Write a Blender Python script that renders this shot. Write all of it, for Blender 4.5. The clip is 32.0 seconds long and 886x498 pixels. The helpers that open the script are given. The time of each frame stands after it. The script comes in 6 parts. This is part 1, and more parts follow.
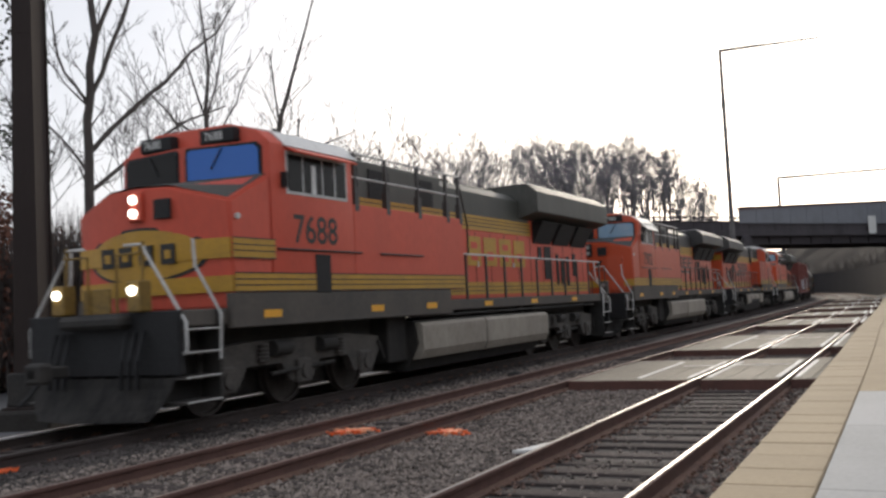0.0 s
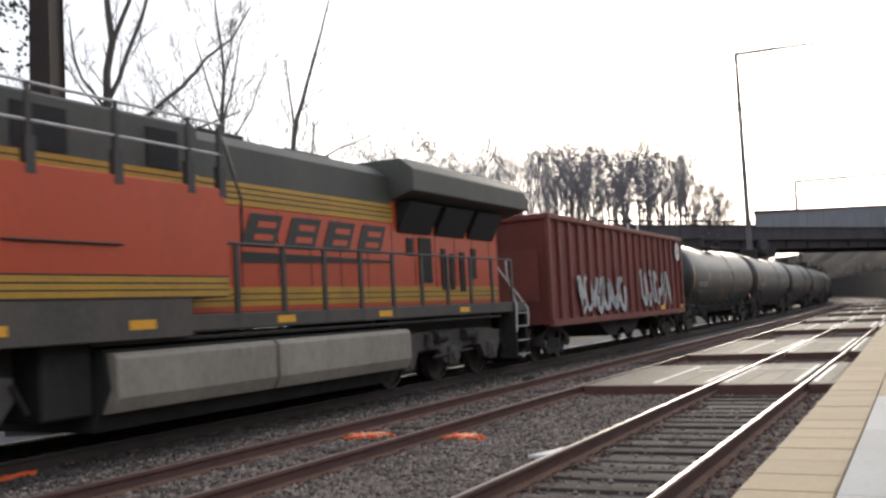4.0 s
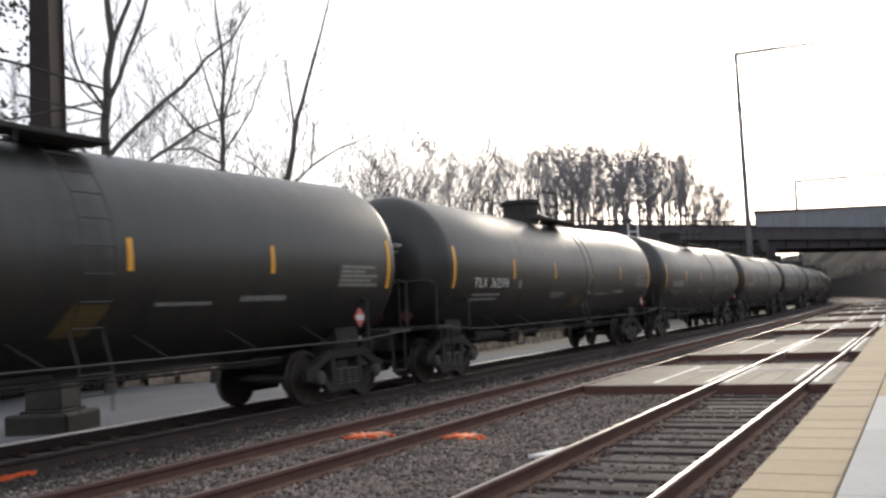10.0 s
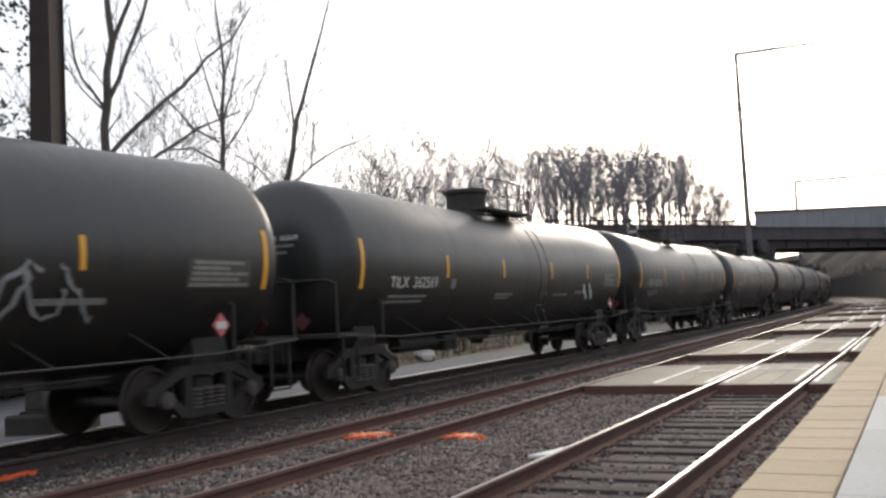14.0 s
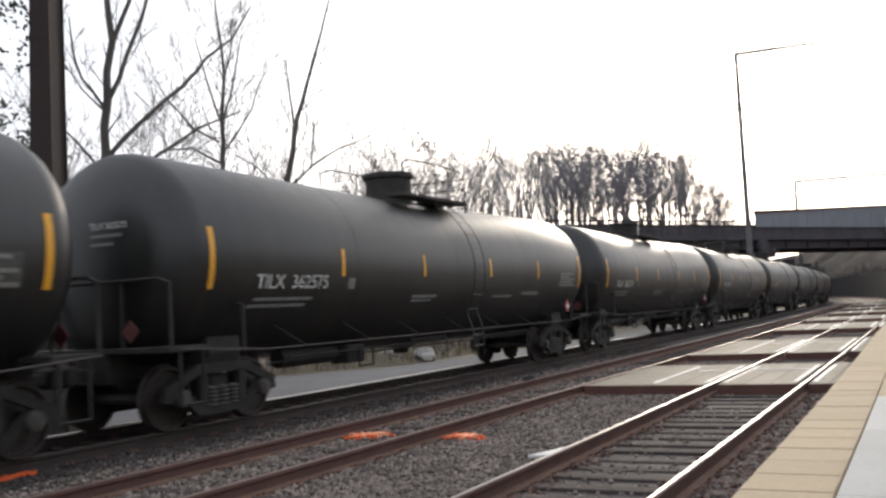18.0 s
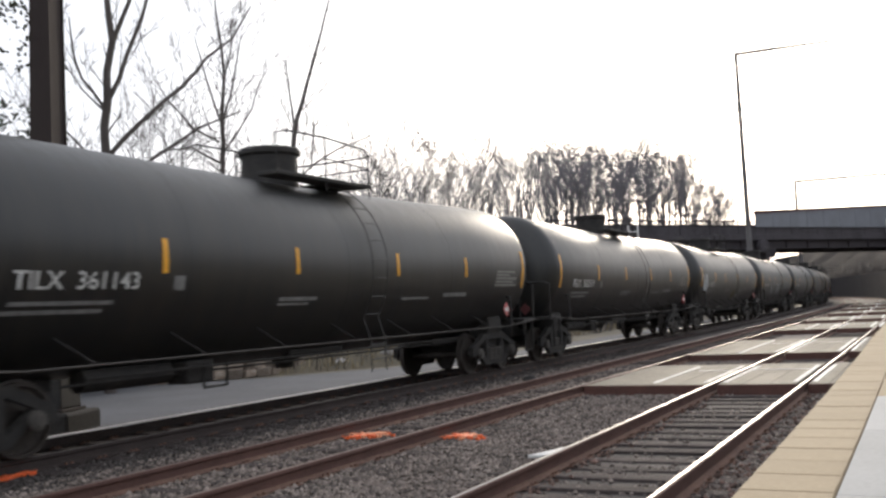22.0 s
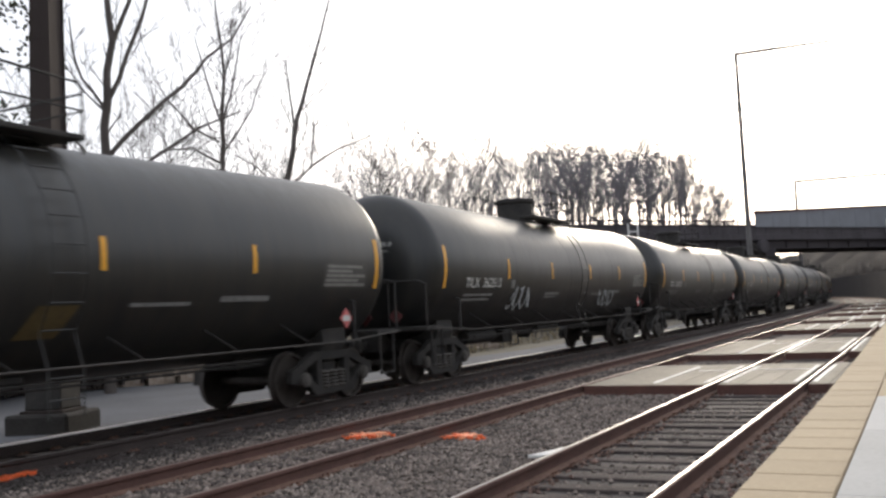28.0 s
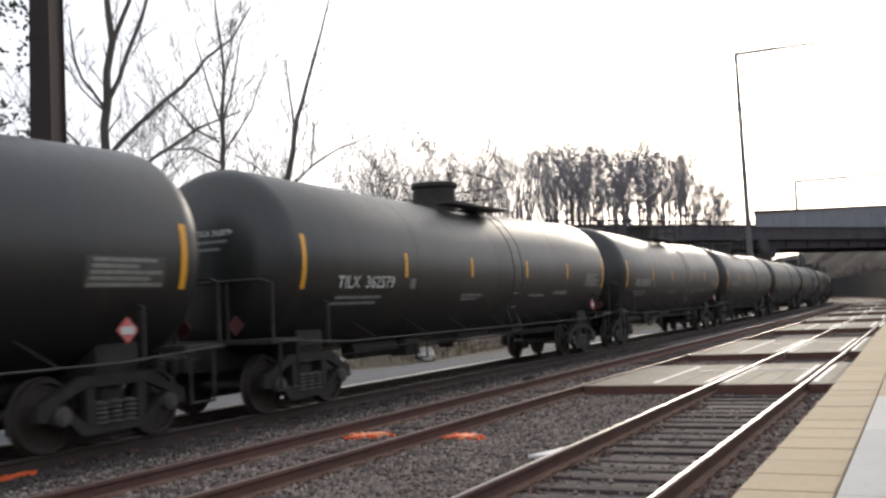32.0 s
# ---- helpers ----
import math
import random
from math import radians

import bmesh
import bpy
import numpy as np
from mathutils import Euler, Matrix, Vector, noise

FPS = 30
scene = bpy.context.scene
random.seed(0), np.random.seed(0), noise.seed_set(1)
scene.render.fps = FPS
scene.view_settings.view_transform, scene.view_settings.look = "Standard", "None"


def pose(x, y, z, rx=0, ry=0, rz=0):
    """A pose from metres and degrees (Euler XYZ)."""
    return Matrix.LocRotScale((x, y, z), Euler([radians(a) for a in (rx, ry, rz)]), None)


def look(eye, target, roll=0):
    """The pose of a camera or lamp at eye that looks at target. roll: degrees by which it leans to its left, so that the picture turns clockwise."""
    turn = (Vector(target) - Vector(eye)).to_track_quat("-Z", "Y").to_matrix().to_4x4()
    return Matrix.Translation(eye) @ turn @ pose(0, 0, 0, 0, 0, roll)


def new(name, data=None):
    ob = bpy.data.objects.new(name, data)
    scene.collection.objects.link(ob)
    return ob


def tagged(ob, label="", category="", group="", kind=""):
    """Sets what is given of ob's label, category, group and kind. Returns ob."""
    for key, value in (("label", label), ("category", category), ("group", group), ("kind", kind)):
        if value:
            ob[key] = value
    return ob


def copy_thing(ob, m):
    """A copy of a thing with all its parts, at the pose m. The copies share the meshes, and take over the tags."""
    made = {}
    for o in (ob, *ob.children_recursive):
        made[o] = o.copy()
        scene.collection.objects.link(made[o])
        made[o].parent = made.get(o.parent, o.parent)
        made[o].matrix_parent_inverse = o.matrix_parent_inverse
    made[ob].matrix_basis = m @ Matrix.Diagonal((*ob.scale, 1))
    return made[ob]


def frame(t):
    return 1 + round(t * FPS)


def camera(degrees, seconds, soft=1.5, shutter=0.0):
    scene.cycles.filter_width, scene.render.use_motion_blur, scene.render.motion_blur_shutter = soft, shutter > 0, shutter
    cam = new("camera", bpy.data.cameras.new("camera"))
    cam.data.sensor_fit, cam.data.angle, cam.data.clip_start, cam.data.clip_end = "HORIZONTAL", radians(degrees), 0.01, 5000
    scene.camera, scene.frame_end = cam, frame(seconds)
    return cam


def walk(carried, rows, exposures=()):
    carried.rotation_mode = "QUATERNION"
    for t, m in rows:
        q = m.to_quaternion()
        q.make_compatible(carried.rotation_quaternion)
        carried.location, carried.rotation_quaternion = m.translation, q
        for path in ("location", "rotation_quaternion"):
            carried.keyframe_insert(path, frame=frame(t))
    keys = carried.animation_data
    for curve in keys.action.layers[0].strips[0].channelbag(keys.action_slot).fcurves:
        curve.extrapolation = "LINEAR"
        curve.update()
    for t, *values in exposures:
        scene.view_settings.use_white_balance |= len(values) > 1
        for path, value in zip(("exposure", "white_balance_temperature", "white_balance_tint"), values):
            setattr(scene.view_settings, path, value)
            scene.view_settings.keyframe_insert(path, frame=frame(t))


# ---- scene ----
# World: y runs along the railway away from the station, x across it, z = 0 at the top of the rails.
YAW, TILT, LEAN, EYE = -27.67, 3.75, -2.95, (0.0, 0.0, 1.493)
cam = camera(50.5, 32.0, soft=2.7, shutter=0.12)


def aim(turn, tilt):
    """The camera on its tripod, turned and tilted by some degrees from its resting aim."""
    a, b = radians(YAW + turn), radians(TILT + tilt)
    way = Vector((math.sin(a) * math.cos(b), math.cos(a) * math.cos(b), math.sin(b)))
    return look(EYE, Vector(EYE) + 10 * way, LEAN)


walk(cam, [(0.0, aim(0.90, -0.31)), (0.1, aim(0.60, -0.28)), (0.2, aim(0.24, -0.25)), (0.3, aim(-0.10, -0.25)), (0.4, aim(-0.27, -0.25)),
           (0.5, aim(-0.35, -0.24)), (1.0, aim(-0.35, -0.14)), (1.5, aim(-0.24, -0.07)), (2.0, aim(-0.14, -0.035)),
           (2.5, aim(-0.07, 0.0)), (3.0, aim(0.0, 0.035)), (3.5, aim(0.0, 0.0)), (5.5, aim(0.0, 0.0)), (32.0, aim(0.0, 0.0))],
     exposures=[(0.0, -0.06, 6240, 11), (0.5, 0.10, 6240, 11), (2.0, 0.33, 6240, 11), (3.5, 0.34, 6240, 11), (32.0, 0.34, 6240, 11)])

# ---- light ----
SUN_AZ, SUN_EL = -11.0, 13.0
world = bpy.data.worlds.new("sky")
scene.world = world
world.use_nodes = True
wn = world.node_tree
sky = wn.nodes.new("ShaderNodeTexSky")
sky.sky_type = "NISHITA"
sky.sun_disc = False
sky.sun_elevation, sky.sun_rotation = radians(SUN_EL), radians(SUN_AZ)
sky.air_density, sky.dust_density, sky.ozone_density = 1.0, 4.0, 0.6
grey = wn.nodes.new("ShaderNodeHueSaturation")
grey.inputs["Saturation"].default_value = 0.55
wn.links.new(sky.outputs["Color"], grey.inputs["Color"])
veil = wn.nodes.new("ShaderNodeMix")          # thin high cloud evens the clear sky out
veil.data_type = "RGBA"
veil.inputs[0].default_value, veil.inputs[7].default_value = 0.72, (6.0, 6.1, 6.4, 1)
wn.links.new(grey.outputs["Color"], veil.inputs[6])
wn.links.new(veil.outputs[2], wn.nodes["Background"].inputs["Color"])
wn.nodes["Background"].inputs["Strength"].default_value = 0.15
sun_data = bpy.data.lights.new("sun", "SUN")
sun_data.energy, sun_data.angle, sun_data.color = 1.7, radians(12), (1.0, 0.87, 0.68)
sun = new("sun", sun_data)
sa, se = radians(SUN_AZ), radians(SUN_EL)
sun.matrix_world = look((0, 0, 60), Vector((0, 0, 60)) - 10 * Vector((math.sin(sa) * math.cos(se), math.cos(sa) * math.cos(se), math.sin(se))))


# ---- materials ----
def mat(name, base, dirt=None, amount=0.35, rough=0.6, metal=0.0, coarse=0.8, fine=18.0, bump=0.1, stretch=(1, 1, 1), vary=0.0, spec=0.5):
    """A weathered surface: base colour broken by dirt at two scales, with fine relief."""
    m = bpy.data.materials.new(name)
    m.use_nodes = True
    n, l = m.node_tree.nodes, m.node_tree.links
    b = n["Principled BSDF"]
    dirt = dirt or tuple(c * 0.55 for c in base)
    tc, mp = n.new("ShaderNodeTexCoord"), n.new("ShaderNodeMapping")
    mp.inputs["Scale"].default_value = stretch
    l.new(tc.outputs["Object"], mp.inputs["Vector"])
    big, small = n.new("ShaderNodeTexNoise"), n.new("ShaderNodeTexNoise")
    for t, s, d in ((big, coarse, 5), (small, fine, 4)):
        t.inputs["Scale"].default_value, t.inputs["Detail"].default_value, t.inputs["Roughness"].default_value = s, d, 0.62
        l.new(mp.outputs["Vector"], t.inputs["Vector"])
    ramp = n.new("ShaderNodeMapRange")
    ramp.inputs["From Min"].default_value, ramp.inputs["From Max"].default_value = 0.38, 0.72
    l.new(big.outputs["Fac"], ramp.inputs["Value"])
    mul = n.new("ShaderNodeMath")
    mul.operation = "MULTIPLY_ADD"
    mul.inputs[1].default_value, mul.inputs[2].default_value = amount, 0.0
    l.new(ramp.outputs["Result"], mul.inputs[0])
    ramp2 = n.new("ShaderNodeMapRange")
    ramp2.inputs["From Min"].default_value, ramp2.inputs["From Max"].default_value, ramp2.inputs["To Max"].default_value = 0.42, 0.7, amount * 0.8
    l.new(small.outputs["Fac"], ramp2.inputs["Value"])
    add = n.new("ShaderNodeMath")
    add.use_clamp = True
    l.new(mul.outputs["Value"], add.inputs[0]), l.new(ramp2.outputs["Result"], add.inputs[1])
    mix = n.new("ShaderNodeMix")
    mix.data_type = "RGBA"
    mix.inputs[6].default_value, mix.inputs[7].default_value = (*base, 1), (*dirt, 1)
    l.new(add.outputs["Value"], mix.inputs[0])
    out = mix.outputs[2]
    if vary:
        info, hsv, mr = n.new("ShaderNodeObjectInfo"), n.new("ShaderNodeHueSaturation"), n.new("ShaderNodeMapRange")
        mr.inputs["To Min"].default_value, mr.inputs["To Max"].default_value = 1 - vary, 1 + vary
        l.new(info.outputs["Random"], mr.inputs["Value"]), l.new(mr.outputs["Result"], hsv.inputs["Value"])
        l.new(out, hsv.inputs["Color"])
        out = hsv.outputs["Color"]
    l.new(out, b.inputs["Base Color"])
    rr = n.new("ShaderNodeMapRange")
    rr.inputs["To Min"].default_value, rr.inputs["To Max"].default_value = max(0.05, rough - 0.12), min(1.0, rough + 0.15)
    l.new(small.outputs["Fac"], rr.inputs["Value"]), l.new(rr.outputs["Result"], b.inputs["Roughness"])
    b.inputs["Metallic"].default_value = metal
    b.inputs["Specular IOR Level"].default_value = spec
    if bump:
        bp = n.new("ShaderNodeBump")
        bp.inputs["Strength"].default_value, bp.inputs["Distance"].default_value = bump, 0.02
        l.new(small.outputs["Fac"], bp.inputs["Height"]), l.new(bp.outputs["Normal"], b.inputs["Normal"])
    return m


def island_mat(name, base, other, rough=0.9, spread=0.5):
    """For joined heaps of small pieces: each piece has its own shade."""
    m = mat(name, base, other, 0.5, rough, fine=40.0, coarse=3.0, bump=0.3)
    n, l = m.node_tree.nodes, m.node_tree.links
    b = n["Principled BSDF"]
    src = b.inputs["Base Color"].links[0].from_socket
    geo, hsv, mr = n.new("ShaderNodeNewGeometry"), n.new("ShaderNodeHueSaturation"), n.new("ShaderNodeMapRange")
    mr.inputs["To Min"].default_value, mr.inputs["To Max"].default_value = 1 - spread, 1 + spread
    l.new(geo.outputs["Random Per Island"], mr.inputs["Value"]), l.new(mr.outputs["Result"], hsv.inputs["Value"])
    l.new(src, hsv.inputs["Color"]), l.new(hsv.outputs["Color"], b.inputs["Base Color"])
    return m


def glow(name, color, strength):
    m = bpy.data.materials.new(name)
    m.use_nodes = True
    b = m.node_tree.nodes["Principled BSDF"]
    b.inputs["Base Color"].default_value = (*color, 1)
    b.inputs["Emission Color"].default_value, b.inputs["Emission Strength"].default_value = (*color, 1), strength
    return m


M_ORANGE = mat("orange enamel", (0.52, 0.066, 0.014), (0.30, 0.052, 0.022), 0.35, 0.42, coarse=0.7, stretch=(1, 1, 0.35), bump=0.02)
M_ORANGE_OLD = mat("faded orange enamel", (0.62, 0.088, 0.046), (0.38, 0.072, 0.046), 0.35, 0.55, coarse=0.8, stretch=(1, 1, 0.3), bump=0.03)
M_GREEN = mat("dark green-grey paint", (0.045, 0.048, 0.040), (0.09, 0.085, 0.075), 0.6, 0.55, stretch=(1, 1, 0.3), bump=0.03)
M_BLACKUP = mat("sooty black paint", (0.022, 0.023, 0.025), (0.055, 0.05, 0.045), 0.6, 0.5, stretch=(1, 1, 0.3), bump=0.03)
M_YELLOW = mat("dirty yellow paint", (0.52, 0.29, 0.022), (0.24, 0.14, 0.03), 0.4, 0.5, coarse=1.4, bump=0.02)
M_OLDYELLOW = mat("grimy brown-yellow paint", (0.27, 0.165, 0.03), (0.13, 0.085, 0.03), 0.6, 0.65, coarse=3, bump=0.03)
M_PIN = mat("black paint line", (0.02, 0.018, 0.016), rough=0.5, bump=0)
M_SILL = mat("dusty grey frame paint", (0.062, 0.058, 0.053), (0.13, 0.11, 0.09), 0.6, 0.75, stretch=(1, 1, 0.5))
M_UNDER = mat("grimy black running gear", (0.017, 0.0165, 0.016), (0.05, 0.044, 0.038), 0.6, 0.8, coarse=2.5, bump=0.3)
M_PLOW = mat("dusty black plow", (0.018, 0.0175, 0.017), (0.075, 0.068, 0.062), 0.6, 0.75, coarse=1.6, fine=9, stretch=(2, 1, 0.4), bump=0.15)
M_TRUCK = mat("dusty grey cast truck", (0.056, 0.052, 0.048), (0.13, 0.115, 0.10), 0.6, 0.8, coarse=2.0, bump=0.25)
M_FUEL = mat("dusty tan fuel tank paint", (0.36, 0.325, 0.27), (0.18, 0.155, 0.13), 0.5, 0.7, coarse=1.0, stretch=(1, 1, 0.4))
M_STEELBAR = mat("pale grey handrail paint", (0.62, 0.62, 0.60), (0.3, 0.28, 0.26), 0.4, 0.5, coarse=4.0, bump=0)
M_DARKRAIL = mat("black handrail paint", (0.03, 0.03, 0.03), (0.07, 0.06, 0.05), 0.5, 0.5, bump=0)
M_GRILLE = mat("dark opening", (0.010, 0.010, 0.011), rough=0.7, bump=0)
# the sky's reflection is given as the blue of the glass
M_GLASSBLUE = mat("windscreen with painted sky reflection", (0.03, 0.14, 0.50), (0.04, 0.16, 0.52), 0.2, 0.15, bump=0, spec=0.4)
M_GLASS = mat("dark cab glass", (0.018, 0.017, 0.016), rough=0.2, bump=0, spec=0.12)
M_WHITE = mat("white paint", (0.72, 0.72, 0.70), (0.4, 0.39, 0.37), 0.35, 0.5, coarse=3.0, bump=0)
M_LETTER = mat("white stencil paint", (0.60, 0.60, 0.57), (0.34, 0.34, 0.32), 0.4, 0.6, coarse=6.0, fine=30, bump=0)
M_DIMLETTER = mat("worn grey stencil paint", (0.24, 0.24, 0.23), (0.11, 0.11, 0.105), 0.6, 0.6, coarse=6.0, bump=0)
M_SILVER = mat("faded silver sign panel", (0.085, 0.082, 0.074), (0.04, 0.039, 0.035), 0.6, 0.6, coarse=7.0, fine=40, bump=0)
# the streaky dirt is tinted warm to imitate the sun's brown sheen
M_TANKBLACK = mat("satin black tank paint", (0.0068, 0.0086, 0.0098), (0.026, 0.0235, 0.0185), 0.62, 0.40, coarse=1.0, fine=7, stretch=(0.6, 1.6, 0.22), bump=0.03, vary=0.18, spec=0.62)
M_PATCH = mat("dirty yellow patch paint", (0.34, 0.22, 0.035), (0.15, 0.10, 0.03), 0.5, 0.6, coarse=4, bump=0)
M_DULLPATCH = mat("dull brown-yellow patch paint", (0.10, 0.070, 0.022), (0.05, 0.036, 0.016), 0.6, 0.6, coarse=4, bump=0)
# paler glass colour, again for reflected sky
M_PALEGLASS = mat("windscreen with painted pale sky reflection", (0.20, 0.33, 0.46), (0.34, 0.42, 0.48), 0.6, 0.15, coarse=1.5, bump=0, spec=0.4)
M_REFLECT = mat("amber reflective tape", (0.85, 0.42, 0.03), (0.6, 0.28, 0.02), 0.3, 0.4, coarse=5, bump=0)
M_PLACARD = mat("red hazard placard", (0.50, 0.06, 0.06), (0.6, 0.3, 0.28), 0.5, 0.5, coarse=30, bump=0)
# darker placard colour for the shaded tank ends
M_SHADEPLACARD = mat("red placard darkened for end shade", (0.12, 0.03, 0.03), (0.07, 0.025, 0.025), 0.5, 0.6, coarse=20, bump=0)
M_DATAROW = mat("pale data stencil", (0.26, 0.255, 0.23), (0.10, 0.098, 0.09), 0.5, 0.6, coarse=9, fine=40, bump=0)
M_HOPPER = mat("oxide red hopper paint", (0.185, 0.040, 0.030), (0.085, 0.028, 0.024), 0.5, 0.6, coarse=0.9, stretch=(1, 1, 0.3), bump=0.05)
M_HOPRIB = mat("rubbed oxide red rib", (0.21, 0.055, 0.042), (0.10, 0.035, 0.03), 0.5, 0.65, coarse=2, bump=0.05)
M_GRAFFITI = mat("pale spray paint", (0.52, 0.55, 0.56), (0.25, 0.27, 0.28), 0.5, 0.6, coarse=3, bump=0)
M_GRAFMID = mat("faded grey spray paint", (0.27, 0.28, 0.28), (0.12, 0.125, 0.125), 0.5, 0.6, coarse=3, bump=0)
M_GRAFDIM = mat("dull grey spray paint", (0.17, 0.18, 0.18), (0.07, 0.07, 0.07), 0.5, 0.6, coarse=3, bump=0)
M_WHEEL = mat("worn wheel steel", (0.06, 0.05, 0.043), (0.03, 0.026, 0.023), 0.5, 0.6, metal=0.3, coarse=5, bump=0.1)
M_LAMP = glow("lit locomotive lamp", (1.0, 0.92, 0.76), 6.0)
M_LENS = mat("unlit lamp lens", (0.35, 0.34, 0.32), rough=0.15, bump=0, spec=0.9)
M_RAIL = mat("rusty rail web", (0.135, 0.070, 0.056), (0.072, 0.040, 0.034), 0.6, 0.85, coarse=3, fine=40, bump=0.3)
M_RAILDARK = mat("dark brown rail", (0.050, 0.036, 0.032), (0.030, 0.023, 0.021), 0.6, 0.8, coarse=3, fine=40, bump=0.3)
M_HEADDARK = mat("rail head darkened for the train's reflection", (0.16, 0.145, 0.135), (0.09, 0.075, 0.068), 0.6, 0.5, metal=0.6, coarse=2, stretch=(1, 0.05, 1), bump=0)
M_FOOT = mat("tan rusty rail foot", (0.20, 0.115, 0.080), (0.10, 0.058, 0.046), 0.7, 0.95, coarse=4, fine=30, bump=0.4)
M_RUSTSTONE = island_mat("rust-stained stones", (0.17, 0.105, 0.082), (0.09, 0.058, 0.048), 0.92, 0.7)
M_RAILTOP = mat("polished rail head", (0.29, 0.28, 0.28), (0.17, 0.145, 0.135), 0.5, 0.42, metal=1.0, coarse=2, stretch=(1, 0.05, 1), bump=0)
M_RAILGLINT = mat("rail head with glint in its colour", (0.85, 0.84, 0.83), (0.65, 0.62, 0.60), 0.4, 0.48, metal=1.0, coarse=2, stretch=(1, 0.05, 1), bump=0)
M_RAILDULL = mat("dull rail head", (0.36, 0.29, 0.25), (0.20, 0.14, 0.11), 0.6, 0.45, metal=0.8, coarse=2, stretch=(1, 0.05, 1), bump=0)
M_TIE = mat("weathered creosote timber", (0.036, 0.028, 0.027), (0.105, 0.086, 0.080), 0.6, 0.9, coarse=1.2, fine=14, stretch=(0.6, 7, 7), bump=0.7, vary=0.35, spec=0.2)
M_BALLAST = mat("grey-brown ballast", (0.115, 0.095, 0.082), (0.21, 0.18, 0.158), 0.8, 0.95, coarse=1.6, fine=22, bump=1.0)
# dirt beside the platform; under the far track, train shade as colour
M_DIRTSHADE = mat("dark ballast, dirt and painted train shade", (0.050, 0.040, 0.036), (0.095, 0.080, 0.072), 0.7, 0.9, coarse=1.2, fine=22, bump=1.0)
M_SHADESTONE = island_mat("ballast stones darkened for train shade", (0.085, 0.073, 0.066), (0.05, 0.042, 0.038), 0.9, 0.7)
M_STONE = island_mat("ballast stones", (0.225, 0.188, 0.162), (0.115, 0.090, 0.076), 0.92, 0.7)
M_GROUND = mat("winter ground", (0.15, 0.125, 0.085), (0.085, 0.075, 0.05), 0.8, 0.95, coarse=0.15, fine=3.0, bump=0.6)
M_ROAD = mat("pale gravel road", (0.15, 0.152, 0.16), (0.09, 0.09, 0.091), 0.5, 0.9, coarse=0.5, fine=12, bump=0.3, spec=0.2)
M_TACTILE = mat("tan paving tile", (0.385, 0.30, 0.19), (0.28, 0.22, 0.145), 0.45, 0.8, coarse=1.5, fine=25, bump=0.2, vary=0.06, spec=0.25)
M_CONCRETE = mat("pale platform concrete", (0.45, 0.45, 0.44), (0.35, 0.345, 0.33), 0.45, 0.8, coarse=0.8, fine=20, bump=0.15, vary=0.05, spec=0.25)
M_OLDCON = mat("stained old concrete", (0.24, 0.22, 0.19), (0.12, 0.105, 0.09), 0.6, 0.9, coarse=1.5, fine=14, bump=0.4)
M_PANEL = mat("worn crossing board", (0.205, 0.18, 0.14), (0.115, 0.10, 0.08), 0.55, 0.75, coarse=1.0, fine=14, stretch=(1, 4, 1), bump=0.25, vary=0.14, spec=0.2)
M_BOARDEDGE = mat("red-brown board edge", (0.135, 0.062, 0.048), (0.075, 0.042, 0.036), 0.6, 0.9, coarse=2, bump=0.4)
M_LINE = mat("scuffed white line", (0.70, 0.69, 0.66), (0.42, 0.40, 0.37), 0.45, 0.7, coarse=3, bump=0)
M_ORANGEMARK = mat("bright orange marking paint", (0.95, 0.16, 0.04), (0.6, 0.12, 0.04), 0.4, 0.7, coarse=9, bump=0)
M_RUST = mat("rusty steel column", (0.020, 0.012, 0.010), (0.036, 0.026, 0.022), 0.6, 0.85, coarse=1.2, fine=18, stretch=(1, 1, 0.3), bump=0.3)
M_POLE = mat("dark galvanised pole", (0.12, 0.115, 0.115), (0.07, 0.062, 0.06), 0.5, 0.6, coarse=2, bump=0.1)
# darkened beyond its dirt to imitate the shade of the cars
M_FOOTING = mat("dirty footing concrete darkened for car shade", (0.034, 0.030, 0.026), (0.018, 0.016, 0.014), 0.6, 0.95, coarse=2, fine=14, bump=0.4)
# both bridge colours are lowered to imitate its backlit, shaded face
M_BRIDGE = mat("weathered steel with backlit shade in its colour", (0.030, 0.025, 0.029), (0.052, 0.044, 0.046), 0.6, 0.85, coarse=0.5, fine=6, stretch=(1, 1, 0.4), bump=0.2)
M_BRIDGECON = mat("grey bridge concrete with backlit shade in its colour", (0.080, 0.073, 0.079), (0.045, 0.041, 0.044), 0.6, 0.9, coarse=0.4, fine=5, stretch=(1, 1, 0.3), bump=0.2, spec=0.2)
M_FENCE = mat("grey screen panel", (0.19, 0.20, 0.225), (0.14, 0.145, 0.16), 0.5, 0.6, coarse=0.6, bump=0.05)
M_BARK = mat("winter bark", (0.075, 0.062, 0.055), (0.12, 0.105, 0.095), 0.6, 0.95, coarse=3, fine=16, stretch=(1, 1, 0.25), bump=0.6)
M_TWIG = mat("thin winter twigs", (0.095, 0.078, 0.07), (0.06, 0.05, 0.046), 0.5, 0.95, coarse=2, bump=0)
# distance haze is mixed into these pale bark and twig colours
M_HAZYBARK = mat("far winter wood paled by painted haze", (0.19, 0.175, 0.175), (0.12, 0.112, 0.112), 0.5, 0.95, coarse=0.5, bump=0, spec=0.1)
M_HAZYTWIG = mat("far winter twigs paled by painted haze", (0.26, 0.25, 0.265), (0.18, 0.172, 0.182), 0.5, 0.95, coarse=0.5, bump=0, spec=0.1)
M_LEAF = island_mat("dark evergreen leaves", (0.05, 0.055, 0.032), (0.03, 0.034, 0.022), 0.6, 0.5)
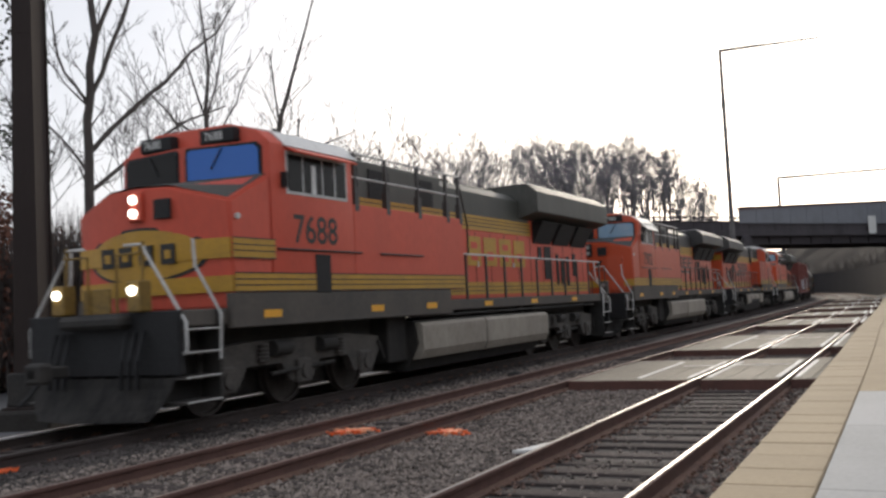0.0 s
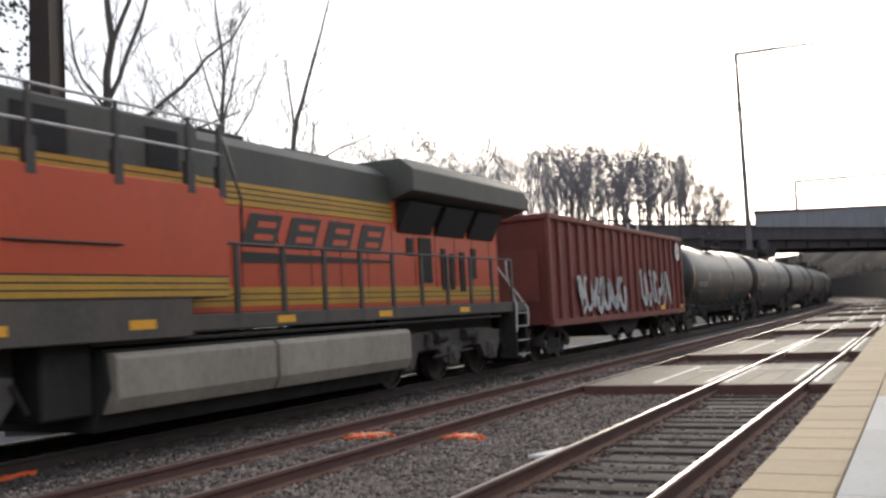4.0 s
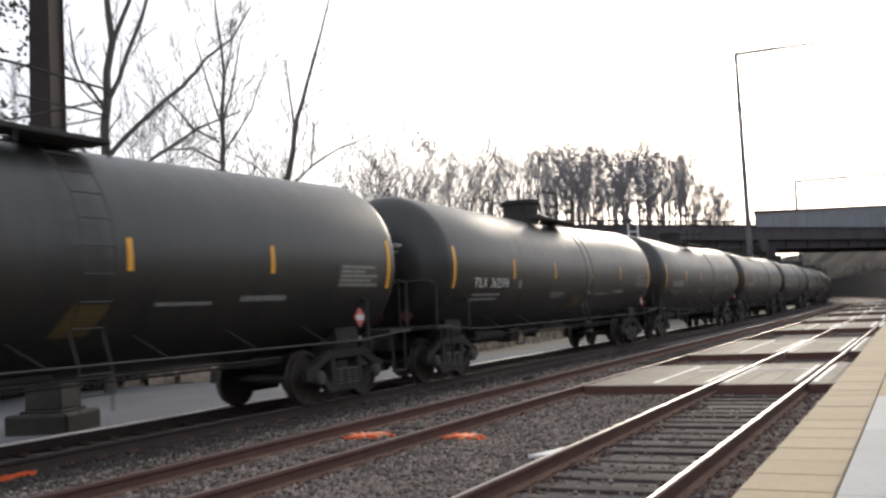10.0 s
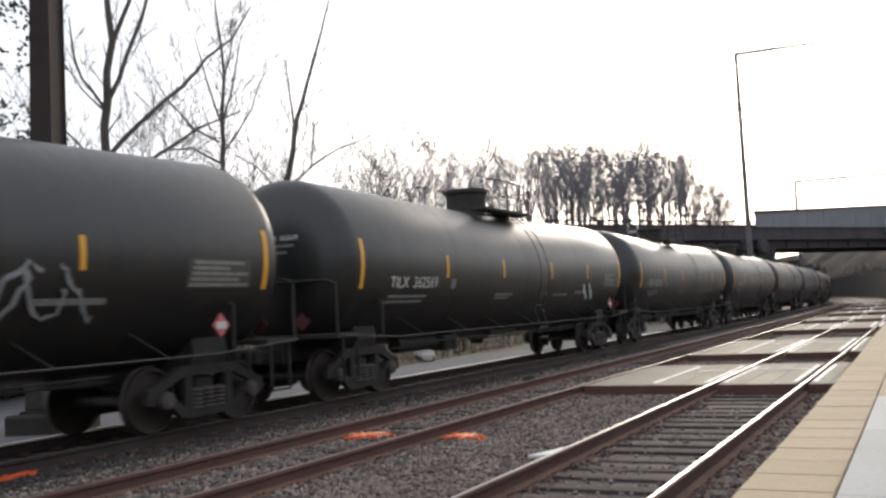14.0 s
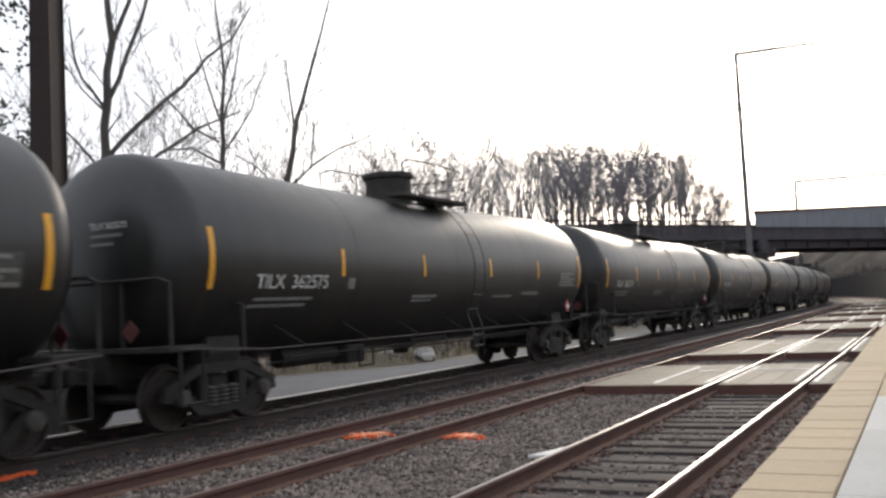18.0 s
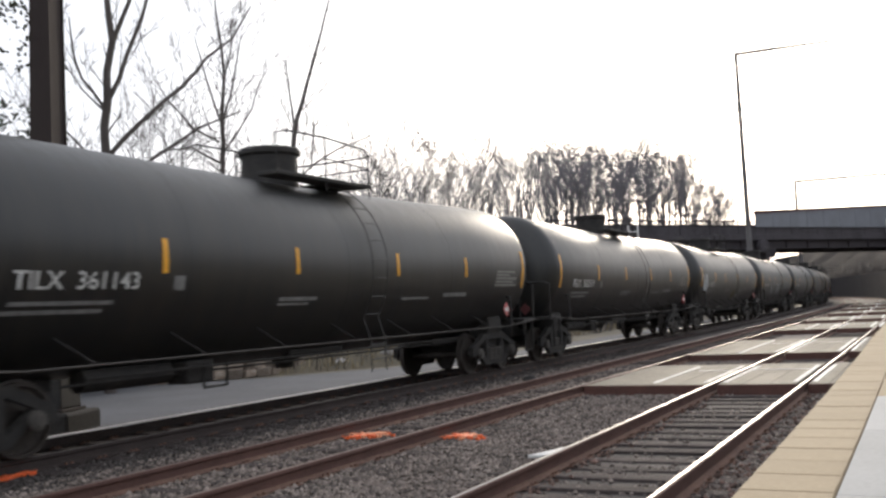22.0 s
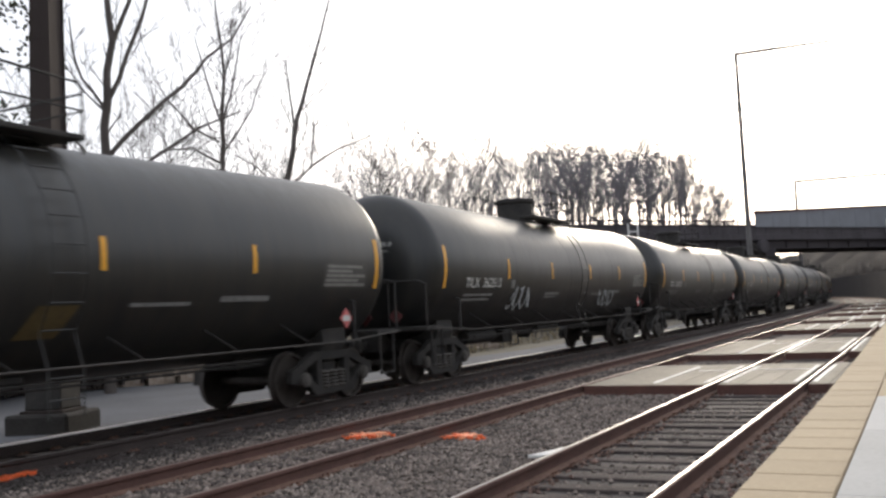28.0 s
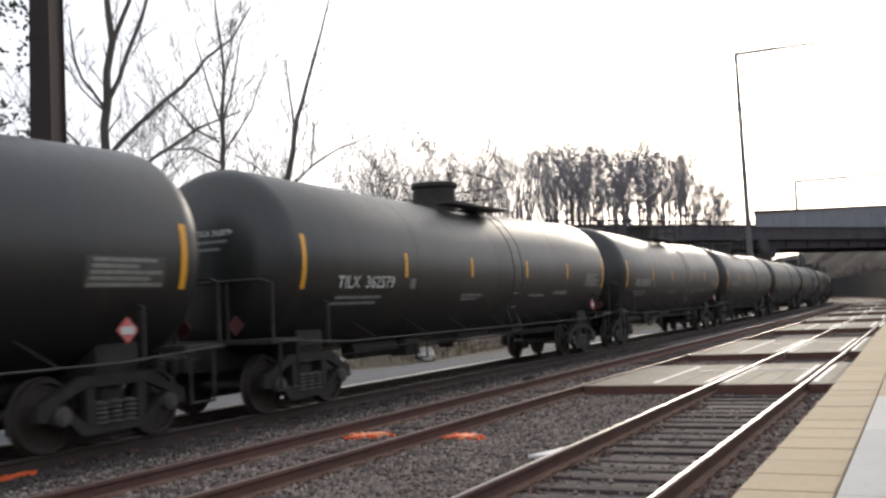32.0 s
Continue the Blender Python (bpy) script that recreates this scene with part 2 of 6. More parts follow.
M_DEADLEAF = island_mat("withered brown leaves", (0.15, 0.060, 0.038), (0.085, 0.045, 0.03), 0.8, 0.5)
M_GRASS = island_mat("dry grass blades", (0.30, 0.235, 0.13), (0.20, 0.165, 0.09), 0.9, 0.5)
M_WALLSTONE = mat("brown field stone", (0.22, 0.165, 0.125), (0.36, 0.32, 0.27), 0.7, 0.95, coarse=2.5, fine=16, bump=0.5, vary=0.45)
M_ROCK = mat("pale rubble stone", (0.40, 0.385, 0.36), (0.24, 0.22, 0.20), 0.6, 0.9, coarse=2, fine=12, bump=0.4, vary=0.25)
# slope and wall are near black to stand for the gloom below the bridge
M_HILL = mat("winter brush hillside darkened for shade", (0.012, 0.0115, 0.0145), (0.021, 0.020, 0.024), 0.7, 1.0, coarse=0.08, fine=0.7, bump=0.8, spec=0.03)
M_WALLFAR = mat("retaining wall darkened for shade", (0.026, 0.0255, 0.032), (0.017, 0.0165, 0.021), 0.6, 0.95, coarse=0.15, fine=1.5, bump=0.2, spec=0.05)


# ---- mesh tools ----
def box(bm, x0, x1, y0, y1, z0, z1, bev=0.0, seg=1):
    vs = [bm.verts.new((x, y, z)) for x in (x0, x1) for y in (y0, y1) for z in (z0, z1)]
    fs = [bm.faces.new([vs[i] for i in q]) for q in ((0, 1, 3, 2), (4, 6, 7, 5), (0, 4, 5, 1), (2, 3, 7, 6), (0, 2, 6, 4), (1, 5, 7, 3))]
    if bev:
        edges = list({e for f in fs for e in f.edges})
        bmesh.ops.bevel(bm, geom=edges, offset=bev, segments=seg, affect="EDGES", profile=0.6)
    return vs


def prism(bm, pts, x0, x1, axis="x", bev=0.0):
    """A solid from an outline, (y, z) pairs pushed along x, or (x, z) along y, or (x, y) along z."""
    def at(p, h):
        return {"x": (h, p[0], p[1]), "y": (p[0], h, p[1]), "z": (p[0], p[1], h)}[axis]
    a, b = [bm.verts.new(at(p, x0)) for p in pts], [bm.verts.new(at(p, x1)) for p in pts]
    fs = [bm.faces.new(a), bm.faces.new(list(reversed(b)))]
    for i in range(len(pts)):
        j = (i + 1) % len(pts)
        fs.append(bm.faces.new((a[j], a[i], b[i], b[j])))
    if bev:
        edges = list({e for f in fs for e in f.edges})
        bmesh.ops.bevel(bm, geom=edges, offset=bev, segments=2, affect="EDGES", profile=0.6)


def rod(bm, p, q, r0, r1=None, n=8, caps=True):
    p, q = Vector(p), Vector(q)
    r1 = r0 if r1 is None else r1
    turn = (q - p).to_track_quat("Z", "Y").to_matrix()
    a, b = [], []
    for i in range(n):
        c = Vector((math.cos(2 * math.pi * i / n), math.sin(2 * math.pi * i / n), 0))
        a.append(bm.verts.new(p + turn @ (c * r0))), b.append(bm.verts.new(q + turn @ (c * r1)))
    for i in range(n):
        j = (i + 1) % n
        bm.faces.new((a[i], a[j], b[j], b[i]))
    if caps:
        bm.faces.new(list(reversed(a))), bm.faces.new(b)


def tube(bm, pts, r, n=6):
    """One bent bar through points."""
    ps = [Vector(p) for p in pts]
    rings = []
    for i, p in enumerate(ps):
        d = (ps[min(i + 1, len(ps) - 1)] - p).normalized() + (p - ps[max(i - 1, 0)]).normalized()
        turn = d.to_track_quat("Z", "Y").to_matrix()
        rings.append([bm.verts.new(p + turn @ Vector((r * math.cos(2 * math.pi * k / n), r * math.sin(2 * math.pi * k / n), 0))) for k in range(n)])
    for a, b in zip(rings, rings[1:]):
        best = min(range(n), key=lambda q: sum((a[k].co - b[(k + q) % n].co).length for k in range(n)))
        for i in range(n):
            j = (i + 1) % n
            bm.faces.new((a[i], a[j], b[(j + best) % n], b[(i + best) % n]))
        b[:] = b[best:] + b[:best]
    bm.faces.new(list(reversed(rings[0]))), bm.faces.new(rings[-1])


def lathe(bm, prof, n=24, axis="y", centre=(0, 0, 0)):
    """Rings from (radius, along) pairs about an axis."""
    rings = []
    for r, h in prof:
        ring = []
        for i in range(n):
            a = 2 * math.pi * i / n
            c, s = r * math.cos(a), r * math.sin(a)
            v = {"y": (c, h, s), "x": (h, c, s), "z": (c, s, h)}[axis]
            ring.append(bm.verts.new(Vector(v) + Vector(centre)))
        rings.append(ring)
    for a, b in zip(rings, rings[1:]):
        for i in range(n):
            j = (i + 1) % n
            bm.faces.new((a[i], a[j], b[j], b[i]))
    bm.faces.new(rings[0]), bm.faces.new(rings[-1])


def sheet(bm, rows):
    """A surface through rows of points."""
    vs = [[bm.verts.new(p) for p in row] for row in rows]
    for a, b in zip(vs, vs[1:]):
        for i in range(len(a) - 1):
            bm.faces.new((a[i], a[i + 1], b[i + 1], b[i]))


def mesh_of(bm, name, material, smooth=35):
    bmesh.ops.recalc_face_normals(bm, faces=bm.faces)
    me = bpy.data.meshes.new(name)
    bm.to_mesh(me)
    bm.free()
    me.materials.append(material)
    if smooth:
        me.polygons.foreach_set("use_smooth", [True] * len(me.polygons))
        me.set_sharp_from_angle(angle=radians(smooth))
    return me


def raw_mesh(name, verts, faces, material, smooth=False):
    me = bpy.data.meshes.new(name)
    me.from_pydata(verts, [], faces)
    me.materials.append(material)
    if smooth:
        me.polygons.foreach_set("use_smooth", [True] * len(me.polygons))
    return me


def part(name, bm, material, parent, label="", smooth=35):
    """One mesh object from a bmesh, under a thing or a part."""
    ob = new(name, bm if isinstance(bm, bpy.types.Mesh) else mesh_of(bm, name, material, smooth))
    ob.parent = parent
    return tagged(ob, label)


def thing(name, label="", category="", group="", kind="", m=None):
    ob = new(name)
    ob.empty_display_size = 0.3
    if m:
        ob.matrix_basis = m
    return tagged(ob, label, category, group, kind)


def boxes(*rows, bev=0.0):
    bm = bmesh.new()
    for r in rows:
        box(bm, *r, bev=bev)
    return bm


def rods(*rows, n=8):
    bm = bmesh.new()
    for r in rows:
        rod(bm, *r, n=n)
    return bm


def tubes(*rows, r=0.02, n=6):
    bm = bmesh.new()
    for pts in rows:
        tube(bm, pts, r, n)
    return bm


def writing(text, size, material, squeeze=1.0, bold=0.012):
    """Letters of the built-in font as a flat mesh in the xy plane, from the lower left corner."""
    cu = bpy.data.curves.new("lettering", "FONT")
    cu.body, cu.size, cu.resolution_u, cu.offset = text, size, 3, size * bold
    ob = new("lettering", cu)
    bpy.context.view_layer.update()
    me = bpy.data.meshes.new_from_object(ob)
    bpy.data.objects.remove(ob)
    me.materials.clear()
    me.materials.append(material)
    for v in me.vertices:
        v.co.x *= squeeze
    return me


# ---- the line of the railway ----
BEND, TIGHT, TIGHT_FROM = 1.7e-4, 5.2e-4, 98.0
XA, XB, XC = -2.80, -6.65, -10.50


def shift(y):
    return -BEND * y * y - TIGHT * max(0.0, y - TIGHT_FROM) ** 2


def slope(y):
    return -2 * BEND * y - 2 * TIGHT * max(0.0, y - TIGHT_FROM)


ARC_Y = np.linspace(-800, 500, 5201)
ARC_S = np.concatenate([[0], np.cumsum(np.hypot(0.25, np.diff([shift(y) for y in ARC_Y])))])
ARC_S -= np.interp(0.0, ARC_Y, ARC_S)


def on_track(x0, s):
    """The pose on a track at the distance s along it."""
    y = float(np.interp(s, ARC_S, ARC_Y))
    return pose(x0 + shift(y), y, 0, 0, 0, math.degrees(-math.atan(slope(y))))


def gone(t):
    """How far the train has come in t seconds, in metres, less a constant."""
    return 18.109 * t + 0.683086 * t + 0.0091191 * t * t - 25.2817


# ---- ground, road and banks ----
ground = part("ground", boxes((-1500, 1500, -1500, 1800, -3.0, -0.55)), M_GROUND, None)
tagged(ground, "flat winter ground with dry brown grass", "ground", kind="structure")


def edge(y):
    """How far the platform edge draws in towards the track along its length."""
    k = min(max(y, 0.0), 30.0)
    return -0.0072 * k - 0.00033 * k * k + (shift(y) - shift(30.0) if y > 30 else 0.0)


def strip(x0, x1, y0, y1, step, z0, z1, thick, wob=0.0, bend=shift):
    """A slab that follows the bend of the line, from x0 to x1 beside it."""
    rng = random.Random(5)
    bm = bmesh.new()
    ys = np.arange(y0, y1 + 0.1, step)
    top, low = [], []
    for y in ys:
        s = bend(y)
        w = wob * (rng.random() - 0.5)
        top.append([(x0 + s + w, y, z0), ((x0 + x1) / 2 + s, y, (z0 + z1) / 2), (x1 + s + w, y, z1)])
        low.append([(x0 + s + w, y, z0 - thick), (x1 + s + w, y, z1 - thick)])
    sheet(bm, top)
    sheet(bm, [[t[0], l[0]] for t, l in zip(top, low)])
    sheet(bm, [[l[1], t[2]] for t, l in zip(top, low)])
    sheet(bm, [list(reversed(l)) for l in low])
    bm.faces.new([bm.verts.new(p) for p in (*top[0], *reversed(low[0]))])
    bm.faces.new([bm.verts.new(p) for p in (*top[-1], *reversed(low[-1]))])
    bmesh.ops.remove_doubles(bm, verts=bm.verts, dist=0.0005)
    return bm


bed = part("ballast_bed", strip(-12.9, -1.10, -60, 330, 3.0, -0.198, -0.198, 0.6), M_BALLAST, None)
tagged(bed, "bed of grey-brown crushed stone under three tracks", "ballast", kind="structure")
# shade below the train, laid down as a darker strip
dark_strip = part("ballast_shoulder", strip(-12.6, -8.75, -60, 330, 3.0, -0.190, -0.190, 0.1, 0.25), M_DIRTSHADE, None)
tagged(dark_strip, "ballast under the far track, train shade in its colour", "ballast", kind="structure")
dark_strip = part("ballast_shoulder", strip(-3.5, -2.1, -60, 330, 3.0, -0.190, -0.190, 0.1), M_DIRTSHADE, None)
tagged(dark_strip, "dark dirty ballast between the rails beside the platform", "ballast", kind="structure")
# the pale service road behind the tracks, narrowing away from the station
bm = bmesh.new()
prism(bm, [(-15.0, -30), (-15.0, 20), (-15.3, 45), (-17.5, 90), (-18.2, 90), (-17.0, 40), (-18.0, 29.5), (-20.3, 26), (-25.0, 22), (-60, 12), (-60, -30)], -0.60, -0.49, axis="z")
road = part("road", bm, M_ROAD, None)
tagged(road, "pale grey gravel service road beside the far track", "road", kind="structure")


def bank_rows():
    rng = random.Random(11)
    rows = []
    for i in range(46):
        y = 8 + i * 4.0
        near = -19.2 - max(0, 31 - y) * 0.75 if y < 31 else -18.4 - max(0, y - 31) * 0.06 + shift(y) * 0.9
        rows.append([(near, y, -0.56), (near - 1.2, y, -0.15 + rng.random() * 0.25), (near - 3.0, y, 0.25 + rng.random() * 0.3),
                     (near - 7.0, y, 0.6 + rng.random() * 0.4), (near - 30.0, y, 1.0 + rng.random())])
    return rows


bm = bmesh.new()
BANK = bank_rows()
sheet(bm, BANK)
bank = part("embankment", bm, M_GROUND, None, smooth=80)
tagged(bank, "low rough bank of dry grass behind the road", "embankment", kind="structure")


# loose ballast stones near the platform: one heap
def stones(n, x0, x1, y0, y1, seed, size=(0.015, 0.038), z=-0.188):
    rng = np.random.default_rng(seed)
    base = np.array([(1, 0, 0), (-1, 0, 0), (0, 1, 0), (0, -1, 0), (0, 0, 1), (0, 0, -1)], float)
    tri = np.array([(0, 2, 4), (2, 1, 4), (1, 3, 4), (3, 0, 4), (2, 0, 5), (1, 2, 5), (3, 1, 5), (0, 3, 5)])
    vs, fs = [], []
    for i in range(n):
        y = y0 + (y1 - y0) * rng.random() ** 1.6
        x = x0 + (x1 - x0) * rng.random() + shift(y)
        s = rng.uniform(*size) * rng.uniform(0.7, 1.3, 3) * (1, 1, 0.75)
        a = rng.random() * 6.28
        r = np.array([(math.cos(a), -math.sin(a), 0), (math.sin(a), math.cos(a), 0), (0, 0, 1)])
        p = (base * s * rng.uniform(0.75, 1.2, (6, 1))) @ r.T + (x, y, z + rng.uniform(-0.004, 0.018))
        fs.extend((tri + 6 * i).tolist())
        vs.extend(p.tolist())
    return vs, fs


for n, x0, x1, y0, y1, seed in ((26000, -5.95, -3.6, 4.5, 26, 1), (10000, -8.9, -7.2, 5, 26, 2), (8000, -7.3, -6.0, 5, 24, 3), (1100, -3.5, -2.1, 4.5, 22, 4),
                                (4200, -2.0, -1.26, 4.5, 17, 5), (800, -2.0, -1.30, 4.5, 17, 8), (260, -3.48, -3.25, 4.5, 17, 9), (6000, -9.7, -8.5, 6, 34, 6), (2600, -14.6, -12.2, 8, 40, 7)):
    vs, fs = stones(n, x0, x1, y0, y1, seed, z=-0.49 if seed == 7 else -0.188 if seed < 7 else -0.172)
    tagged(new("ballast_stones", raw_mesh("ballast_stones", vs, fs, M_SHADESTONE if seed == 6 else M_RUSTSTONE if seed > 7 else M_STONE)), "loose crushed grey and brown ballast stones", "ballast", "ballast", "stuff")


# ---- tracks ----
RAIL_PROFILE = [(-0.070, -0.172), (0.070, -0.172), (0.070, -0.160), (0.014, -0.135), (0.010, -0.050), (0.036, -0.038), (0.036, -0.010), (0.028, -0.0015), (-0.028, -0.0015), (-0.036, -0.010), (-0.036, -0.038), (-0.010, -0.050), (-0.014, -0.135), (-0.070, -0.160)]
FOOT_PROFILE = [(-0.074, -0.174), (0.074, -0.174), (0.074, -0.157), (0.020, -0.132), (-0.020, -0.132), (-0.074, -0.157)]
HEAD_PROFILE = [(-0.017, -0.004), (0.017, -0.004), (0.017, 0.001), (-0.017, 0.001)]
WIDE_HEAD = [(-0.0375, -0.020), (0.0375, -0.020), (0.036, -0.008), (0.028, 0.0005), (0.02, 0.002), (-0.02, 0.002), (-0.028, 0.0005), (-0.036, -0.008)]


def along(bm, prof, x0, ys):
    rings = [[bm.verts.new((x0 + shift(y) + px, y, pz)) for px, pz in prof] for y in ys]
    for a, b in zip(rings, rings[1:]):
        for i in range(len(prof)):
            j = (i + 1) % len(prof)
            bm.faces.new((a[i], a[j], b[j], b[i]))
    bm.faces.new(rings[0]), bm.faces.new(rings[-1])
    return bm


RAIL_Y = [*np.arange(-60, 40, 5.0), *np.arange(40, 330, 4.0)]
tie_bm = bmesh.new()
box(tie_bm, -1.28, 1.28, -0.112, 0.112, -0.33, -0.172, bev=0.012)
TIE = mesh_of(tie_bm, "sleeper", M_TIE, 0)
tracks = []
for k, (x0, head, words) in enumerate(((XA, M_RAILTOP, "railway track with polished rails on weathered timber sleepers beside the platform"),
                                       (XB, M_RAILDULL, "middle railway track with rust-brown rails on timber sleepers"),
                                       (XC, M_RAILGLINT, "far railway track under the freight train"))):
    tr = thing(f"track_{k + 1}", words, "railway track", "tracks", "structure")
    tracks.append(tr)
    for sx in (-0.7525, 0.7525):
        r = part("rail", along(bmesh.new(), RAIL_PROFILE, x0 + sx, RAIL_Y), M_RAILDARK if x0 == XC else M_RAIL, tr, "rust-brown steel rail")
        # sky glint and train reflection are put into the two head colours
        shiny = x0 == XC and sx < 0
        part("rail_head", along(bmesh.new(), WIDE_HEAD if shiny else HEAD_PROFILE, x0 + sx, RAIL_Y), M_HEADDARK if x0 == XC and not shiny else head, r, "worn running surface")
        if x0 != XC:
            part("rail_foot", along(bmesh.new(), FOOT_PROFILE, x0 + sx, RAIL_Y), M_FOOT, r, "dusty rust-coloured rail foot")

# ---- platform ----
platform = thing("platform", "low station platform with tan tile edge and pale concrete", "platform", kind="structure")
part("platform_base", strip(-1.215, 9.0, -30, 120, 2.0, 0.125, 0.125, 1.2, bend=edge), M_OLDCON, platform, "stained concrete platform body")
for x0, x1 in ((-0.612, 1.2), (1.21, 9.0)):
    for y0 in np.arange(-5.5, 118, 3.0):
        y1 = y0 + 2.985
        bm = bmesh.new()
        prism(bm, [(x0 + edge(y0), y0), (x1 + edge(y0), y0), (x1 + edge(y1), y1), (x0 + edge(y1), y1)], 0.10, 0.2, axis="z")
        if y0 < 12:
            part("concrete_slab", bm, M_CONCRETE, platform, "pale smooth concrete slab", smooth=0)
        else:
            part("tan_slab", bm, M_TACTILE, platform, "smooth tan paving at the crossing", smooth=0)

# an unseen plain wall, added behind the camera to darken the train's side
bm = bmesh.new()
prism(bm, [(9.0 + edge(-40), -40), (9.4 + edge(-40), -40), (9.4 + edge(90), 90), (9.0 + edge(90), 90)], -0.55, 5.0, axis="z")
tagged(part("wall_station", bm, M_OLDCON, None, smooth=0), "unseen plain wall added to darken the train's side", "wall", kind="structure")

# ---- timber crossing between track and platform ----
crossing = thing("crossing", "worn board crossing laid between the rails at track level", "level crossing", kind="structure")
CROSS = [(16.5, 21.3), (25.0, 32.4), (40.2, 47.2), (52.0, 58.6), (66.0, 72.5), (79.0, 86.0), (95.0, 103.0)]
plank_cache = {}


def plank(x0, x1, y0, y1, zt):
    key = (round(x1 - x0, 3), round(y1 - y0, 3))
    if key not in plank_cache:
        b = bmesh.new()
        box(b, 0, x1 - x0, 0, y1 - y0, -0.17, 0, bev=0.008)
        plank_cache[key] = mesh_of(b, "board", M_PANEL, 0)
    ob = part("board", plank_cache[key], None, crossing)
    ob.location = (x0 + shift(y0), y0, zt)


for i, (y0, y1) in enumerate(CROSS):
    h = -0.006
    for a, b in ((-5.83, -5.22), (-5.215, -4.61), (-4.605, -4.14), (-4.135, -3.66), (-3.44, -3.03), (-3.025, -2.60), (-2.595, -2.16), (-1.97, -1.66), (-1.655, -1.375)):
        n = 2 if i < 2 else 1
        for q in range(n):
            plank(a, b, y0 + (y1 - y0) * q / n, y0 + (y1 - y0) * (q + 1) / n - 0.006, h - 0.004 * random.random())
    for a, b in ((-5.83, -3.66), (-3.44, -2.16), (-1.97, -1.375)):
        bm = bmesh.new()
        box(bm, a + shift(y0), b + shift(y0), y0 - 0.05, y0 - 0.004, -0.20, -0.012, bev=0.006)
        part("edge_board", bm, M_BOARDEDGE, crossing, "red-brown weathered edge board", smooth=0)
    for x in (-4.62, -3.71, -3.38, -2.21, -1.90):
        bm = bmesh.new()
        prism(bm, [(x - 0.045 + shift(y0 + 0.5), y0 + 0.35), (x + 0.045 + shift(y0 + 0.5), y0 + 0.35), (x + 0.045 + shift(y1), y1 - 0.7), (x - 0.045 + shift(y1), y1 - 0.7)], -0.004, 0.0, axis="z")
        part("painted_line", bm, M_LINE, crossing, "scuffed white painted line", smooth=0)
    bm = bmesh.new()
    ym = y0 + (y1 - y0) * 0.62
    box(bm, -4.4 + shift(ym), -3.72 + shift(ym), ym, ym + 0.09, -0.004, 0.001)
    box(bm, -3.38 + shift(ym), -2.3 + shift(ym), ym + 0.1, ym + 0.19, -0.004, 0.001)
    part("painted_line", bm, M_LINE, crossing, "scuffed white painted line", smooth=0)


# ---- marks and litter on the ballast ----
def splash(name, x, y, w, l, seed, material, label, z=-0.165):
    """Sprayed paint: a ragged thin patch with a few spots."""
    rng = random.Random(seed)
    bm = bmesh.new()
    pts = []
    for a in np.linspace(0, 2 * math.pi, 19)[:-1]:
        r = rng.choice((0.25, 0.5, 0.9, 1.3)) * rng.uniform(0.8, 1.1)
        pts.append((x + w * r * math.cos(a), y + l * r * math.sin(a)))
    prism(bm, pts, z - 0.03, z + 0.006, axis="z")
    ob = part(name, bm, material, None, smooth=0)
    for q in range(6):
        a, r = rng.uniform(0, 6.28), rng.uniform(1.0, 1.5)
        bm = bmesh.new()
        cx, cy, d = x + w * r * math.cos(a), y + l * r * math.sin(a), rng.uniform(0.012, 0.04)
        prism(bm, [(cx - d, cy - d * 0.6), (cx + d * 0.8, cy - d), (cx + d, cy + d * 0.5), (cx - d * 0.5, cy + d)], z - 0.03, z + 0.003, axis="z")
        part("paint_spot", bm, material, ob, smooth=0)
    return tagged(ob, label, "paint mark", "paint marks") if label else ob


M_GLOWMARK = mat("pale orange marking paint", (0.98, 0.50, 0.30), (0.98, 0.26, 0.09), 0.6, 0.7, coarse=9, bump=0)
for x, y, w, l, seed, words in ((-7.15, 11.00, 0.32, 0.22, 1, "bright orange spray paint on a sleeper"), (-5.62, 11.02, 0.28, 0.22, 2, "bright orange spray paint on the ballast"),
                                (-9.60, 7.32, 0.10, 0.30, 3, "bright orange spray paint beside a rail")):
    mark = splash("paint_mark", x, y, w, l, seed, M_ORANGEMARK, words, -0.145)
    if seed < 3:
        core = splash("paint_core", x + 0.05, y + 0.02, w * 0.65, l * 0.7, seed + 20, M_GLOWMARK, "", -0.139)
        core.parent = mark
splash("paint_mark", -9.93, 18.9, 0.10, 0.14, 4, M_ORANGEMARK, "small orange spray paint dot on the ballast", -0.165)
splash("paint_mark", -10.1, 16.9, 0.22, 0.2, 5, M_PLACARD, "faded red spray paint on a sleeper end", -0.16)
bm = bmesh.new()
prism(bm, [(-4.13, 9.62), (-3.86, 9.70), (-3.66, 10.32), (-3.92, 10.28)], -0.17, -0.135, axis="z", bev=0.006)
tagged(part("white_board", bm, M_WHITE, None), "flat white board lying against the rail", "board")
bm = bmesh.new()
bmesh.ops.create_icosphere(bm, subdivisions=2, radius=0.16)
for v in bm.verts:
    v.co = Vector((v.co.x * 1.25, v.co.y, v.co.z * 0.7)) * (1 + 0.35 * noise.noise(v.co * 7)) + Vector((-8.05, 19.2, -0.13))
tagged(part("dark_stone", bm, M_UNDER, None), "dark lump of stone lying between two tracks", "stone")


# ---- the column at the road and the bracket poles ----
col = thing("steel_column", "rusty riveted steel column on a concrete footing", "column", m=pose(-15.75, 13.01, -0.55, 0, 0, 20))


def taper(bm):
    """The column narrows upwards on one side."""
    for v in bm.verts:
        v.co.x = 0.28 + (v.co.x - 0.28) * (1.05 - 0.034 * max(0.0, v.co.z - 2))
    return bm


